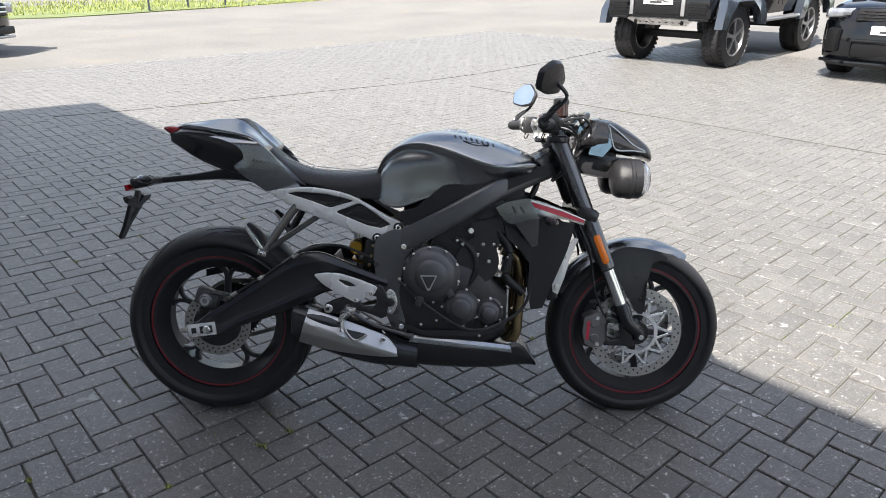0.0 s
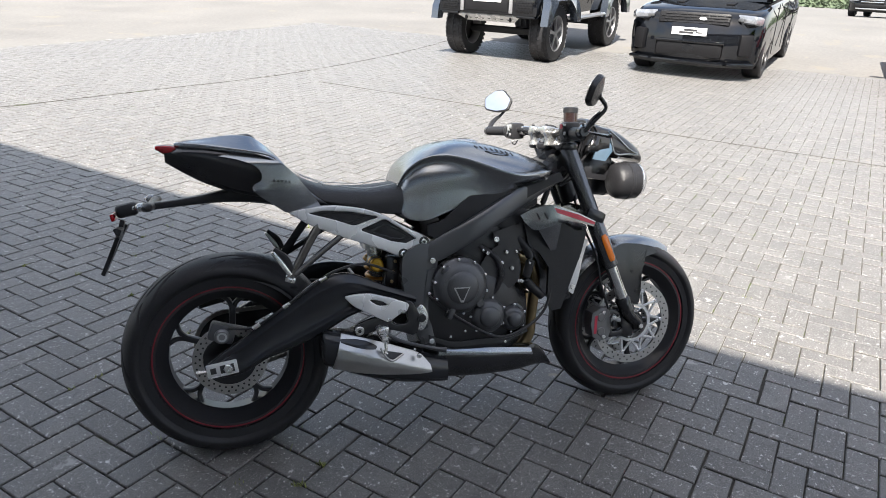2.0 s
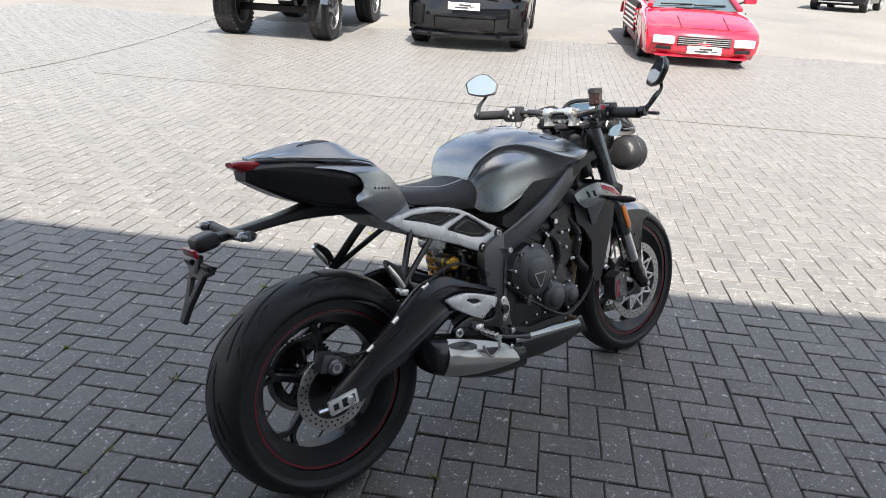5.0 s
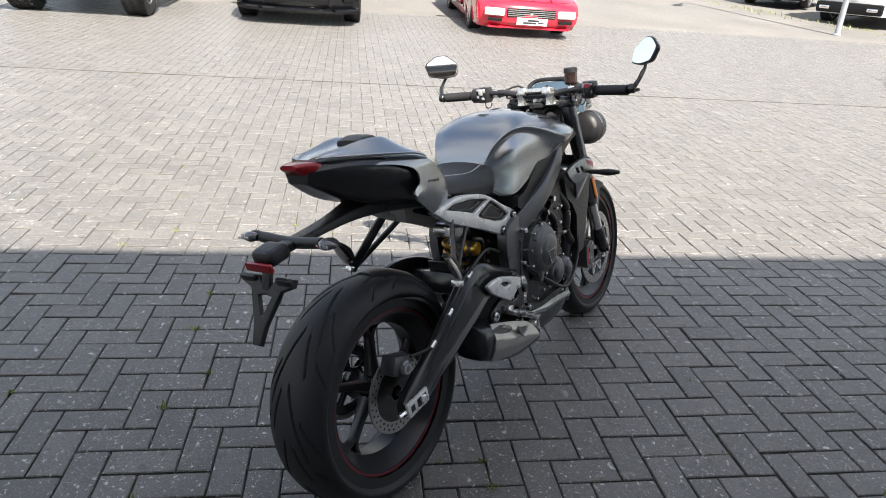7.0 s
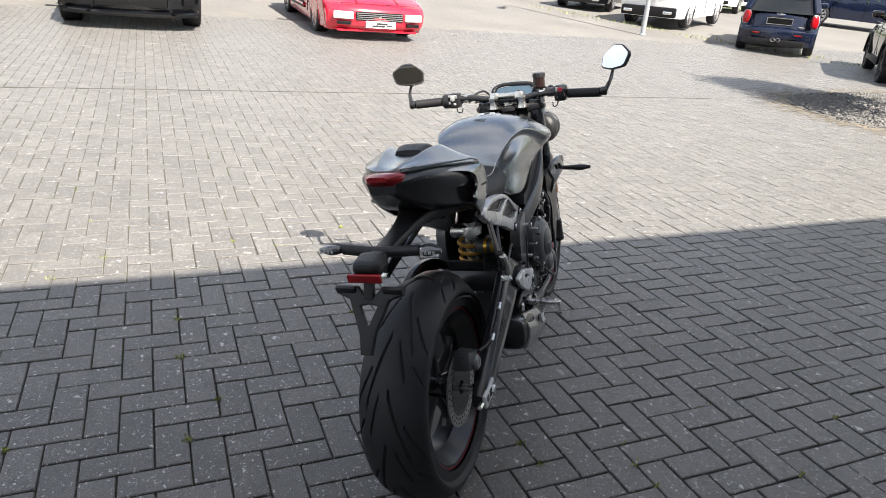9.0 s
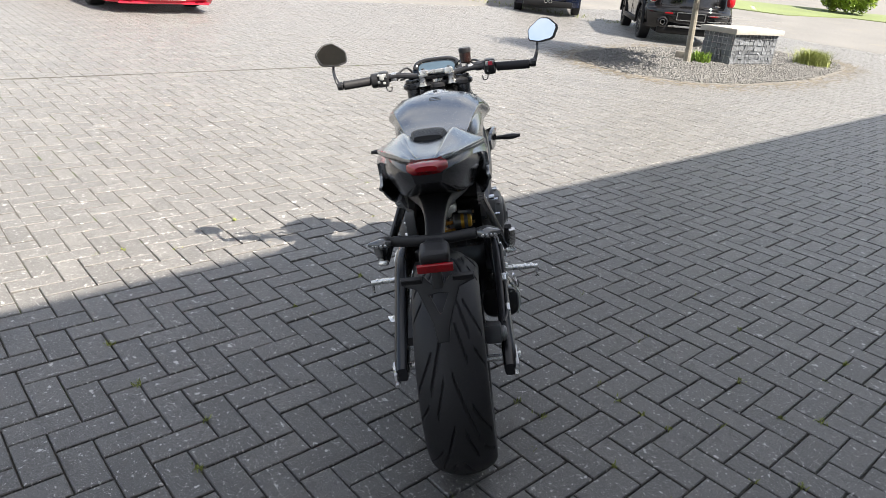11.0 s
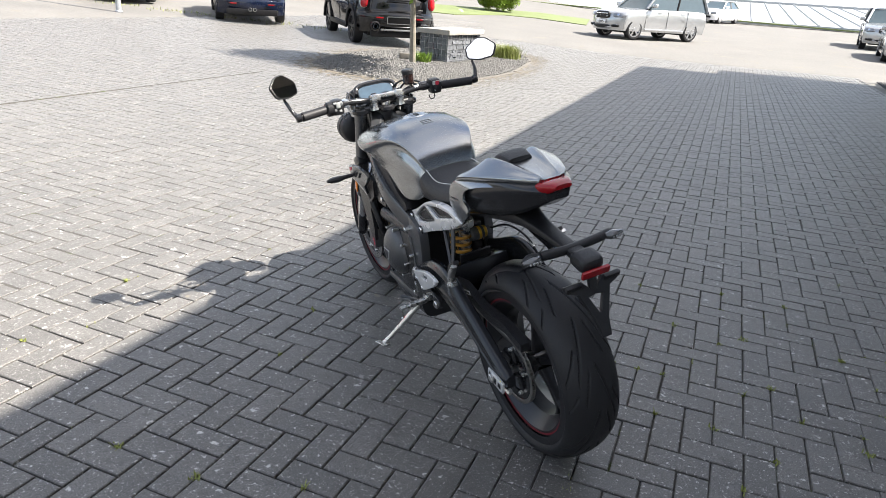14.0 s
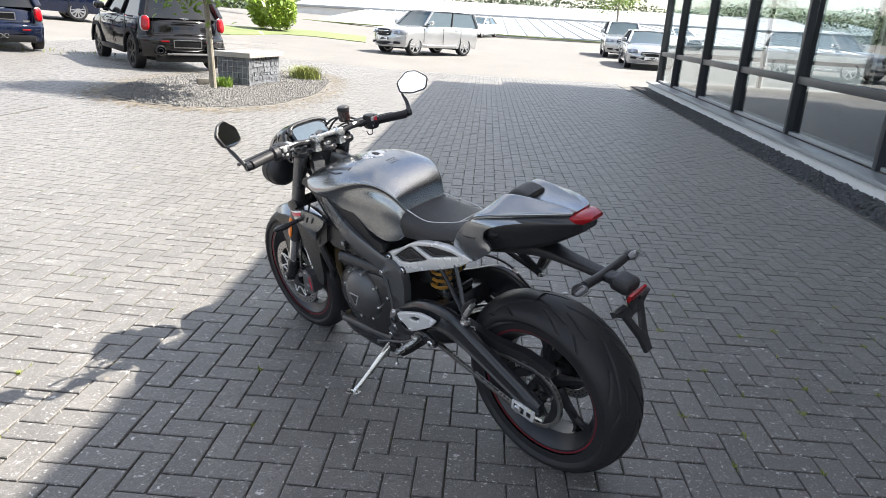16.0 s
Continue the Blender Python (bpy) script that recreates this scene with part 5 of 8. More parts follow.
for x, z in ((1.0, .60), (1.10, .60), (1.11, .50), (1.0, .49), (1.05, .565)):
    bpart("cover_screw", disc_solid(.0060, -.145, -.158, at=(x, 0, z), bev=.0015, n=10), "chrome")
acv = bpart("alternator_cover", lathe([(.0005, .204), (.025, .203), (.050, .199), (.070, .190), (.092, .172), (.098, .160), (.098, .13), (.0005, .13)], "y", (.952, 0, .448), 48, closed=False), "dark_cast", "round dark alternator cover", angle=40)
for q in range(8):
    a = 2 * math.pi * q / 8 + .2
    part("cover_bolt", disc_solid(.006, .15, .175, at=(.952 + .1 * math.cos(a), 0, .448 + .1 * math.sin(a)), bev=.0015, n=10), M["steel"], acv)
bolts([(.982, .612), (1.145, .56), (.955, .43), (1.06, .30), (.87, .335), (.92, .35), (.985, .47)], -.150, -.166, .006)
bpart("sprocket_cover", panel([(.74, .47), (.80, .50), (.85, .44), (.84, .33), (.76, .31), (.71, .37)], yo(.150), .03, 1, smooth=24), "dark_cast", "dark front sprocket cover")
bpart("starter_motor", sweep([(.82, .115, .560), (1.08, .135, .565)], [.030, .030], n=18), "engine", "black cylindrical starter motor")
bpart("coolant_hose", sweep([(1.10, -.13, .66), (1.15, -.15, .58), (1.14, -.15, .50), (1.20, -.14, .44)], .015, n=12, smooth=24), "black_plas")
bpart("coolant_hose", sweep([(1.14, .13, .68), (1.20, .15, .60), (1.17, .14, .48), (1.21, .12, .42)], .015, n=12, smooth=24), "black_plas")
bpart("airbox", body([(.85, [(0, .72), (.10, .715), (.125, .69), (.12, .64), (0, .63)]), (1.0, [(0, .78), (.11, .775), (.13, .74), (.125, .68), (0, .67)]), (1.2, [(0, .82), (.07, .815), (.09, .79), (.085, .74), (0, .73)])], 20, 12), "black_plas")
bpart("wiring_loom", sweep([(1.20, -.07, .86), (1.24, -.085, .80), (1.22, -.09, .73), (1.28, -.07, .68)], .010, n=8, smooth=20), "black_plas")
# exhaust
for y in (-.085, 0, .085):
    bpart("exhaust_header", sweep([(1.135, y, .575), (1.185, y, .545), (1.20, y * .95, .46), (1.195, y * .8, .36), (1.19, y * .7, .28), (1.14, y * .6, .225), (1.02, y * .4, .205)], .0185, n=14, smooth=36), "bronze", "heat-tinted exhaust header")
mf = bpart("silencer", loft([[(x, cy + wy * math.copysign(abs(math.cos(a)) ** .6, math.cos(a)), cz + wz * math.copysign(abs(math.sin(a)) ** .6, math.sin(a))) for a in np.linspace(0, 2 * math.pi, 14, endpoint=False)] for x, cy, cz, wy, wz in ((.456, -.150, .346, .046, .042), (.476, -.150, .340, .060, .056), (.60, -.145, .300, .066, .066), (.72, -.110, .254, .080, .058), (.86, -.06, .222, .11, .048))], 28, 20), "arm_black", "short underslung black silencer", angle=50)
part("outlet", lathe([(.030, .458), (.030, .50), (.022, .50), (.022, .458)], "x", (0, -.150, .343), 24), M["black_sat"], mf)
part("silencer_shield", ribbon([(.514, .390), (.575, .371), (.639, .349), (.70, .325), (.760, .298), (.793, .262)], [(.484, .286), (.540, .270), (.60, .257), (.68, .245), (.745, .238), (.797, .238)], lambda x, z: -.218 + .10 * max(0, x - .62) + .55 * max(0, z - (.352 - .36 * (x - .5))) + .30 * max(0, (.318 - .28 * (x - .5)) - z), .006, 30, 18), M["shield"], mf, "brushed steel silencer shield", angle=25)
# dark panel laid on the shield as the shadow beside its lip
part("shield_slot", panel([(.632, .332), (.700, .313), (.690, .304), (.668, .297), (.652, .304)], lambda x, z: -.2165 + .10 * max(0, x - .62), .004, 1), M["dark_cast"], mf, "dark panel for the shadow by the shield's lip")
part("shield_lip", sweep([(.630, -.219, .340), (.640, -.221, .318), (.664, -.219, .296), (.700, -.214, .312)], .0035, n=8, smooth=16), M["shield"], mf)
part("shield_screw", disc_solid(.008, -.205, -.215, at=(.752, 0, .300), bev=.002, n=14), M["chrome"], mf)
bp_ = bpart("belly_pan", body([(.83, [(0, .28), (.10, .282), (.135, .275), (.130, .215), (.10, .180), (0, .175)]), (.98, [(0, .27), (.11, .272), (.140, .262), (.132, .200), (.10, .172), (0, .168)]), (1.12, [(0, .25), (.11, .258), (.135, .248), (.122, .192), (.09, .170), (0, .166)]), (1.195, [(0, .235), (.10, .262), (.122, .255), (.105, .195), (.07, .172), (0, .170)]), (1.26, [(0, .180), (.075, .186), (.092, .180), (.075, .172), (.05, .169), (0, .168)])], 26, 18), "black_sat", "dark grey belly pan", angle=45)
for s in (-1, 1):
    part("belly_edge", ribbon([(.838, .297), (1.0, .279), (1.10, .268), (1.165, .259)], [(.832, .272), (1.0, .256), (1.10, .246), (1.172, .236)], lambda x, z: s * (.150 - .06 * max(0, x - 1.0) - .55 * max(0, z - (.284 - .11 * (x - .84)))), .012, 22, 6), M["silver" if s < 0 else "dark_cast"], bp_, "silver belly pan edge")

# radiator, cowls, front indicators
rad = bpart("radiator", box((.035, .26, .27), (1.262, 0, .545), (0, -16, 0), bevel=.006), "black_sat", "black radiator")
for k in range(18):
    part("radiator_fin", box((.002, .24, .004), (1.281 + .0395 * (k / 17 - .5) * 2 * -1 * .9, 0, .545 + .12 * (k / 17 - .5) * 2), (0, -16, 0)), M["dark_cast"], rad)
for s in (-1, 1):
    cy = lambda x, z: s * (.180 + .032 * math.exp(-((x - 1.22) / .09) ** 2) - .35 * max(0, x - 1.30) - .10 * max(0, .70 - z))
    cw = bpart("radiator_cowl", ribbon([(1.100, .722), (1.140, .742), (1.205, .752), (1.300, .722), (1.392, .684)], [(1.112, .700), (1.150, .672), (1.215, .690), (1.300, .690), (1.385, .666)], cy, .012), "silver", "matt silver radiator cowl", angle=45)
    part("cowl_blade", ribbon([(1.140, .700), (1.185, .706), (1.232, .705)], [(1.222, .592), (1.232, .588), (1.240, .590)], lambda x, z: cy(x, z) - s * .40 * max(0, .70 - z), .010, 12, 8), M["silver"], cw)
    part("cowl_stripe", panel([(1.205, .744), (1.30, .716), (1.388, .681), (1.386, .673), (1.30, .700), (1.215, .728)], lambda x, z: cy(x, z) + s * .0012, .003, 3), M["red_paint"], cw, "red stripe")
    part("cowl_stripe", panel([(1.205, .751), (1.30, .722), (1.390, .684), (1.389, .681), (1.30, .717), (1.205, .745)], lambda x, z: cy(x, z) + s * .0010, .003, 3), M["white_plate"], cw)
    for k in range(2):
        part("model_bar", sweep([(1.150 + .024 * k, cy(1.150 + .024 * k, .728) + s * .001, .728), (1.160 + .024 * k, cy(1.16 + .024 * k, .708) + s * .001, .708)], .005, .003, n=6), M["ink"], cw)
    part("cowl_duct", panel([(1.24, .69), (1.36, .668), (1.33, .60), (1.28, .56), (1.245, .60)], lambda x, z: s * (.150 - .2 * max(0, x - 1.30)), .02, 1), M["black_plas"], cw)
    br = bpart("radiator_bracket", panel([(1.283, .556), (1.330, .590), (1.362, .622), (1.376, .618), (1.350, .560), (1.330, .490), (1.312, .438), (1.296, .448), (1.292, .50)], lambda x, z: s * (.150 - .5 * max(0, x - 1.33)), .008, 1), "silver_lite", "light silver radiator bracket")
    for x, z in ((1.325, .565), (1.308, .465)):
        part("bracket_screw", disc_solid(.008, s * .145, s * .156, at=(x, 0, z), bev=.001, n=12), M["steel"], br)
    fi = bpart("front_indicator", sweep([(1.265, s * .185, .690), (1.262, s * .235, .690), (1.258, s * .270, .690), (1.255, s * .312, .692)], [.009, .011, .016, .006], [.008, .009, .012, .006], n=12, smooth=16), "black_plas", "slim black front indicator")
    part("lens", sweep([(1.274, s * .255, .690), (1.272, s * .285, .690), (1.266, s * .305, .691)], [.006, .008, .003], [.007, .009, .004], n=10, smooth=8), M["clear_lens"], fi)
both("radiator_shroud", panel([(1.125, .690), (1.20, .700), (1.30, .690), (1.352, .650), (1.335, .585), (1.290, .470), (1.262, .395), (1.225, .390), (1.212, .450), (1.215, .540), (1.180, .590), (1.140, .620)], lambda x, z: -.160 + .05 * max(0, x - 1.30), .014, 1), "black_plas", "black plastic shroud beside the radiator")
bpart("horn", disc_solid(.038, 1.30, 1.335, "x", (0, .06, .42), .006), "black_sat")

# fork
fa = np.array([1.2985, .940])
fb = np.array([1.578, .290])
fd = (fb - fa) / np.linalg.norm(fb - fa)
fp = lambda s, y: (fa[0] + fd[0] * s, y, fa[1] + fd[1] * s)
for s in (-1, 1):
    y = s * .104
    fk = bpart("fork_leg", sweep([fp(-.012, y), fp(.0, y), fp(.28, y), fp(.285, y), fp(.455, y), fp(.462, y)], [.022, .0265, .0265, .0285, .0285, .024], n=24), "fork_grey", "dark grey upside-down fork leg")
    part("stanchion", sweep([fp(.455, y), fp(.62, y)], .0215, n=20), M["chrome"], fk, "chromed fork stanchion")
    part("fork_foot", sweep([fp(.588, y), fp(.60, y), fp(.66, y), (FX - .006, y * .93, FZ + .012), (FX, y * .92, FZ - .012)], [.024, .028, .026, .030, .024], [.024, .028, .024, .022, .02], n=16), M["black_sat"], fk, "black fork foot")
    part("axle_pinch", disc_solid(.014, s * .10, s * .124, at=(FX, 0, FZ), bev=.002, n=16), M["black_sat"], fk)
    part("axle_end", disc_solid(.009, s * .10, s * .127, at=(FX, 0, FZ), bev=.001, n=12), M["steel"], fk)
    part("fork_cap", lathe([(.0005, .969), (.011, .969), (.013, .963), (.020, .963), (.026, .960), (.0275, .953), (.0275, .938), (.0005, .938)], "z", (1.2955, y, 0), 28, closed=False), M["black_sat"], fk, "black knurled fork cap")
    part("adjuster", disc_solid(.008, .966, .975, "z", (1.2955, y, 0), .001, 6), M["dark_cast"], fk)
    part("cap_ring", lathe([(.0295, .940), (.0295, .948), (.0265, .950), (.0265, .938)], "z", (1.2955, y, 0), 28), M["frame_grey"], fk)
    part("side_reflector", sweep([fp(.335, y + s * .029), fp(.345, y + s * .030), fp(.425, y + s * .030), fp(.435, y + s * .029)], [.008, .012, .012, .008], [.003, .004, .004, .003], n=10, up=(0, 1, 0)), M["orange_lens"], fk, "orange side reflector")
    # front caliper
    fc = bpart("front_caliper", panel([(1.415, .350), (1.448, .366), (1.480, .360), (1.488, .335), (1.474, .318), (1.474, .296), (1.488, .275), (1.478, .252), (1.446, .246), (1.418, .262), (1.410, .306)], yo(s * .106), .052, 0), "caliper", "grey radial front brake caliper", angle=30)
    for z in (.280, .332):
        part("caliper_bore", disc_solid(.016, s * .100, s * .1095, at=(1.450, 0, z), bev=.003, n=20), M["caliper"], fc)
    part("caliper_mark", box((.010, .0022, .066), (1.428, s * .1065, .306), (0, 3, 0)), M["red_paint"], fc)
    part("caliper_bolt", disc_solid(.007, s * .10, s * .112, at=(1.458, 0, .350), bev=.001, n=8), M["steel"], fc)
    part("caliper_bolt", disc_solid(.007, s * .10, s * .112, at=(1.460, 0, .260), bev=.001, n=8), M["steel"], fc)
    part("caliper_bracket", casting(cut_corners([(1.482, .362), (1.530, .345), (1.560, .320), (1.592, .292), (1.585, .246), (1.545, .252), (1.478, .252)], .15, 1), [cut_corners([(1.495, .330), (1.535, .315), (1.540, .275), (1.495, .272)], .2, 1)], s * .100, .022, .004), M["black_sat"], fc, "black fork foot bracket")
    part("caliper_bridge", box((.05, .03, .03), (1.515, s * .085, .325), (0, 20, 0), bevel=.006), M["steel"], fc)
    part("brake_line", sweep([(1.478, s * .105, .36), (1.44, s * .115, .45), (1.425, s * .10, .55), (1.385, s * .07, .66), (1.36, s * .05, .75)], .0042, n=8, smooth=24), M["black_plas"], fc)
bpart("front_axle", sweep([(FX, -.12, FZ), (FX, .12, FZ)], .012, n=14), "steel")
bpart("lower_yoke", box((.075, .27, .045), fp(.262, 0), (0, 23.3, 0), bevel=.016), "black_sat", "black lower yoke")
yk = bmesh.new()
box((.050, .200, .022), (1.288, 0, .934), (0, 23.3, 0), bevel=.008, bm=yk)
for s in (-1, 1):
    disc_solid(.038, .924, .946, "z", (1.297, s * .104, 0), .005, 28, bm=yk)
disc_solid(.034, .924, .946, "z", (1.272, 0, 0), .005, 28, bm=yk)
bpart("upper_yoke", yk, "black_sat", "black upper yoke")
bpart("steering_nut", disc_solid(.019, .945, .962, "z", (1.272, 0, 0), .003, 20), "steel")
cl = box((.032, .104, .018), (1.258, 0, .988), (0, 12, 0), bevel=.008, seg=3)
for sd in (-1, 1):
    box((.058, .036, .030), (1.262, sd * .050, .984), (0, 12, 0), bevel=.011, seg=3, bm=cl)
rc = bpart("bar_clamp", cl, "steel", "light silver handlebar clamp")
part("clamp_pocket", box((.014, .040, .004), (1.256, 0, .996), (0, 12, 0), bevel=.0015), M["dark_cast"], rc)
for s in (-1, 1):
    part("clamp_riser", loft([[(1.262 + (z - .96) * -.25 + a * w, s * .058 + b * w * .8, z) for a, b in ((-.023, -.016), (0, -.020), (.023, -.016), (.026, 0), (.023, .016), (0, .020), (-.023, .016), (-.026, 0))] for z, w in ((.938, 1.05), (.955, .80), (.968, .82), (.978, .95), (.984, .90))], 20, 12), M["steel"], rc)
    for dx in (-.015, .015):
        part("clamp_screw", disc_solid(.0055, .994, 1.0035 - .25 * dx, "z", (1.262 + dx, s * .052, 0), .001, 10), M["black_sat"], rc)
# front mudguard
mr = []
for q in range(22):
    a = radians(56 + 98 * q / 21)
    rr = .318 - .006 * abs(q / 21 - .45)
    hw = .060 * min(1, .35 + 2.2 * min(q / 21 + .02, (1 - q / 21) + .18))
    ring = []
    for k in range(11):
        u = -1 + k / 5
        ring.append((FX + (rr - .030 * abs(u) ** 2.5) * math.cos(a), u * hw, FZ + (rr - .030 * abs(u) ** 2.5) * math.sin(a)))
    for k in range(10, -1, -1):
        u = -1 + k / 5
        ring.append((FX + (rr - .030 * abs(u) ** 2.5 - .003) * math.cos(a), u * (hw - .002), FZ + (rr - .030 * abs(u) ** 2.5 - .003) * math.sin(a)))
    mr.append(ring)
mg = bpart("front_mudguard", skin(mr), "silver", "silver front mudguard", angle=50)
for s in (-1, 1):
    part("mudguard_stay", panel(cut_corners([(1.470, .500), (1.490, .558), (1.545, .588), (1.640, .578), (1.700, .548), (1.640, .532), (1.605, .508), (1.628, .447), (1.620, .356), (1.596, .360), (1.556, .430), (1.524, .480)], .18, 1), lambda x, z: s * (.076 - .10 * max(0, z - .50)), .008, 2), M["black_sat"], mg, "dark mudguard stay")
    for x, z in ((1.585, .485), (1.605, .410)):
        part("stay_screw", disc_solid(.006, s * .074, s * .080, at=(x, 0, z), bev=.001, n=10), M["black_sat"], mg)

# handlebar, controls, mirrors
bar = bpart("handlebar", sweep([(1.206, -.375, .982), (1.246, -.24, .986), (1.262, -.150, .986), (1.272, -.090, .978), (1.264, -.045, .972), (1.264, .045, .972), (1.272, .090, .978), (1.262, .150, .988), (1.246, .24, .988), (1.206, .375, .986)], .0115, n=14, smooth=60), "black_sat", "black tapered handlebar")
for s in (-1, 1):
    gp = part("grip", sweep([(1.2070 + .040 * (1 - q / 20), s * (.243 + .125 * q / 20), .980 + (.004 if s > 0 else 0)) for q in range(21)], [.0165 + (.0012 if q % 2 else 0) for q in range(21)], n=16), M["rubber"], bar, "ribbed rubber grip")
    sw = part("switch_box", box((.052, .046, .060), (1.250, s * .214, .984), bevel=.012), M["black_plas"], bar, "black switch cluster")
    part("switch", box((.012, .018, .022), (1.2235, s * .216, .996), bevel=.004), M["red_paint" if s < 0 else "grey_ink"], sw)
    part("switch", box((.010, .012, .010), (1.227, s * .208, .972), bevel=.003), M["grey_ink"], sw)
    part("lever_mount", box((.044, .028, .030), (1.272, s * .172, .986), bevel=.007), M["steel" if s > 0 else "black_sat"], bar)
    part("lever", sweep([(1.290, s * .175, .984), (1.312, s * .225, .980), (1.312, s * .30, .974), (1.300, s * .372, .970)], [.007, .007, .006, .007], [.005, .005, .005, .006], n=8, smooth=20), M["black_sat"], bar, "black control lever")
    part("collar", lathe([(.017, 0), (.0285, .002), (.0285, .024), (.022, .030), (.017, .030)], "y", (1.2445, s * .232, .983), 24), M["black_plas"], bar, "round housing beside the grip")
    part("lever_guard", sweep([(1.296, s * .182, .982), (1.278, s * .196, .972), (1.262, s * .206, .968)], .006, n=8), M["black_sat"], bar)
    for k in range(3):
        part("button", box((.008, .012, .008), (1.224, s * (.204 + .012 * k), 1.004 - .016 * (k % 2)), bevel=.002), M["white_plate" if k == 1 else "grey_ink"], sw)
    for dy, dz, ht in ((-.012, .014, .014), (.004, .020, .010), (.014, -.006, .012)):
        part("switch_cap", box((.010, .011, ht), (1.2245, s * (.214 + dy), .984 + dz), (0, 8, 0), bevel=.003), M["steel" if s > 0 else "grey_ink"], sw)
    part("switch_loop", sweep([(1.236, s * .205, .956), (1.230, s * .200, .940), (1.236, s * .186, .936), (1.244, s * .182, .952)], .0022, n=6, smooth=14), M["black_sat"], sw)
    be = part("bar_end", disc_solid(.016, s * .370, s * .392, at=(1.205, 0, .984), bev=.003, n=18), M["black_sat"], bar)
    mx, mz = (1.255, 1.100) if s > 0 else (1.212, 1.100)
    my = s * .405 if s > 0 else s * .425
    stem = bpart("mirror", sweep([(1.206, s * .385, .985), (1.235, s * .402, 1.02), (1.262 if s < 0 else 1.272, s * .408, 1.050), (mx + .030, my - s * .012, mz - .022), (mx + .012, my - s * .006, mz - .012)], [.009, .0065, .0055, .006, .006], n=10, smooth=24), "black_sat", "black bar-end mirror")
    part("stem_brace", sweep([(1.206, s * .392, .990), (1.222, s * .400, 1.018), (1.246 if s < 0 else 1.252, s * .405, 1.040)], .0040, n=8, smooth=12), M["black_sat"], stem)
    part("ball_joint", disc_solid(.010, -.008, .008, "x", (mx + .020, my - s * .010, mz - .014), .003, 14), M["black_sat"], stem)
    pent = [(-.066, .004), (-.018, .047), (.024, .045), (.069, .014), (.056, -.034), (-.004, -.047), (-.056, -.040)]
    if s < 0:
        pent = [(-a, b) for a, b in pent][::-1]
    ring = pent
    for _ in range(1):                       # cut the corners round
        ring = [q for p0, p1 in zip(ring, ring[1:] + ring[:1]) for q in ((p0[0] * .86 + p1[0] * .14, p0[1] * .86 + p1[1] * .14), (p0[0] * .14 + p1[0] * .86, p0[1] * .14 + p1[1] * .86))]
    tilt = Euler((0, radians(21 if s > 0 else 22), radians(34 if s > 0 else -39))).to_matrix()
    def mring(k, dx):
        return [tuple(Vector((mx, my, mz)) + tilt @ Vector((dx, a * k, b * k))) for a, b in ring]
    part("mirror_shell", skin([mring(.94, -.004), mring(1.0, -.002), mring(1.0, .005), mring(.90, .014), mring(.5, .020)]), M["black_plas"], stem, "black mirror shell")
    part("mirror_glass", skin([mring(.91, -.0052), mring(.91, -.0036)]), M["mirror"], stem, "mirror glass")
rsv = bpart("brake_reservoir", lathe([(.0005, 1.000), (.019, 1.002), (.023, 1.008), (.023, 1.045), (.0005, 1.045)], "z", (1.300, -.122, 0), 28, closed=False), "smoke_red", "smoked brake fluid reservoir")
part("reservoir_cap", lathe([(.0005, 1.062), (.020, 1.062), (.0245, 1.058), (.0245, 1.044), (.0005, 1.044)], "z", (1.300, -.122, 0), 28, closed=False), M["black_plas"], rsv, "black ribbed cap")
part("reservoir_bracket", sweep([(1.300, -.122, 1.0), (1.295, -.14, .985)], .006, n=8), M["steel"], rsv)
# dash and flyscreen
ds = bpart("instrument_pod", body([(1.372, [(0, .934), (.086, .934), (.104, .926), (.10, .915), (0, .905)]), (1.392, [(0, .966), (.088, .964), (.110, .948), (.105, .915), (0, .895)]), (1.412, [(0, .990), (.084, .985), (.108, .966), (.105, .915), (0, .89)]), (1.424, [(0, 1.006), (.078, 1.000), (.104, .978), (.10, .915), (0, .89)]), (1.46, [(0, 1.000), (.072, .994), (.098, .972), (.095, .915), (0, .89)])], 26, 14), "black_gloss", "black instrument pod", angle=50)
scr = [(.078 * math.copysign(abs(math.cos(a)) ** .5, math.cos(a)), .036 * math.copysign(abs(math.sin(a)) ** .5, math.sin(a))) for a in np.linspace(0, 2 * math.pi, 28, endpoint=False)]
tq = Euler((0, radians(42), 0)).to_matrix()
part("screen", skin([[tuple(Vector((1.379, 0, .976)) + tq @ Vector((dx, a * k, b * k))) for a, b in scr] for dx, k in ((-.010, .97), (-.006, 1.0), (.008, 1.0))]), M["screen"], ds, "dark display screen")
hood = [tuple(Vector((1.379, 0, .976)) + tq @ Vector((-.012, .090 * math.copysign(abs(math.cos(a)) ** .6, math.cos(a)), -.004 + .050 * abs(math.sin(a)) ** .6))) for a in np.linspace(-.05, math.pi + .05, 15)]
part("screen_hood", sweep(hood, [.006] + [.010] * 13 + [.006], [.006] + [.008] * 13 + [.006], n=10, smooth=30), M["black_sat"], ds, "black hood over the display")
fs = bpart("flyscreen", body([(1.450, [(0, 1.007), (.060, .998), (.094, .972), (.098, .925), (.05, .892), (0, .890)]), (1.50, [(0, .993), (.060, .984), (.090, .955), (.092, .91), (.05, .892), (0, .890)]), (1.56, [(0, .957), (.056, .950), (.080, .926), (.082, .895), (.05, .884), (0, .882)]), (1.605, [(0, .925), (.046, .918), (.066, .900), (.066, .882), (.04, .874), (0, .872)]), (1.620, [(0, .896), (.034, .892), (.048, .884), (.046, .874), (.03, .868), (0, .866)])], 32, 22), "black_gloss", "black flyscreen over the headlamps", angle=45)
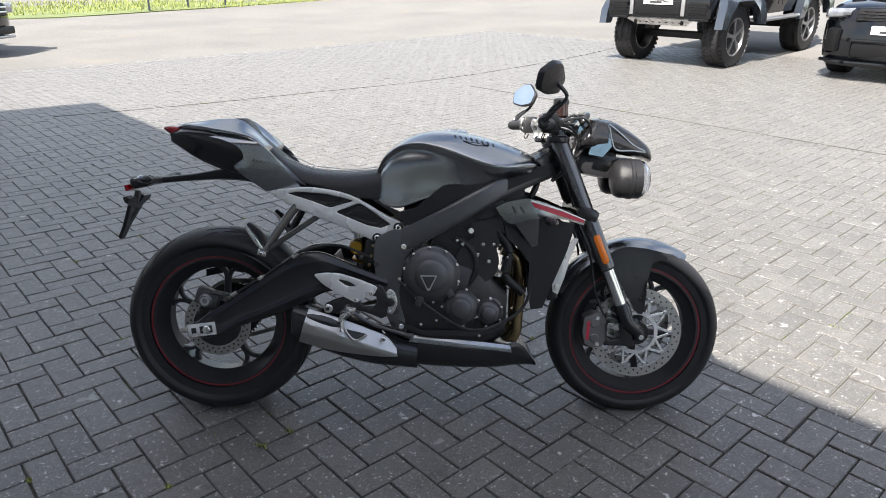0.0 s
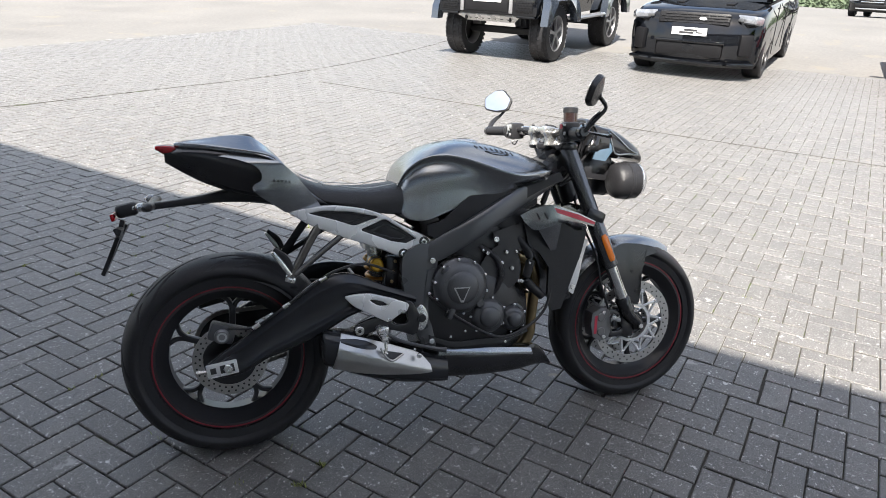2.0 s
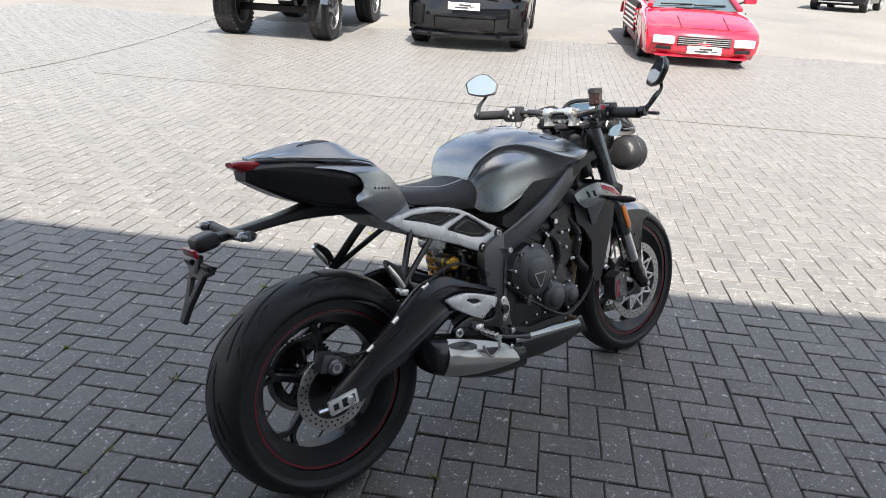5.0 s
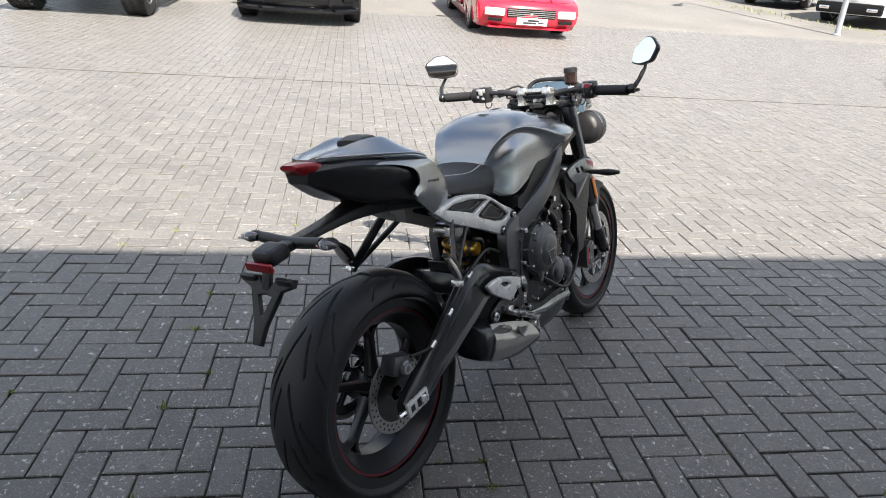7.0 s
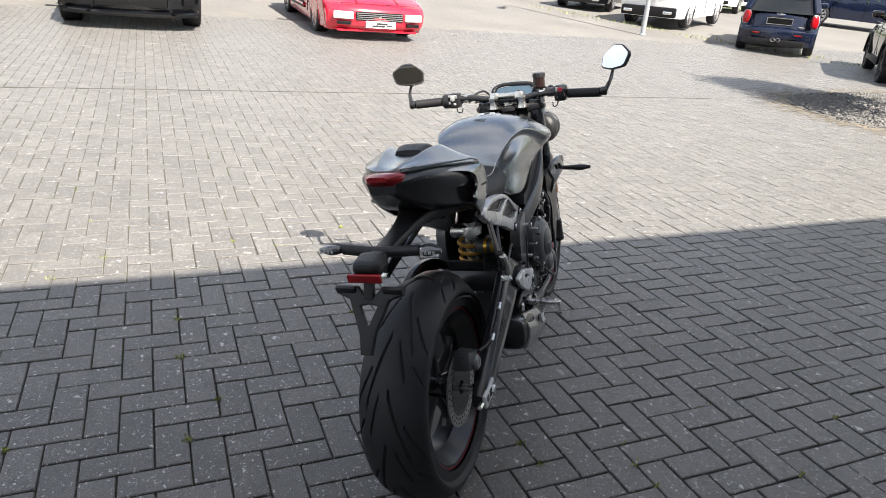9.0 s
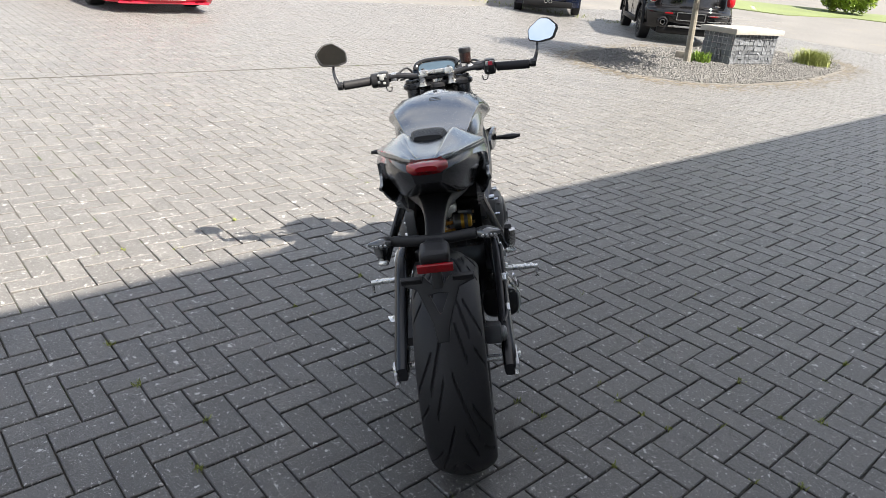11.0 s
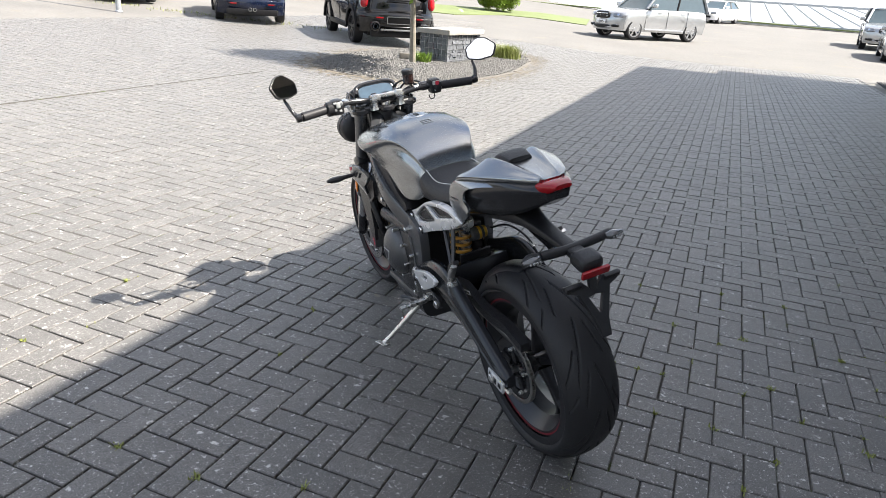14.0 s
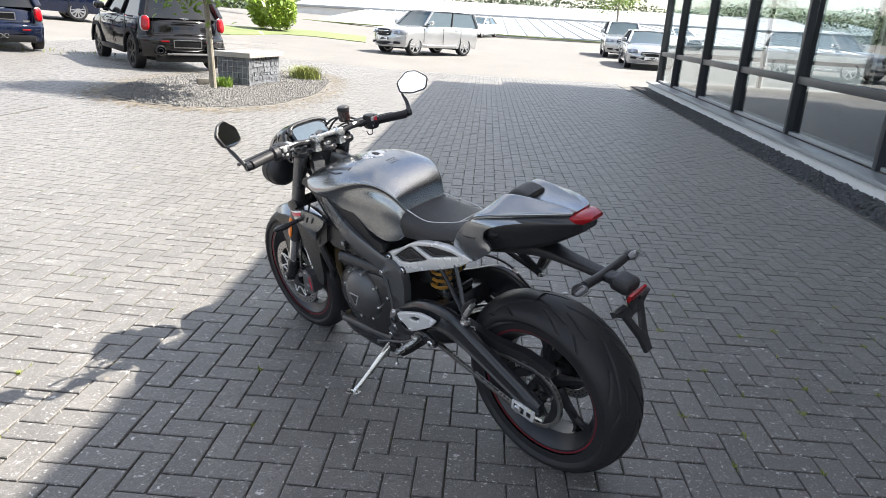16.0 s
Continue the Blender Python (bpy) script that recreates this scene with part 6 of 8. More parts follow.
for s in (-1, 1):
    part("screen_blade", sweep([(1.462, s * .100, .985), (1.500, s * .094, .958), (1.545, s * .086, .922), (1.590, s * .074, .900), (1.545, s * .088, .903), (1.490, s * .097, .905), (1.472, s * .100, .935), (1.462, s * .101, .975)], .0026, .0036, n=8, smooth=40), M["silver"], fs, "silver edge of the screen's side duct")
    part("screen_duct", panel([(1.475, .960), (1.540, .915), (1.500, .910), (1.480, .925)], lambda x, z: s * (.0985 - .16 * max(0, x - 1.47)), .004, 0), M["black_gloss"], fs)
    part("screen_wing", panel([(1.398, .890), (1.432, .978), (1.462, .984), (1.472, .915), (1.445, .882)], lambda x, z: s * (.104 - .18 * max(0, z - .92)), .006, 1), M["screen"], ds, "glossy side of the display housing")
bpart("lamp_bracket", box((.13, .10, .09), (1.44, 0, .860), (0, 10, 0), bevel=.02), "black_sat")
for s in (-1, 1):
    hl = bpart("headlamp", lathe([(.0005, 1.482), (.036, 1.484), (.055, 1.493), (.0625, 1.507), (.0640, 1.534), (.0665, 1.536), (.0665, 1.545), (.0640, 1.547), (.0645, 1.572), (.060, 1.572), (.056, 1.56), (.0005, 1.545)], "x", (0, s * .078, .812), 44, closed=False), "black_plas", "round black headlamp", angle=45)
    part("reflector_bowl", lathe([(.0005, 1.547), (.030, 1.550), (.052, 1.564), (.056, 1.568)], "x", (0, s * .078, .812), 32, closed=False), M["chrome"], hl)
    part("lamp_lens", lathe([(.061, 1.570), (.058, 1.586), (.046, 1.598), (.0005, 1.604), (.0005, 1.600), (.044, 1.594), (.055, 1.583), (.058, 1.570)], "x", (0, s * .078, .812), 36, closed=False), M["lamp_glass"], hl, "clear headlamp lens")
bpart("ignition_barrel", disc_solid(.022, .94, .968, "z", (1.335, 0, 0), .003, 20), "black_sat")
bpart("clutch_cable", sweep([(1.28, .17, .985), (1.36, .12, 1.0), (1.38, .09, .93), (1.30, .10, .82), (1.12, .15, .72)], .0042, n=8, smooth=30), "black_plas")
bpart("throttle_cable", sweep([(1.27, -.20, .985), (1.37, -.15, 1.0), (1.40, -.10, .94), (1.34, -.07, .86), (1.22, -.06, .84)], .0042, n=8, smooth=30), "black_plas")
bpart("brake_line", sweep([(1.29, -.17, .985), (1.35, -.11, 1.01), (1.385, -.06, .95), (1.375, -.03, .80), (1.37, -.04, .74)], .0042, n=8, smooth=30), "black_plas")

# master cylinder, lines and fittings by the bars
mcy = bpart("master_cylinder", sweep([(1.262, -.150, .992), (1.268, -.165, .990), (1.276, -.215, .986), (1.280, -.235, .984)], [.010, .016, .016, .010], n=14, smooth=14), "black_sat", "black radial brake master cylinder")
part("reservoir_hose", sweep([(1.298, -.128, 1.002), (1.292, -.140, .985), (1.280, -.158, .990)], .006, n=8, smooth=12), M["black_plas"], mcy)
part("banjo_bolt", disc_solid(.008, -.128, -.150, at=(1.262, 0, .992), bev=.001, n=6), M["steel"], mcy)
for k, (x0, z0) in enumerate(((1.31, .955), (1.32, .94), (1.33, .925))):
    bpart("cable", sweep([(1.255 + .01 * k, -.19 + .03 * k, .975), (x0, -.15 + .02 * k, z0 + .035), (x0 + .045, -.10 + .01 * k, z0), (x0 + .03, -.075, z0 - .08), (1.29, -.06 - .01 * k, .80)], .0038, n=8, smooth=26), "black_plas")
for k in range(3):
    bpart("cable", sweep([(1.255 + .008 * k, .19 - .03 * k, .972), (1.30 + .01 * k, .15, .985 - .012 * k), (1.345 + .01 * k, .10, .955), (1.33, .075, .86), (1.28, .06 + .01 * k, .79)], .0036, n=8, smooth=26), "black_plas")
bpart("heat_hose", sweep([(.80, -.165, .475), (.90, -.19, .395), (1.02, -.195, .330), (1.12, -.18, .345), (1.20, -.165, .40), (1.235, -.15, .50)], .005, n=8, smooth=36), "black_plas")
bpart("breather_hose", sweep([(.98, -.13, .62), (1.03, -.155, .58), (1.045, -.155, .52), (1.02, -.15, .46)], .010, n=10, smooth=20), "black_plas")
for x, z in ((1.065, .60), (1.085, .545), (1.12, .50)):
    bpart("wire_clip", disc_solid(.0062, -.150, -.160, at=(x, 0, z), bev=.002, n=12), "steel")
for y in (-.085, 0, .085):
    bpart("injector_boot", sweep([(1.00, y, .705), (1.03, y, .765)], .024, n=14), "black_plas")
bpart("coil_cover", panel([(1.02, .665), (1.14, .70), (1.18, .64), (1.12, .60), (1.05, .60)], yo(-.148), .02, 1), "engine", "black cam cover side")
bpart("coil_cover", panel([(1.02, .665), (1.14, .70), (1.18, .64), (1.12, .60), (1.05, .60)], yo(.148), .02, 1), "engine")
bpart("regulator", box((.09, .05, .07), (.72, .03, .56), (0, 20, 0), bevel=.01), "engine")
# ---- parked cars: x forward from the front axle, each on its own wheels ----
def arc(cx, cz, r, a0, a1, n=10):
    return [(cx + r * math.cos(radians(a0 + (a1 - a0) * k / n)), cz + r * math.sin(radians(a0 + (a1 - a0) * k / n))) for k in range(n + 1)]


def soften(pts, n=2):
    """An open line with its corners cut round."""
    for _ in range(n):
        q = [pts[0]]
        for (ax, az), (bx, bz) in zip(pts, pts[1:]):
            q += [(ax * .78 + bx * .22, az * .78 + bz * .22), (ax * .22 + bx * .78, az * .22 + bz * .78)]
        pts = q + [pts[-1]]
    return pts


def car_shell(upper, low, wb, r, ra, half, nose=0.22, tailr=0.15, crown=0.03, tuck=0.05):
    """Body shell: a side outline with wheel arches, flanks curved in height and rounded towards nose and tail."""
    upper = soften(upper)
    front, rear = upper[0][0], upper[-1][0]
    s = math.degrees(math.asin(max(-1, min(1, (low - r) / ra))))
    out = list(upper) + [(rear, low)] + arc(-wb, r, ra, 180 - s, s, 16) + arc(0, r, ra, 180 - s, s, 16) + [(front, low)]
    mid, top = (front + rear) / 2, max(z for _, z in upper)
    far = max(front, max(x for x, _ in upper))

    def flank(x, z):
        g = max(0, min(1, (z - low) / (top - low)))
        e = (x - mid) / (far - mid)
        w = half * (1 - .045 * (1 - min(1, g * 1.8)) ** 2 - tuck * 2.4 * max(0, g - .52) ** 2 - .05 * abs(e) ** 5)
        return w + .010 * math.exp(-((g - .68) / .05) ** 2) - .006 * math.exp(-((g - .28) / .06) ** 2)
    rings = []
    for u, ins in ((-1, .055), (-.994, .028), (-.975, .010), (-.93, .002), (-.8, 0), (-.55, 0), (-.25, 0), (0, 0), (.25, 0), (.55, 0), (.8, 0), (.93, .002), (.975, .010), (.994, .028), (1, .055)):
        ring = []
        for x, z in out:
            e = (x - mid) / (far - mid)
            dx = -math.copysign((nose if e > 0 else tailr) * abs(u) ** 3 * min(1, abs(e)) ** 4, e)
            g = (z - low) / (top - low)
            ring.append((x + dx - math.copysign(ins * .5 * min(1, abs(e)) ** 6, e), flank(x, z) * u, z - crown * abs(u) ** 2.5 * g - (ins if z > low + .15 and g > .6 else 0)))
        rings.append(ring)
    bm = skin(rings, caps=False)
    bm.verts.ensure_lookup_table()
    n = len(out)
    caps = [bm.faces.new([bm.verts[k] for k in range(n - 1, -1, -1)]), bm.faces.new([bm.verts[(len(rings) - 1) * n + k] for k in range(n)])]
    tri = bmesh.ops.triangulate(bm, faces=caps)["faces"]
    edges = {e for f in tri for e in f.edges if all(q in tri for q in e.link_faces)}
    new_v = bmesh.ops.subdivide_edges(bm, edges=list(edges), cuts=5)
    for v in new_v["geom_inner"]:
        if isinstance(v, bmesh.types.BMVert):
            v.co.y = math.copysign(flank(v.co.x, v.co.z), v.co.y)
    return bm


def oval(name, mat, parent, at, ry, rz, deep, yaw=0.0, pitch=0.0, label="", power=.75):
    """A domed lamp, badge or ring with a rounded outline, facing x before it is turned."""
    lp = [(math.copysign(abs(math.cos(a)) ** power, math.cos(a)), math.copysign(abs(math.sin(a)) ** power, math.sin(a))) for a in np.linspace(0, 2 * math.pi, 22, endpoint=False)]
    o = part(name, skin([[(dx * deep, y * k * ry, z * k * rz) for y, z in lp] for dx, k in ((-.8, 1), (.45, 1), (.85, .86), (1, .5))]), M[mat], parent, label, angle=40)
    o.matrix_basis = pose(*at, 0, pitch, yaw)
    return o


def plate_frame(parent, x, z, w, h, tilt):
    """A pale frame round an empty plate holder."""
    for yy, zz, a, b in ((0, h / 2, w, .014), (0, -h / 2, w, .014), (w / 2, 0, .014, h), (-w / 2, 0, .014, h)):
        part("plate_frame", box((.014, a, b), bevel=.003), M["alloy"], parent).matrix_basis = pose(x, yy, z, 0, tilt, 0) @ pose(0, 0, zz)


def cabin(b0, b1, t0, t1, zb, zt, wb_, wt_):
    """Glasshouse from the belt up to just under the roof."""
    rings = []
    for k in range(6):
        u = k / 5
        x0, x1 = b0 + (t0 - b0) * u ** .92, b1 + (t1 - b1) * u ** .92
        z, w = zb + (zt - zb) * u, wb_ + (wt_ - wb_) * u
        ring = []
        for b in (1, .7, 0, -.7, -1):
            ring.append((x0 + .06 * (1 - b * b), w * b, z))
        for b in (-1, -.7, 0, .7, 1):
            ring.append((x1 - .10 * (1 - b * b) * .6, w * b, z))
        rings.append(ring)
    return skin(rings)


def car_wheel(parent, x, y, r, w, rim, rim_mat, spokes, name="wheel"):
    s = 1 if y > 0 else -1
    t = part(name, lathe([(rim, -w / 2), (r - .03, -w / 2), (r - .006, -w / 2 + .018), (r, -w / 2 + .05), (r, w / 2 - .05), (r - .006, w / 2 - .018), (r - .03, w / 2), (rim, w / 2), (rim - .02, w / 2 - .03), (rim - .02, -w / 2 + .03)], n=36), M["rubber"], parent, "black tyre on an alloy rim")
    t.matrix_basis = pose(x, y - s * w / 2, r)
    part("rim", lathe([(rim, -w / 2 + .01), (rim, w / 2 - .004), (rim - .022, w / 2 - .004), (rim - .035, w / 2 - .05), (rim - .035, -w / 2 + .01)], n=36), M[rim_mat], t)
    part("rim_back", disc_solid(rim - .03, -.02, .0, n=28), M["trim"], t)
    fb = bmesh.new()
    yo_ = s * (w / 2 - .025)
    for k in range(spokes):
        a = 2 * math.pi * k / spokes + .2
        for d in (-.10, .10):
            sweep([(.03 * math.cos(a), yo_ * 1.0, .03 * math.sin(a)), (rim * .5 * math.cos(a + d * .6), yo_, rim * .5 * math.sin(a + d * .6)), ((rim - .015) * math.cos(a + d), yo_, (rim - .015) * math.sin(a + d))], [.022, .016, .018], .012, n=6, boxy=True, up=(0, 1, 0), bm=fb)
    disc_solid(.055, yo_ - .015, yo_ + .012, n=20, bm=fb)
    part("rim_spokes", fb, M[rim_mat], t)
    return t


def plate(parent, x, y, z, face, tilt=0, bars=True, w=0.52, mat="white_plate"):
    """A number or dealer plate whose writing is plain bars."""
    p = part("number_plate", box((.012, w, .112), bevel=.003), M[mat], parent, "plate with plain dark bars")
    p.matrix_basis = pose(x, y, z, 0, tilt, 0)
    dx = .0085 * face
    if bars:
        for yy, zz, ww, hh in ((-.02, .018, .20, .030), (.04, -.020, .22, .028), (-.15, -.012, .10, .016)):
            part("plate_bar", box((.004, ww * w / .52, hh)), M["ink"], p).matrix_basis = pose(dx, yy * face * -1, zz)
    return p


def car(name, label, group, at, heading, S, bits=(), plates=()):
    """S: the sizes and paints of one car; bits: further parts as (name, material, size, place, turn, bevel)."""
    ca, sa = math.cos(radians(heading)), math.sin(radians(heading))
    zf, zr = gz(*at), gz(at[0] - ca * S["wb"], at[1] - sa * S["wb"])
    pitch = -math.degrees(math.atan2(zf - zr, S["wb"]))
    c = thing(name, pose(at[0], at[1], zf, 0, pitch, heading), label, "car", group)
    paint = M[S["paint"]]
    half, wb, r = S["half"], S["wb"], S["r"]
    part("body", car_shell(S["upper"], S["low"], wb, r, r + S.get("gap", .055), half, S.get("nose", .22), S.get("tail", .15), S.get("crown", .03), S.get("tuck", .05)), paint, c, angle=38)
    part("underbody", box((S["upper"][0][0] - S["upper"][-1][0] - .5, half * 1.5, .30), ((S["upper"][0][0] + S["upper"][-1][0]) / 2, 0, S["low"] + .16), bevel=.04), M["trim"], c)
    for x in (0, -wb):
        part("wheel_well", box((2 * r, half * 1.30, S.get("well", r * 1.5)), (x, 0, r * 2.1 - S.get("well", r * 1.5) / 2)), M["trim"], c)
        for y in (half - .015, -half + .015):
            car_wheel(c, x, y, r, S["tw"], S["rim"], S.get("rim_mat", "alloy"), S.get("spokes", 5))
    b0, b1, t0, t1, zb, zt, w0, w1 = S["cabin"]
    part("window_band", cabin(b0, b1, t0, t1, zb - .03, zt, w0, w1), M[S.get("glass", "car_glass")], c, "tinted window band", angle=30)
    part("roof", loft([[(x, y * f, z + dz) for y, dz in ((-w1 - .012, 0), (-w1 * .8, .035), (0, .05), (w1 * .8, .035), (w1 + .012, 0), (0, -.01))] for x, z, f in ((t0 + .06, zt - .01, .93), (t0 - .1, zt, .99), ((t0 + t1) / 2, zt + .015, 1), (t1 + .1, zt, .99), (t1 - .06, zt - .01, .93))], 18, 14), M[S.get("roof", S["paint"])], c, angle=50)
    for s in (-1, 1):
        part("pillar", sweep([(b0 + .01, s * (w0 + .004), zb), (t0 + .01, s * (w1 + .004), zt + .01)], .045, .03, n=8, boxy=True), paint, c)
        part("pillar", sweep([(b1 - .01, s * (w0 + .004), zb), (t1 - .01, s * (w1 + .004), zt + .01)], .075, .05, n=8, boxy=True), paint, c)
        part("pillar", sweep([((b0 + b1) / 2 + .05, s * (w0 + .006), zb), ((t0 + t1) / 2 + .05, s * (w1 + .006), zt)], .04, .02, n=8, boxy=True), M["trim"], c)
        if S.get("stalk"):
            stalk = part("door_mirror", box((.12, .20, .085), (b0 - .42, s * (w0 + .24), zb + .12), (0, 0, s * 8), bevel=.03, seg=3), paint, c)
            part("mirror_stalk", sweep([(b0 - .36, s * (w0 - .02), zb + .02), (b0 - .40, s * (w0 + .08), zb + .08), (b0 - .42, s * (w0 + .16), zb + .11)], .022, .016, n=8), M["trim"], stalk)
        else:
            mir = part("door_mirror", box((.14, .21, .145), (b0 - .20, s * (w0 + .17), zb + .10), bevel=.055, seg=4), paint, c)
            part("mirror_foot", box((.07, .14, .03), (b0 - .18, s * (w0 + .05), zb + .035), bevel=.012), M["trim"], mir)
        for dx in (.30, .72) if S.get("doors", 4) == 4 else (.42,):
            part("door_handle", box((.18, .03, .025), (-wb * dx - .25, s * (half + .004), zb - .13), bevel=.008), paint, c)
        for dx in ((.14, .52, .88) if S.get("doors", 4) == 4 else (.16, .72)):
            part("door_gap", box((.008, .012, zb - S["low"] - .18), (-wb * dx - .05, s * (half - .002), (zb + S["low"]) / 2 + .04)), M["trim"], c)
    for nm, mat, size, place, turn, bev in bits:
        part(nm, box(size, place, turn, bevel=bev, seg=2), M[mat], c)
    for args in plates:
        plate(c, *args)
    return c


G_ = "parked cars"
# off-road wagon on tall tyres
gw = car("offroad_wagon", "grey-blue lifted off-road wagon with chunky tyres, parked in the sun", G_, (11.28, 6.36), 180, dict(
    paint="car_black", well=.2, wb=2.85, r=.47, tw=.33, rim=.30, rim_mat="alloy", half=1.0, low=.76, gap=.10, nose=.05, tail=.05, crown=.02,
    upper=[(.62, .76), (.62, 1.54), (.55, 1.62), (-.75, 1.68), (-3.6, 1.68), (-3.7, 1.57), (-3.7, .76)], cabin=(-.78, -3.66, -1.05, -3.6, 1.68, 2.40, .80, .72)),
    [("bumper", "car_black", (.24, 1.86, .34), (.66, 0, .94), (0, 0, 0), .06), ("bumper_top", "trim", (.20, 1.6, .05), (.66, 0, 1.13), (0, 0, 0), .02),
     ("grille", "trim", (.06, 1.0, .36), (.63, 0, 1.36), (0, 0, 0), .02), ("bumper_centre", "trim", (.03, .80, .20), (.775, 0, .93), (0, 0, 0), .015),
     ("bumper_upright", "alloy", (.03, .065, .26), (.785, -.46, .94), (0, 0, 0), .010), ("bumper_upright", "alloy", (.03, .065, .26), (.785, .46, .94), (0, 0, 0), .010),
     ("bumper_vent", "trim", (.03, .30, .20), (.776, -.70, .93), (0, 0, 0), .02), ("bumper_vent", "trim", (.03, .30, .20), (.776, .70, .93), (0, 0, 0), .02),
     ("bumper_foot", "car_black", (.20, .34, .05), (.66, -.72, .765), (0, 0, 0), .02), ("bumper_foot", "car_black", (.20, .34, .05), (.66, .72, .765), (0, 0, 0), .02),
     ("front_axle", "trim", (.12, 1.4, .12), (0, 0, .46), (0, 0, 0), .04), ("rear_axle", "trim", (.12, 1.4, .12), (-2.85, 0, .46), (0, 0, 0), .04)],
    [(.795, 0.02, 1.03, 1)])
skid = part("skid_plate", skin([[(.58, y * .72, .665), (.72, y, .77), (.735, y, .755), (.60, y * .72, .645)] for y in (-.62, -.3, 0, .3, .62)]), M["silver_lite"], gw, "brushed skid plate with round holes", angle=20)
for k in range(7):
    o = part("skid_hole", disc_solid(.036, -.004, .010, "x", (0, 0, 0), .004, 16), M["trim"], skid)
    o.matrix_basis = pose(.668, -.36 + .12 * k, .716, 0, 38, 0)
for s in (-1, 1):
    for k in range(5):                       # mesh in the corner vents
        for q in range(4):
            part("mesh_bar", box((.012, .040, .010), (.793, s * .70 - .116 + .058 * k + (.029 if q % 2 else 0), .87 + .04 * q), bevel=.003), M["car_black"], gw)
    for k in range(2):
        part("side_step", sweep([(-.62, s * (.93 + .10 * k), .70), (-.75, s * (.96 + .10 * k), .68), (-2.15, s * (.96 + .10 * k), .68), (-2.28, s * (.93 + .10 * k), .70)], .042, .03, n=10, smooth=14), M["alloy"], gw, "polished running board tube")
    part("step_bracket", box((.30, .07, .04), (-2.45, s * .90, .56), bevel=.012), M["trim"], gw)
    part("tow_eye", lathe([(.034, -.012), (.034, .012), (.018, .012), (.018, -.012)], "y", (.70, s * .42, .70), 18), M["trim"], gw)
    for x, f in ((0, 1), (-2.85, -1)):
        rim_ = [(x + a * f, z) for a, z in ((.74, .64), (.70, .86), (.56, 1.10), (.36, 1.24), (-.34, 1.24), (-.56, 1.12), (-.72, .80), (-.76, .62))]
        inn = [(x + (.60 * math.cos(radians(a))) * f, .47 + .60 * math.sin(radians(a))) for a in (164, 140, 115, 90, 65, 40, 16)]
        part("wheel_flare", panel(rim_ + inn, lambda a, z: s * (1.0 + .115 * max(0, min(1, (1.26 - z) / .34))), .13, 1), M["car_steel"], gw, "wide angular wheel arch flare", angle=30)
        tb = bmesh.new()
        for q in range(38):
            a = 2 * math.pi * q / 38
            for k, yy in enumerate((-.135, -.075, -.02, .04, .10, .145)):
                aa = a + (.05 if k % 2 else 0)
                box((.048, .050, .010), (.469 * math.cos(aa), s * .82 + yy, .47 + .469 * math.sin(aa)), (0, 90 - math.degrees(aa), 24 * (1 if k % 2 else -1)), bm=tb)
        tbo = part("tread_block", tb, M["rubber"], gw)
        tbo.matrix_basis = pose(x, 0, 0)
        tbo["kind"] = "stuff"
    part("round_lamp", disc_solid(.10, .62, .66, "x", (0, s * .72, 1.36), .01, 28), M["lamp_lens"], gw)
# black luxury off-roader
rr_ = car("black_suv", "glossy black luxury SUV with a mesh grille, parked facing the yard", G_, (11.95, 3.10), 180, dict(
    paint="car_black", wb=2.92, r=.40, tw=.28, rim=.30, rim_mat="alloy_dark", half=1.02, low=.20, nose=.30, tail=.2, crown=.05, tuck=.10,
    upper=[(.82, .24), (.92, .30), (.93, .52), (.90, .70), (.84, .88), (.72, 1.00), (.35, 1.07), (-.45, 1.13), (-3.7, 1.18), (-3.95, 1.05), (-4.0, .60), (-3.95, .24)], cabin=(-.42, -3.80, -1.15, -3.55, 1.14, 1.72, .86, .66)),
    [("grille", "mesh_black", (.06, 1.06, .18), (.80, 0, .895), (0, -16, 0), .03), ("lower_intake", "mesh_black", (.06, 1.00, .24), (.895, 0, .46), (0, 0, 0), .05),
     ("intake_bar", "car_black", (.07, 1.04, .045), (.912, 0, .57), (0, 0, 0), .018), ("splitter", "car_black", (.20, 1.10, .06), (.84, 0, .265), (0, 0, 0), .025),
     ("side_intake", "mesh_black", (.10, .20, .32), (.755, -.79, .55), (0, 0, -30), .04), ("side_intake", "mesh_black", (.10, .20, .32), (.755, .79, .55), (0, 0, 30), .04),
     ("splitter_wing", "car_black", (.16, .42, .05), (.775, -.74, .27), (0, 0, -33), .02), ("splitter_wing", "car_black", (.16, .42, .05), (.775, .74, .27), (0, 0, 33), .02),
     ("bonnet_vent", "mesh_black", (.30, .12, .02), (.05, -.38, 1.090), (0, 3, 0), .005), ("bonnet_vent", "mesh_black", (.30, .12, .02), (.05, .38, 1.090), (0, 3, 0), .005)],
    [(.926, -.02, .715, 1)])
oval("emblem", "white_plate", rr_, (.842, .14, .90), .055, .024, .012, 0, -16, power=1.0)
for s in (-1, 1):
    hl_ = part("headlamp", box((.20, .44, .130), (.655, s * .75, .905), (0, -8, -s * 30), bevel=.05, seg=3), M["lamp_lens"], rr_, "clear slim headlamp")
    for k in range(2):
        part("lamp_element", box((.03, .10, .050), (.760 - .05 * k, s * (.67 + .12 * k), .908), (0, -8, -s * 30), bevel=.015), M["clear_lens"], hl_)
for k in range(4):
    for q in range(9):
        part("mesh_bar", box((.018, .094, .010), (.852 - .011 * k, -.44 + .11 * q + (.055 if k % 2 else 0), .838 + .038 * k), (0, 0, 0), bevel=.003), M["alloy_dark"], rr_)
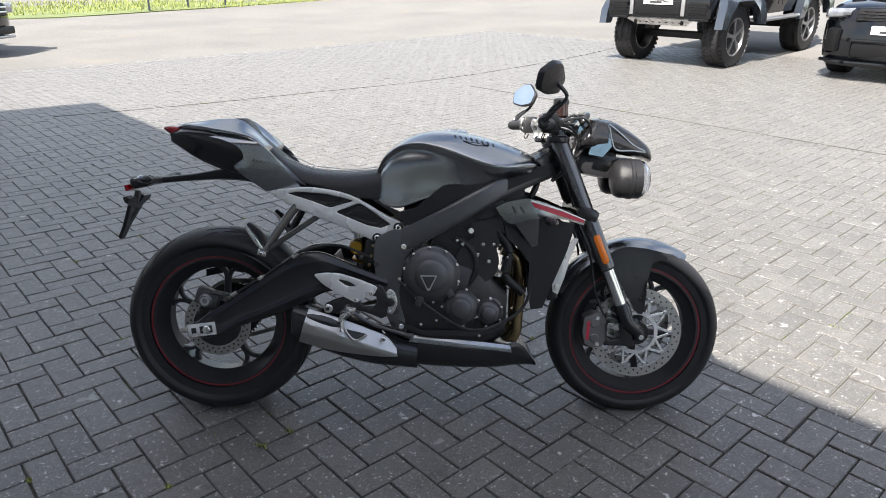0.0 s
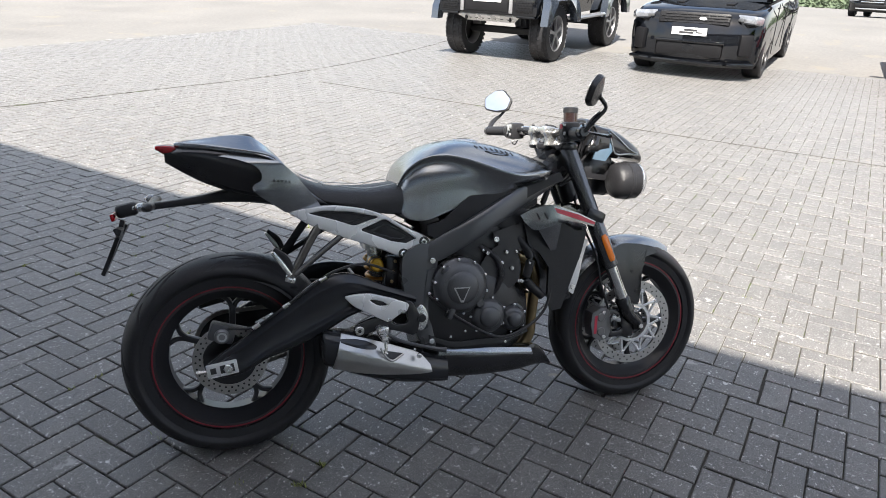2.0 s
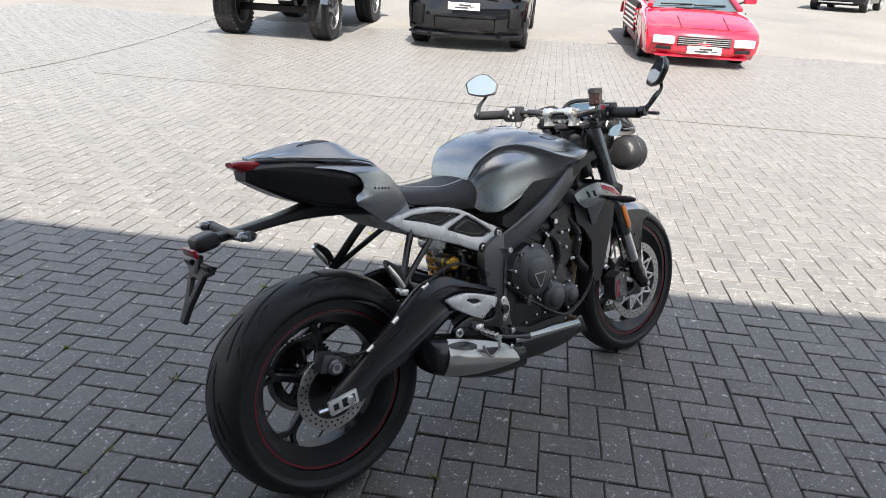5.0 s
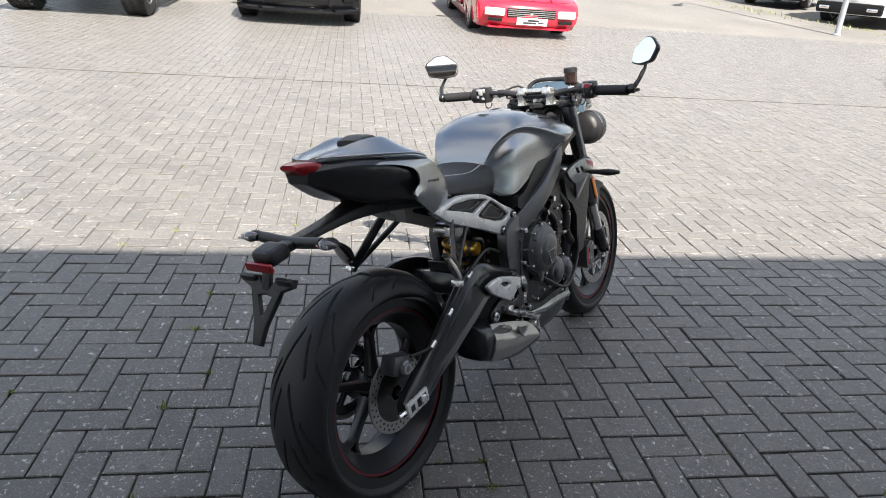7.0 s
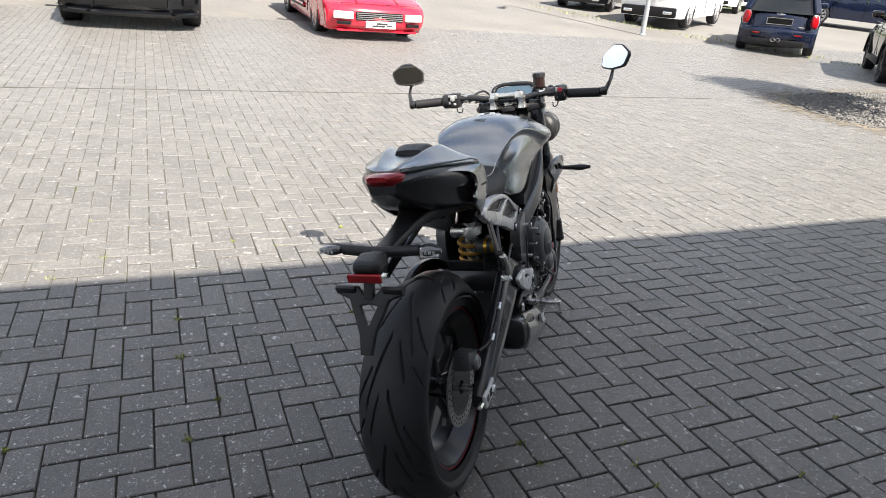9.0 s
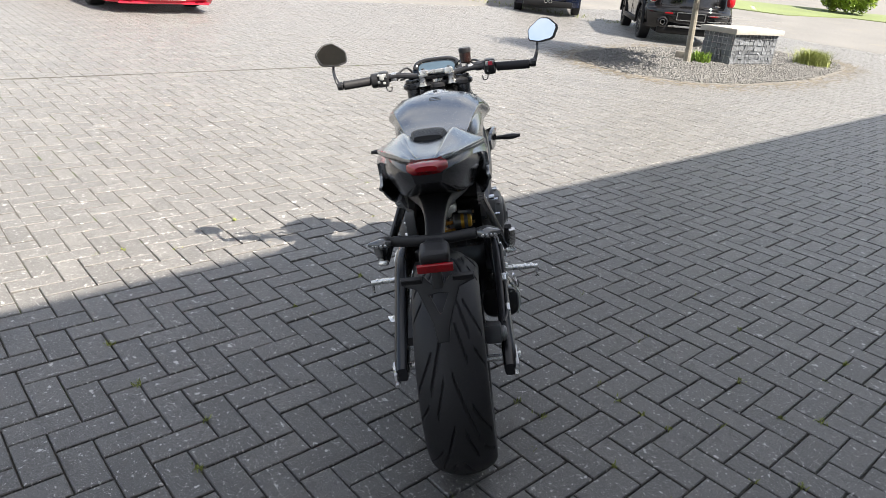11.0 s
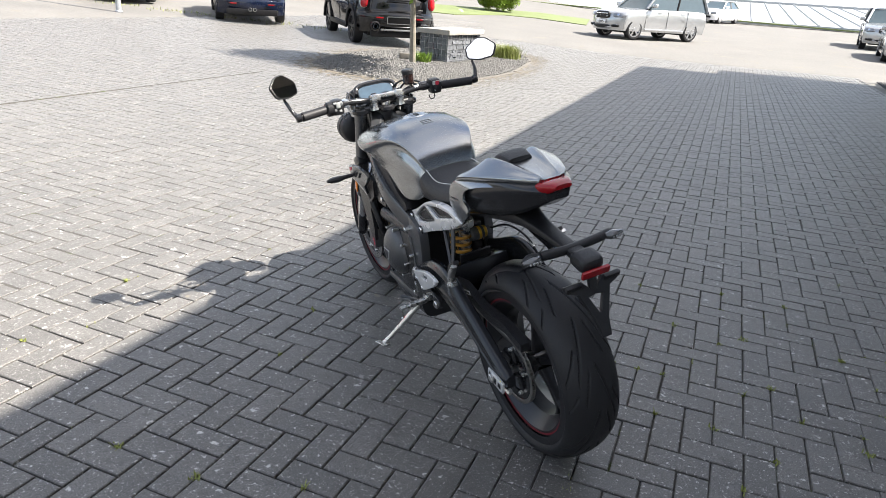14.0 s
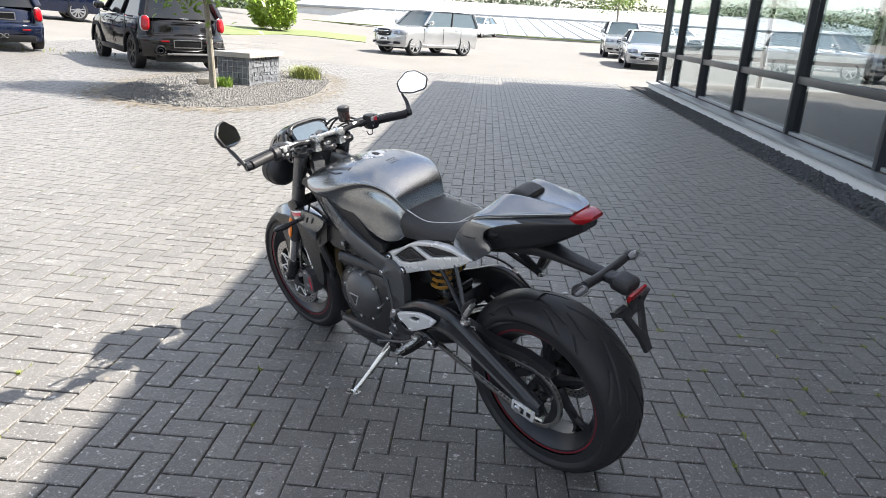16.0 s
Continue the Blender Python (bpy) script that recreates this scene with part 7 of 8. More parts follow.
# red wedge-shaped sports car
fe = car("red_sports_car", "low red wedge-shaped sports car with side strakes", G_, (12.02, -.68), 180.5, dict(
    paint="car_red", stalk=True, wb=2.55, r=.315, tw=.24, rim=.225, rim_mat="alloy", half=.90, low=.16, nose=.20, tail=.15, crown=.05, tuck=.16, doors=2, glass="car_glass_lite",
    upper=[(.90, .17), (1.02, .26), (1.03, .46), (.93, .60), (.40, .72), (-.30, .82), (-2.2, .90), (-3.2, .88), (-3.42, .80), (-3.42, .30)], cabin=(-.25, -2.7, -1.05, -1.95, .82, 1.12, .74, .56)),
    [("grille", "trim", (.04, .82, .14), (1.005, 0, .42), (0, 0, 0), .015), ("headlamp", "headlamp_clear", (.06, .34, .125), (.968, -.61, .42), (0, 0, -11), .03), ("headlamp", "headlamp_clear", (.06, .34, .125), (.968, .61, .42), (0, 0, 11), .03),
     ("lower_slot", "trim", (.03, .24, .05), (.985, -.60, .30), (0, 0, -8), .01), ("lower_slot", "trim", (.03, .24, .05), (.985, .60, .30), (0, 0, 8), .01),
     ("bonnet_seam", "trim", (.56, .008, .008), (.60, -.36, .672), (0, 12.8, 0), .001), ("bonnet_seam", "trim", (.56, .008, .008), (.60, .36, .672), (0, 12.8, 0), .001),
     ("bonnet_vent", "trim", (.06, .66, .015), (-.16, 0, .812), (0, 6, 0), .005), ("wiper", "trim", (.04, .55, .02), (-.30, .25, .86), (0, -20, 12), .006), ("wiper", "trim", (.04, .55, .02), (-.30, -.3, .86), (0, -20, 12), .006),
     ("front_lip", "car_red", (.16, 1.40, .04), (.86, 0, .18), (0, 0, 0), .015), ("bonnet_edge", "trim", (.008, 1.30, .008), (.90, 0, .603), (0, 0, 0), .001), ("emblem", "chrome", (.006, .05, .06), (1.028, 0, .42), (0, 0, 0), .002)],
    [(1.028, 0.02, .295, 1)])
for k in range(4):
    part("grille_bar", box((.02, .80, .012), (1.018, 0, .375 + .03 * k), bevel=.003), M["alloy"], fe)
for s in (-1, 1):
    for k in range(5):
        part("side_strake", sweep([(-.75, s * (.905 + .0), .36 + .085 * k), (-1.4, s * .93, .36 + .085 * k), (-2.15, s * .955, .36 + .085 * k)], .016, .024, n=8), M["car_red"], fe)
    part("rear_flank", panel([(-.80, .30), (-.80, .80), (-2.0, .85), (-2.28, .62), (-2.20, .30)], lambda x, z: s * (.895 + .065 * max(0, (-x - .8) / 1.4)), .06, 2), M["trim"], fe)
    part("rear_wing", panel(arc(-2.55, .315, .50, 20, 160, 12) + arc(-2.55, .315, .375, 160, 20, 12), yo(s * .975), .10, 0), M["car_red"], fe)
# small hatchbacks seen from behind
MINI = dict(wb=2.50, r=.315, tw=.21, rim=.235, rim_mat="alloy_dark", half=.865, low=.22, nose=.22, tail=.30, crown=.05, tuck=.12, doors=2,
            upper=[(.72, .25), (.75, .50), (.68, .74), (.35, .86), (-.45, .95), (-2.95, .99), (-3.10, .93), (-3.17, .68), (-3.20, .615), (-3.28, .58), (-3.29, .40), (-3.20, .22)], cabin=(-.42, -3.06, -.95, -2.80, .97, 1.38, .74, .60))


def rear_end(c, x, half, zl, zb):
    """Rounded tail lamps in bright rings, tailgate with badge and handle, bumper and valance."""
    for s in (-1, 1):
        oval("lamp_ring", "alloy", c, (x + .095, s * (half - .135), zl), .092, .154, .030, 180 - s * 28, -8, "chrome ring round the tail lamp")
        oval("tail_lamp", "red_lens", c, (x + .070, s * (half - .138), zl), .080, .142, .040, 180 - s * 28, -8, "red tail lamp")
        part("fog_lamp", box((.03, .16, .032), (x - .095, s * .45, zb - .10), (0, 0, -s * 6), bevel=.012), M["red_lens"], c)
        part("bumper_slot", box((.03, .22, .050), (x - .088, s * .46, zb - .10), (0, 0, -s * 6), bevel=.016), M["trim"], c)
        part("tailgate_gap", box((.010, .008, .36), (x + .035, s * (half - .26), zl - .04), (0, -12, 0)), M["trim"], c)
    part("valance", box((.10, half * 1.42, .15), (x - .060, 0, .29), bevel=.04), M["trim"], c)
    part("tailgate_gap", box((.014, half * 1.35, .010), (x - .010, 0, zb + .045)), M["trim"], c)
    part("gate_handle", box((.035, .52, .026), (x + .006, 0, zl + .035), (0, -12, 0), bevel=.010), M["trim"], c)
    oval("badge", "chrome", c, (x + .030, 0, zl + .105), .030, .026, .012, 180, 12, "round bright badge", 1.0)
    for s in (-1, 1):
        part("badge_wing", box((.010, .075, .016), (x + .030, s * .06, zl + .108), (s * 4, 12, 0), bevel=.004), M["chrome"], c)


mc = car("navy_hatchback", "dark navy small hatchback parked with its tail to the yard", G_, (13.97, -12.92), -48, dict(MINI, paint="car_navy"), [("roof_spoiler", "car_navy", (.22, 1.1, .04), (-2.88, 0, 1.40), (0, -6, 0), .015), ("model_bar", "chrome", (.012, .13, .028), (-3.175, -.48, .66), (0, -8, 0), .004)],
         [(-3.185, 0, .755, -1, -10, False, .50, "trim")])
rear_end(mc, -3.19, .865, .80, .58)
plate_frame(mc, -3.192, .755, .54, .14, -10)
for y in (-.055, .055):
    part("exhaust_tip", lathe([(.045, -3.22), (.045, -3.33), (.036, -3.33), (.036, -3.22)], "x", (0, y, .355), 24), M["chrome"], mc, "bright round exhaust tip")
for k in range(4):
    part("bumper_gill", box((.02, .14, .010), (-3.235, -.66, .40 + .03 * k), (0, 0, 22), bevel=.003), M["trim"], mc)
cm = car("dark_crossover", "dark grey small crossover parked with its tail to the yard", G_, (9.78, -12.42), -47.3, dict(MINI, paint="car_anthra", wb=2.60, r=.345, rim=.265, rim_mat="alloy_dark", half=.90, low=.30, doors=4, spokes=7,
         upper=[(.72, .30), (.76, .58), (.68, .86), (.35, .98), (-.45, 1.06), (-2.98, 1.11), (-3.22, 1.05), (-3.29, .80), (-3.32, .735), (-3.41, .70), (-3.42, .50), (-3.32, .30)], cabin=(-.42, -3.16, -.98, -2.95, 1.08, 1.52, .78, .62), roof="car_anthra"),
         [("skid_bar", "alloy", (.05, .86, .040), (-3.43, 0, .37), (0, 0, 0), .018), ("belt_strip", "chrome", (2.6, .012, .022), (-1.7, .905, 1.045), (0, 0, 0), .004), ("belt_strip", "chrome", (2.6, .012, .022), (-1.7, -.905, 1.045), (0, 0, 0), .004), ("model_bar", "chrome", (.012, .10, .03), (-3.30, -.50, .80), (0, -8, 0), .004)],
         [(-3.418, 0, .57, -1, -4, False, .52, "trim")])
rear_end(cm, -3.315, .90, .945, .715)
plate_frame(cm, -3.428, .57, .56, .145, -4)
for s in (-1, 1):
    pod = part("exhaust_pod", lathe([(.060, -3.26), (.105, -3.34), (.105, -3.44), (.082, -3.46), (.070, -3.44), (.060, -3.30)], "x", (0, s * .55, .44), 28), M["car_anthra"], cm, "dark round pod at the bumper corner", angle=40)
    part("exhaust_tip", lathe([(.050, -3.34), (.050, -3.45), (.041, -3.45), (.041, -3.34)], "x", (0, s * .55, .44), 24), M["chrome"], pod)
    for x in (0, -2.6):
        part("arch_trim", panel(arc(x, .345, .475, 0, 180, 16) + arc(x, .345, .398, 180, 0, 16), yo(s * .918), .05, 0), M["trim"], cm, "black wheel arch trim")
    part("sill_trim", box((1.75, .05, .10), (-1.3, s * .895, .34), bevel=.02), M["trim"], cm)
SUV = dict(wb=2.755, r=.355, tw=.24, rim=.27, rim_mat="alloy", half=.92, low=.28, nose=.24, tail=.15, crown=.04,
           upper=[(.78, .30), (.84, .50), (.82, .74), (.74, .92), (.30, 1.02), (-.55, 1.10), (-3.4, 1.14), (-3.62, 1.05), (-3.68, .62), (-3.60, .28)], cabin=(-.52, -3.55, -1.10, -3.38, 1.10, 1.62, .82, .66))
def nose_bits(x, half, zg, zl):
    return [("grille", "trim", (.05, .82, .22), (x, 0, zg), (0, -8, 0), .03), ("grille_bar", "chrome", (.03, .80, .03), (x + .03, 0, zg + .04), (0, 0, 0), .01), ("grille_bar", "chrome", (.03, .80, .03), (x + .03, 0, zg - .04), (0, 0, 0), .01),
            ("headlamp", "lamp_lens", (.16, .36, .17), (x - .10, -half + .24, zl), (0, 0, -26), .04), ("headlamp", "lamp_lens", (.16, .36, .17), (x - .10, half - .24, zl), (0, 0, 26), .04),
            ("lower_intake", "trim", (.05, 1.15, .13), (x + .01, 0, .42), (0, 0, 0), .03), ("skid_plate", "alloy", (.06, 1.1, .05), (x + .01, 0, .31), (0, 0, 0), .02)]


def soft_nose(c, x, half, zg, zl, gy, gh, bend):
    """Grille, slanted headlamps and intakes set into a rounded nose."""
    oval("grille", "trim", c, (x, 0, zg), gy, gh, .045, 0, -8, "dark grille with bright bars", .45)
    for k in (-1, 1):
        part("grille_bar", box((.016, gy * 1.8, .026), (x + .040, 0, zg + k * gh * .38), (0, -8, 0), bevel=.006), M["chrome"], c)
        h = oval("headlamp", "lamp_lens", c, (x - .055 - bend * .40, k * (half - .235), zl), .215, .080, .060, k * 30, -22, "clear slanted headlamp", .6)
        part("lamp_bulb", disc_solid(.045, .02, .066, "x", (0, 0, 0), .004, 16), M["chrome"], h)
        oval("corner_intake", "trim", c, (x - .02 - bend * .25, k * (half - .28), .43), .14, .045, .05, k * 24, 0, "", .5)
        part("skid_wing", sweep([(x + .035, k * .16, .365), (x + .020, k * .40, .375), (x - .05 - bend * .3, k * .70, .47)], .014, .022, n=8, smooth=10), M["alloy"], c)
    oval("lower_intake", "trim", c, (x + .005, 0, .40), .40, .055, .05, 0, 0, "", .5)


gk = car("silver_suv", "silver angular SUV parked across the yard", G_, (4.75, -23.1), 49, dict(SUV, paint="car_silver", glass="car_glass_lite", nose=.30, spokes=5), (), [(.875, 0, .56, 1)])
soft_nose(gk, .82, .92, .79, .80, .36, .125, .30)
part("star_badge", lathe([(.085, .862), (.085, .872), (.070, .872), (.070, .862)], "x", (0, 0, .78), 28), M["chrome"], gk)
for s in (-1, 1):
    part("roof_rail", sweep([(-1.25, s * .62, 1.68), (-1.5, s * .62, 1.72), (-3.1, s * .62, 1.72), (-3.3, s * .62, 1.68)], .018, n=8), M["alloy"], gk)
    part("sill_trim", box((1.9, .06, .06), (-1.38, s * .93, .36), bevel=.02), M["alloy"], gk)
SED = dict(wb=2.85, r=.33, tw=.24, rim=.245, rim_mat="alloy", half=.92, low=.22, nose=.46, tail=.30, crown=.06,
           upper=[(.78, .24), (.87, .44), (.84, .60), (.64, .73), (.16, .87), (-.6, .97), (-3.0, .98), (-3.7, .96), (-3.95, .84), (-3.98, .5), (-3.90, .22)], cabin=(-.5, -3.35, -1.35, -2.75, .95, 1.36, .80, .60))
cp = car("silver_coupe", "silver four-door coupe parked by the showroom corner", G_, (-4.95, -23.6), 84, dict(SED, paint="car_silver", glass="car_glass_lite"), (), [(.885, 0, .44, 1)])
soft_nose(cp, .835, .92, .585, .665, .40, .085, .46)
se = car("silver_estate", "pale silver SUV parked behind the coupe", G_, (-5.2, -30.5), 84, dict(SUV, paint="car_silver", glass="car_glass_lite"), (), [(.875, 0, .56, 1)])
soft_nose(se, .82, .92, .79, .80, .36, .10, .24)
car("white_saloon", "small white saloon far across the yard", G_, (2.6, -47.0), 70, dict(SED, paint="car_white", glass="car_glass_lite"), nose_bits(.84, .92, .60, .66))
wc = car("white_coupe_suv", "white coupe-style SUV seen from behind", G_, (17.85, -13.10), -57, dict(SUV, paint="car_white", wb=2.87, r=.37, upper=[(.78, .30), (.84, .50), (.82, .74), (.74, .92), (.30, 1.02), (-.55, 1.10), (-3.3, 1.16), (-3.78, 1.08), (-3.82, .72), (-3.74, .28)], cabin=(-.52, -3.62, -1.15, -2.9, 1.12, 1.55, .82, .64)),
         [("rear_diffuser", "trim", (.12, 1.55, .26), (-3.80, 0, .43), (0, 0, 0), .05), ("tail_lamp", "red_lens", (.08, .42, .11), (-3.78, -.58, .93), (0, 0, 10), .03), ("tail_lamp", "red_lens", (.08, .42, .11), (-3.78, .58, .93), (0, 0, -10), .03),
          ("exhaust_trim", "chrome", (.05, .26, .09), (-3.87, -.56, .42), (0, 0, 0), .03), ("exhaust_trim", "chrome", (.05, .26, .09), (-3.87, .56, .42), (0, 0, 0), .03)], [(-3.835, 0, .80, -1, 0, False, .52, "trim")])
car("black_saloon", "black saloon seen from behind, parked in the row", G_, (21.6, -12.5), -47, dict(SED, paint="car_black"), [("rear_trim", "chrome", (.03, 1.3, .03), (-3.97, 0, .38), (0, 0, 0), .01), ("exhaust_trim", "chrome", (.05, .22, .07), (-3.98, -.55, .33), (0, 0, 0), .02), ("exhaust_trim", "chrome", (.05, .22, .07), (-3.98, .55, .33), (0, 0, 0), .02)])
car("white_suv", "white SUV parked nose out in the back row", G_, (22.6, -18.6), 128, dict(SUV, paint="car_white"), nose_bits(.83, .92, .78, .80))
car("navy_saloon", "dark navy estate standing side-on behind the hatchbacks", G_, (19.4, -20.6), 42, dict(SUV, paint="car_navy", spokes=10), nose_bits(.83, .92, .78, .80))
car("silver_crossover", "pale silver crossover parked nose out behind the hatchbacks", G_, (15.3, -24.2), 112, dict(SUV, paint="car_white"), nose_bits(.83, .92, .78, .80))
car("black_estate", "black estate car standing at the edge of the yard", G_, (2.15, 15.35), -42, dict(SUV, paint="car_black"), nose_bits(.83, .92, .78, .80))
car("dark_saloon", "dark saloon at the far side of the yard", G_, (33.0, .9), 170, dict(SED, paint="car_black"), nose_bits(.84, .92, .60, .66))
car("dark_hatchback", "dark hatchback at the far side of the yard", G_, (27.0, -8.3), 150, dict(SUV, paint="car_black"), nose_bits(.83, .92, .78, .80))
# ---- lamp post, lawns, hedge, far hall, woods ----
lamp = thing("lamp_post", pose(14.05, -8.5, gz(14.05, -8.5)), "plain galvanised lamp post at the edge of the parking row", "lamp post")
part("pole", sweep([(0, 0, -.05), (0, 0, 3), (0, 0, 6.2)], [.062, .055, .04], n=18), M["galv"], lamp)
part("collar", lathe([(.062, 0), (.085, 0), (.085, .02), (.066, .05), (.062, .05)], "z", n=24), M["galv"], lamp)
part("arm", sweep([(0, 0, 6.1), (-.3, .2, 6.35), (-.8, .5, 6.4)], .03, n=10, smooth=10), M["galv"], lamp)
part("lantern", box((.55, .22, .10), (-.95, .6, 6.4), (0, 0, -32), bevel=.03), M["galv"], lamp)

lawn("lawn_1", [(-6, 24.5), (4.49, 23.4), (5.9, 23.2), (7.6, 23.6), (9.7, 24.3), (13.1, 24.9), (16, 25.0), (30, 27), (30, 60), (-6, 60)])
lawn("lawn_2", [(7.0, -28.4), (9.6, -29.3), (11.0, -28.7), (12.0, -24.6), (14.6, -23.0), (26, -21), (26, -25.5), (15.6, -28.2), (14.0, -31), (11, -34.8), (7.9, -33.8)])
lawn("lawn_3", [(-12, -49.6), (14, -50.4), (30, -44), (30, -47), (14, -52), (-12, -51.2)])
random.seed(21)
solid("lawn_blades", blades(9000, lambda: (lambda x, y: (x, y, gz(x, y) + .03))(rnd(4, 22), rnd(24.2, 31)), .05, .12, w=.012, lean=.5), M["blade"], "blades of the mown lawn", "grass", kind="stuff")
for x, y in ((8.95, 24.2), (10.5, 24.75), (12.2, 25.4)):
    ps = thing("fence_post", pose(x, y, gz(x, y)), "slim blue-grey metal post standing in the grass", "post", "fence posts")
    part("tube", sweep([(0, 0, 0), (0, 0, 1.25)], .035, n=14), M["car_steel"], ps)
    part("post_cap", disc_solid(.04, 1.24, 1.27, "z", bev=.006, n=16), M["trim"], ps)

# clipped bush
random.seed(5)
bush = thing("bush", pose(12.0, -30.6, gz(12, -30.6)), "round clipped bush with bright yellow-green leaves on the lawn", "bush")
part("stems", sweep([(0, 0, 0), (.1, 0, .5), (.3, .1, 1.2)], [.06, .04, .02], n=8), M["bark"], bush)
def bush_spot():
    a, b = rnd(0, 6.28), math.asin(rnd(-.9, 1))
    k = rnd(.78, 1.04) * (1 + .08 * math.sin(a * 5 + b * 3))
    return 1.15 * k * math.cos(a) * math.cos(b), 1.15 * k * math.sin(a) * math.cos(b), 1.02 + 1.0 * k * math.sin(b)
part("leaves", leaf_cloud(6000, bush_spot, .16), M["leaf_bush"], bush)
part("inner_leaves", leaf_cloud(1500, lambda: tuple(Vector(bush_spot()) * .8 + Vector((0, 0, .2))), .25), M["leaf_bush"], bush)

# low industrial hall with a ribbed pale roof
hall = thing("industrial_hall", pose(0, 0, .0), "low industrial hall with a pale ribbed metal roof", "building")
X0, X1, YA, YB, ZA, ZB = -60, 16.9, -52.6, -85.0, .80, 2.50
part("roof", skin([[(X0, YA, ZA), (X1, YA, ZA), (X1, YA, ZA - .2), (X0, YA, ZA - .2)], [(X0, YB, ZB), (X1, YB, ZB), (X1, YB, ZB - .2), (X0, YB, ZB - .2)], [(X0, YB - 14, ZA), (X1, YB - 14, ZA), (X1, YB - 14, ZA - .2), (X0, YB - 14, ZA - .2)]]), M["roof_sheet"], hall, "pale ribbed roof sheeting")
rib = part("roof_rib", skin([[(-.06, YA - .05, ZA), (.06, YA - .05, ZA), (.03, YA - .05, ZA + .09), (-.03, YA - .05, ZA + .09)], [(-.06, YB, ZB), (.06, YB, ZB), (.03, YB, ZB + .09), (-.03, YB, ZB + .09)]]), M["alu_grey"], hall)
rib.matrix_basis = pose(X0 + .5, 0, 0)
for k in range(1, 52):
    again(rib, pose(X0 + .5 + 1.48 * k, 0, 0))
part("ridge_cap", box((X1 - X0, .8, .2), ((X0 + X1) / 2, YB, ZB + .05)), M["alu_grey"], hall)
part("eaves_gutter", box((X1 - X0, .3, .25), ((X0 + X1) / 2, YA + .15, ZA - .1), bevel=.04), M["alu_grey"], hall)
part("hall_wall", box((X1 - X0 - .6, .3, 3), ((X0 + X1) / 2, YA - .4, -.85)), M["render"], hall)
back = thing("rear_hall", pose(0, 0, 0), "second pale-roofed hall behind the first", "building")
part("roof", skin([[(X0, -101, 2.9), (31, -101, 2.9), (31, -101, 2.6), (X0, -101, 2.6)], [(X0, -124, 5.2), (31, -124, 5.2), (31, -124, 4.9), (X0, -124, 4.9)]]), M["roof_sheet"], back, "pale sheet roof")
part("wall", box((31 - X0 - .5, .3, 5), ((31 + X0) / 2, -101.5, .3)), M["render"], back)
part("eaves_gutter", box((31 - X0, .3, .3), ((31 + X0) / 2, -100.9, 2.8), bevel=.05), M["alu_grey"], back)
tree(-8.6, -52.0, 5.2, 1.6, 2.9, 2600, .17, "small street tree beyond the yard", (.1, 0), .08, 9)
tree(17.5, -47.0, 6.5, 2.2, 3.0, 2600, .22, "small tree beyond the yard", (.2, 0), .09, 10)

# woods and hills all round, far off
random.seed(33)
def clump(bm, c, r, n):
    for _ in range(n):
        a, b, k = rnd(0, 6.28), math.asin(rnd(-.35, 1)), rnd(.75, 1.05)
        p = Vector((c[0] + r * k * math.cos(a) * math.cos(b), c[1] + r * k * math.sin(a) * math.cos(b), c[2] + r * k * math.sin(b)))
        m = Euler((rnd(-1, 1), rnd(-1, 1), rnd(0, 6.28))).to_matrix()
        s = r * rnd(.045, .10)
        bm.faces.new([bm.verts.new(p + m @ Vector(q) * s) for q in ((-.5, -.2, 0), (.1, -.5, .1), (.5, .1, 0), (0, .5, .12), (-.5, .3, 0))])
wood = bmesh.new()
for k in range(230):
    a = radians(-178 + 270 * k / 230 + rnd(-1, 1))
    d = rnd(125, 160)
    clump(wood, (d * math.cos(a), d * math.sin(a), 1 + rnd(-1, 1.2)), rnd(4.5, 7), 1000)
solid("far_woods", wood, M["leaf_far"], "dark green wooded rise on the horizon", "woods", kind="stuff", angle=5)
hb = bmesh.new()
hring = []
for k in range(181):
    a = radians(-182 + 276 * k / 180)
    hh = 6.5 + 2.2 * math.sin(k * .11) + 1.1 * math.sin(k * .37 + 1) + rnd(-.25, .25)
    hring.append([(r_ * math.cos(a), r_ * math.sin(a), z_) for r_, z_ in ((164, -3), (168, hh * .62), (176, hh * .92), (190, hh), (230, -3))])
skin(hring, caps=False, closed=False, bm=hb)
solid("backdrop_hill", hb, M["leaf_far"], "low wooded hill along the horizon", "hill", kind="structure", angle=60)
# weeds and sand in the joints by the parking row
solid("weeds", blades(460, lambda: (lambda x, y: (x, y, gz(x, y)))(*(lambda u: (19 - 8.5 * u + random.gauss(0, .25), -8.2 - 3.9 * u + random.gauss(0, .25)))(random.random())), .02, .10, w=.007, lean=1.2), M["blade"], "weeds growing along the edge of the parking row", "weeds", kind="stuff")
wb2 = bmesh.new()
for _ in range(46):
    x, y = rnd(-.8, 3.5), rnd(.0, 4.2)
    i = round((x - .085) / .1) * .1 + .085
    blades(random.randint(3, 9), lambda: (i + random.gauss(0, .006), y + random.gauss(0, .02), gz(i, y) - .006), .006, .022, bm=wb2, w=.0018, lean=1.0)
for _ in range(64):                          # tufts at the corners of the stones
    x, y = (rnd(-.9, .95), rnd(.5, 2.3)) if random.random() < .75 else (rnd(.9, 3.2), rnd(1.8, 4.4))
    i, j = round((x - .085) / .1) * .1 + .085, round((y - .054) / .1) * .1 + .054
    tuft = rnd(.004, .010)
    blades(random.randint(8, 24), lambda: (i + random.gauss(0, tuft), j + random.gauss(0, tuft), gz(i, j) - .004), .006, .019, bm=wb2, w=.0030, lean=1.2)
solid("joint_moss", wb2, M["blade"], "tiny weeds and moss in the paving joints", "weeds", kind="stuff")

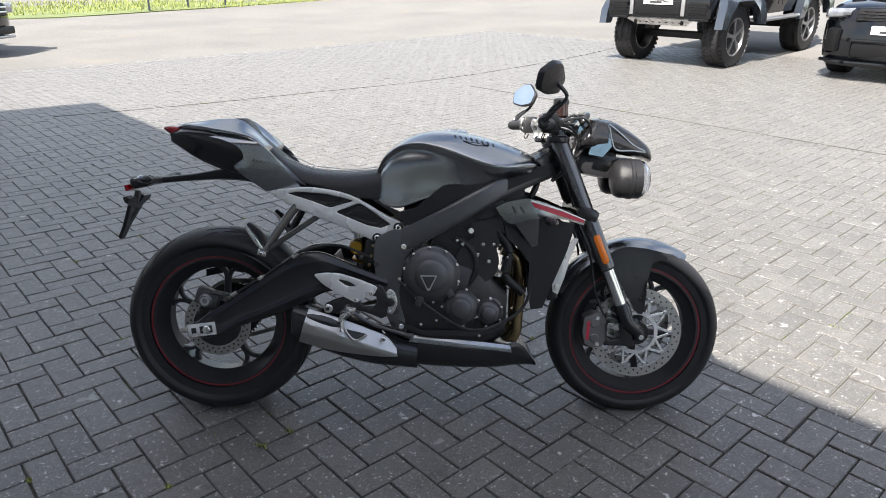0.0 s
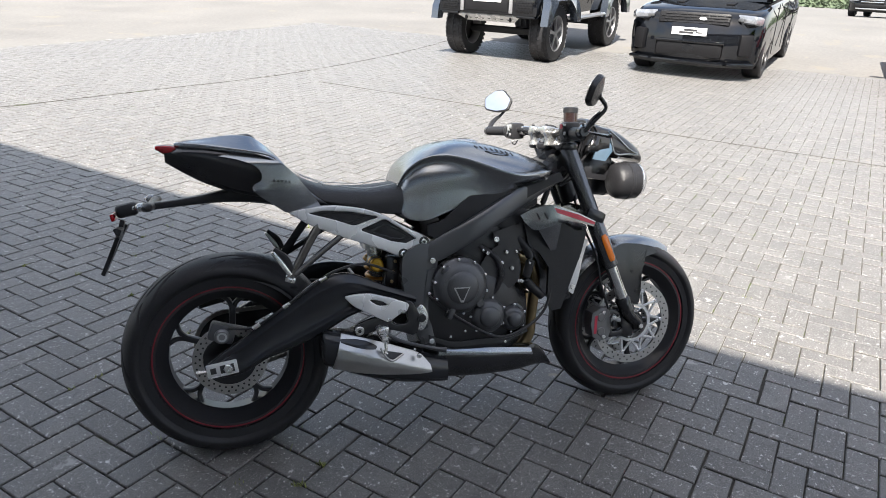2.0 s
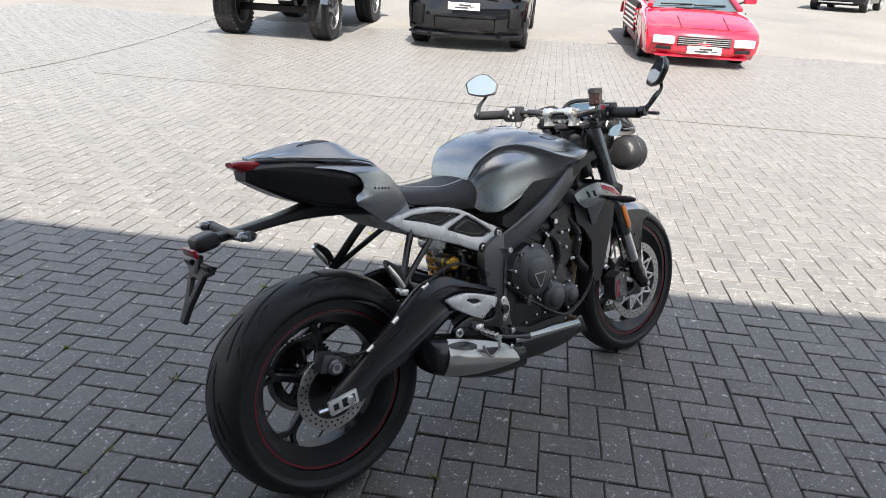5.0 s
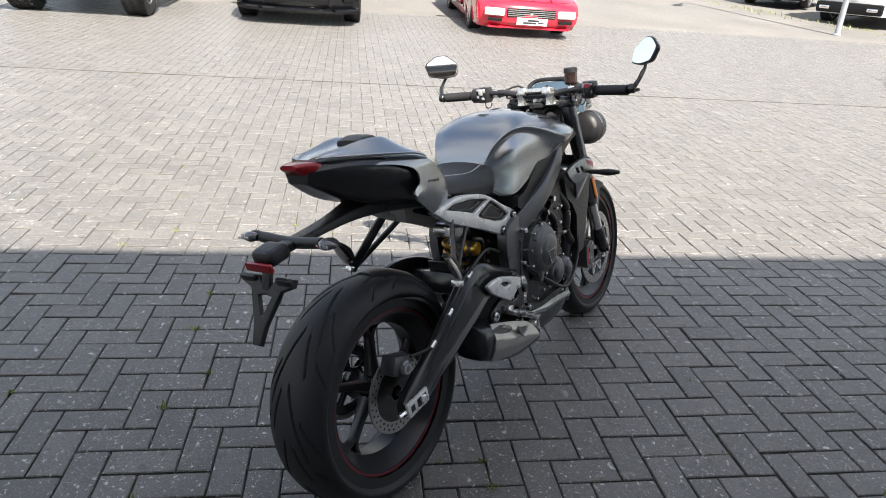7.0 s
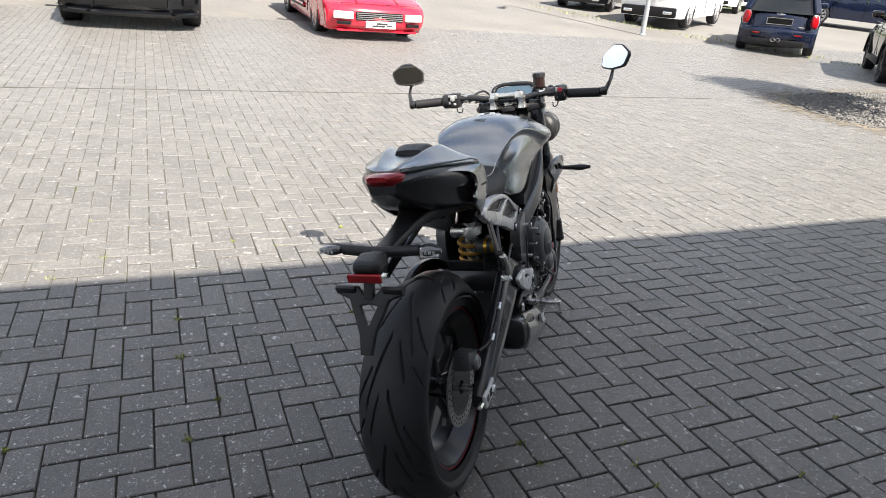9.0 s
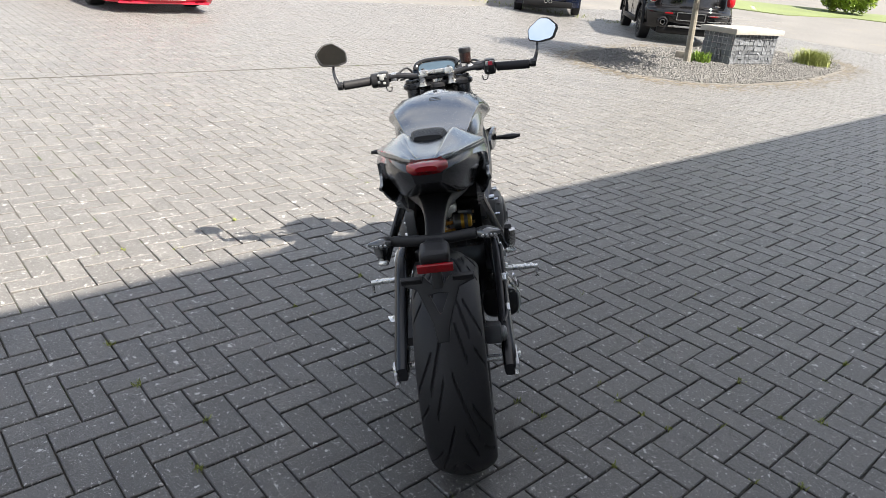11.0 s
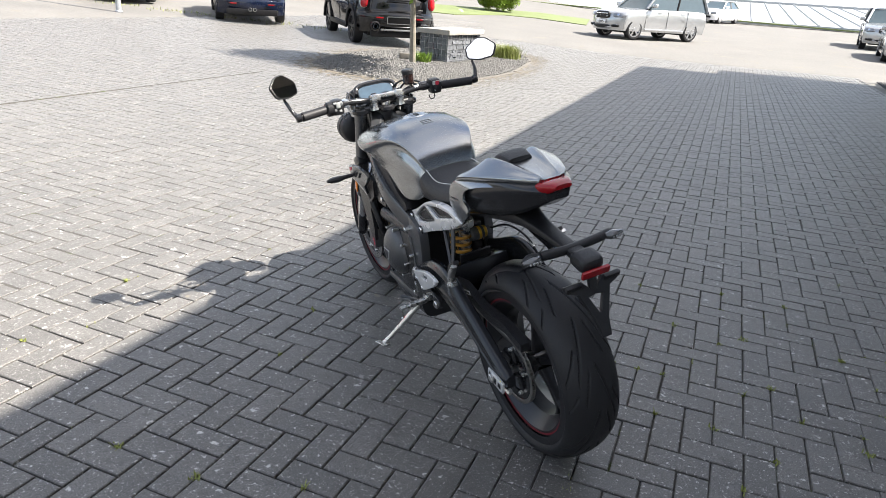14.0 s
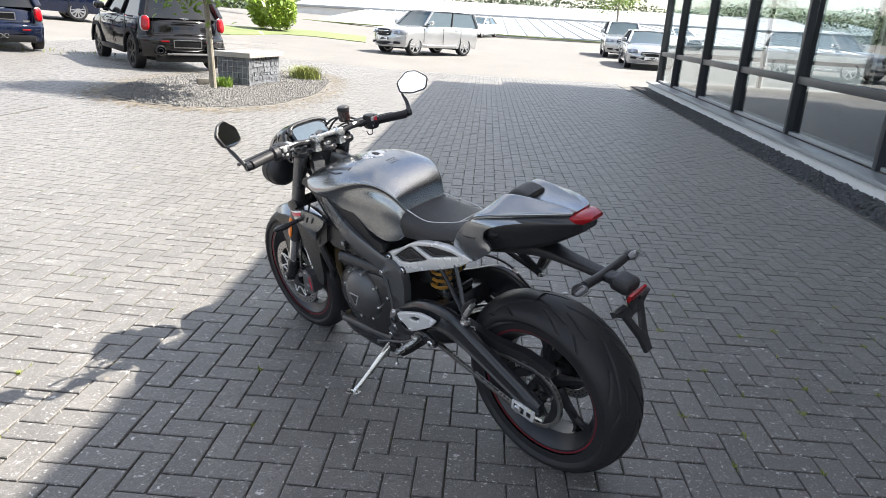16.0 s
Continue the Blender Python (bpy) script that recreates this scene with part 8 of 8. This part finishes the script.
# edging courses that cross the paving
for nm, pts in (("edging_course_1", [(6.86, 6.9), (6.86, 3.0), (6.86, 0.0), (6.86, -4.2)]), ("edging_course_2", [(2.0, 8.28), (4.5, 7.98), (6.9, 7.68), (9.5, 7.85), (13.0, 8.4)])):
    eb = bmesh.new()
    q = cr(pts, 60)
    for (x0, y0), (x1, y1) in zip(q, q[1:]):
        l, a = math.hypot(x1 - x0, y1 - y0), math.degrees(math.atan2(y1 - y0, x1 - x0))
        box((l - .004, .022, .02), ((x0 + x1) / 2, (y0 + y1) / 2, gz((x0 + x1) / 2, (y0 + y1) / 2) - .0065), (0, 0, a), bm=eb)
    solid(nm, eb, M["joint"], "narrow sandy joint course across the paving", "edging", kind="structure")
# ---- paving stones, 0.2 x 0.1 m in herringbone ----
def stone(lx, ly):
    """A stone with worn edges, its lower corner at the origin."""
    g, b, d = 0.0031, 0.0030, 0.018
    r0 = [(g, g, -d), (lx - g, g, -d), (lx - g, ly - g, -d), (g, ly - g, -d)]
    r1 = [(x, y, -0.0026) for x, y, _ in r0]
    r2 = [(g + b, g + b, 0), (lx - g - b, g + b, 0), (lx - g - b, ly - g - b, 0), (g + b, ly - g - b, 0)]
    return r0, r1, r2


def stone_mesh(name, lx, ly):
    bm = bmesh.new()
    r = stone(lx, ly)
    vs = [[bm.verts.new(p) for p in q] for q in r]
    for a, b in zip(vs, vs[1:]):
        for i in range(4):
            bm.faces.new((a[i], a[(i + 1) % 4], b[(i + 1) % 4], b[i]))
    bm.faces.new(vs[-1])
    me = bpy.data.meshes.new(name)
    bm.to_mesh(me)
    bm.free()
    me.materials.append(M["paver"])
    return me


def paved(x, y):
    """Where stones lie: not under the gravel strip nor in the planted island."""
    if x < PX0 or y < PY0 or y > PY1 or x > PX1:
        return False
    bx = (x + 2.43) * 0.9988 - y * 0.0492
    return bx > 0.47 and not in_poly(x, y, ISLAND)


lying, upright = stone_mesh("paving_stone_lying", 0.2, 0.1), stone_mesh("paving_stone_upright", 0.1, 0.2)
paving = thing("pavement", Matrix.Identity(4), "grey herringbone concrete paving stones speckled with pale lichen", "paving", kind="structure")
random.seed(11)
OX, OY = 0.085, 0.054
near, verts, faces = 0, [], []
for i in range(int((PX0 - OX) / 0.1) - 1, int((PX1 - OX) / 0.1)):
    for j in range(int((PY0 - OY) / 0.1) - 1, int((PY1 - OY) / 0.1)):
        e = (i - j) % 4
        if e not in (0, 3):
            continue
        x, y = OX + 0.1 * i, OY + 0.1 * j
        lx, ly = (0.2, 0.1) if e == 0 else (0.1, 0.2)
        if not paved(x + lx / 2, y + ly / 2):
            continue
        dz, tx, ty = max(-0.0012, random.gauss(0, 0.0009)), random.gauss(0, 0.004), random.gauss(0, 0.004)
        if near < 300 and 0.35 < x < 2.75 and 1.2 < y < 3.75:
            near += 1
            o = new("paving_stone", lying if e == 0 else upright)
            o.parent = paving
            o.matrix_basis = pose(x, y, gz(x, y) + dz, math.degrees(ty), math.degrees(-tx), random.gauss(0, 0.25))
            continue
        k = len(verts)
        jx, jy = random.gauss(0, 0.0013), random.gauss(0, 0.0013)
        for ring in stone(lx, ly):
            for a, b, c in ring:
                verts.append((x + a + jx, y + b + jy, gz(x + a, y + b) + c + dz + tx * (a - lx / 2) + ty * (b - ly / 2)))
        for a in (0, 4):
            for q in range(4):
                faces.append((k + a + q, k + a + (q + 1) % 4, k + a + 4 + (q + 1) % 4, k + a + 4 + q))
        faces.append((k + 8, k + 9, k + 10, k + 11))
me = bpy.data.meshes.new("paving_rest")
me.from_pydata(verts, [], faces)
me.materials.append(M["paver_far"])
rest = new("paving_stones", me)
rest.parent = paving
rest["kind"] = "stuff"
rest["label"] = "further grey herringbone paving stones"
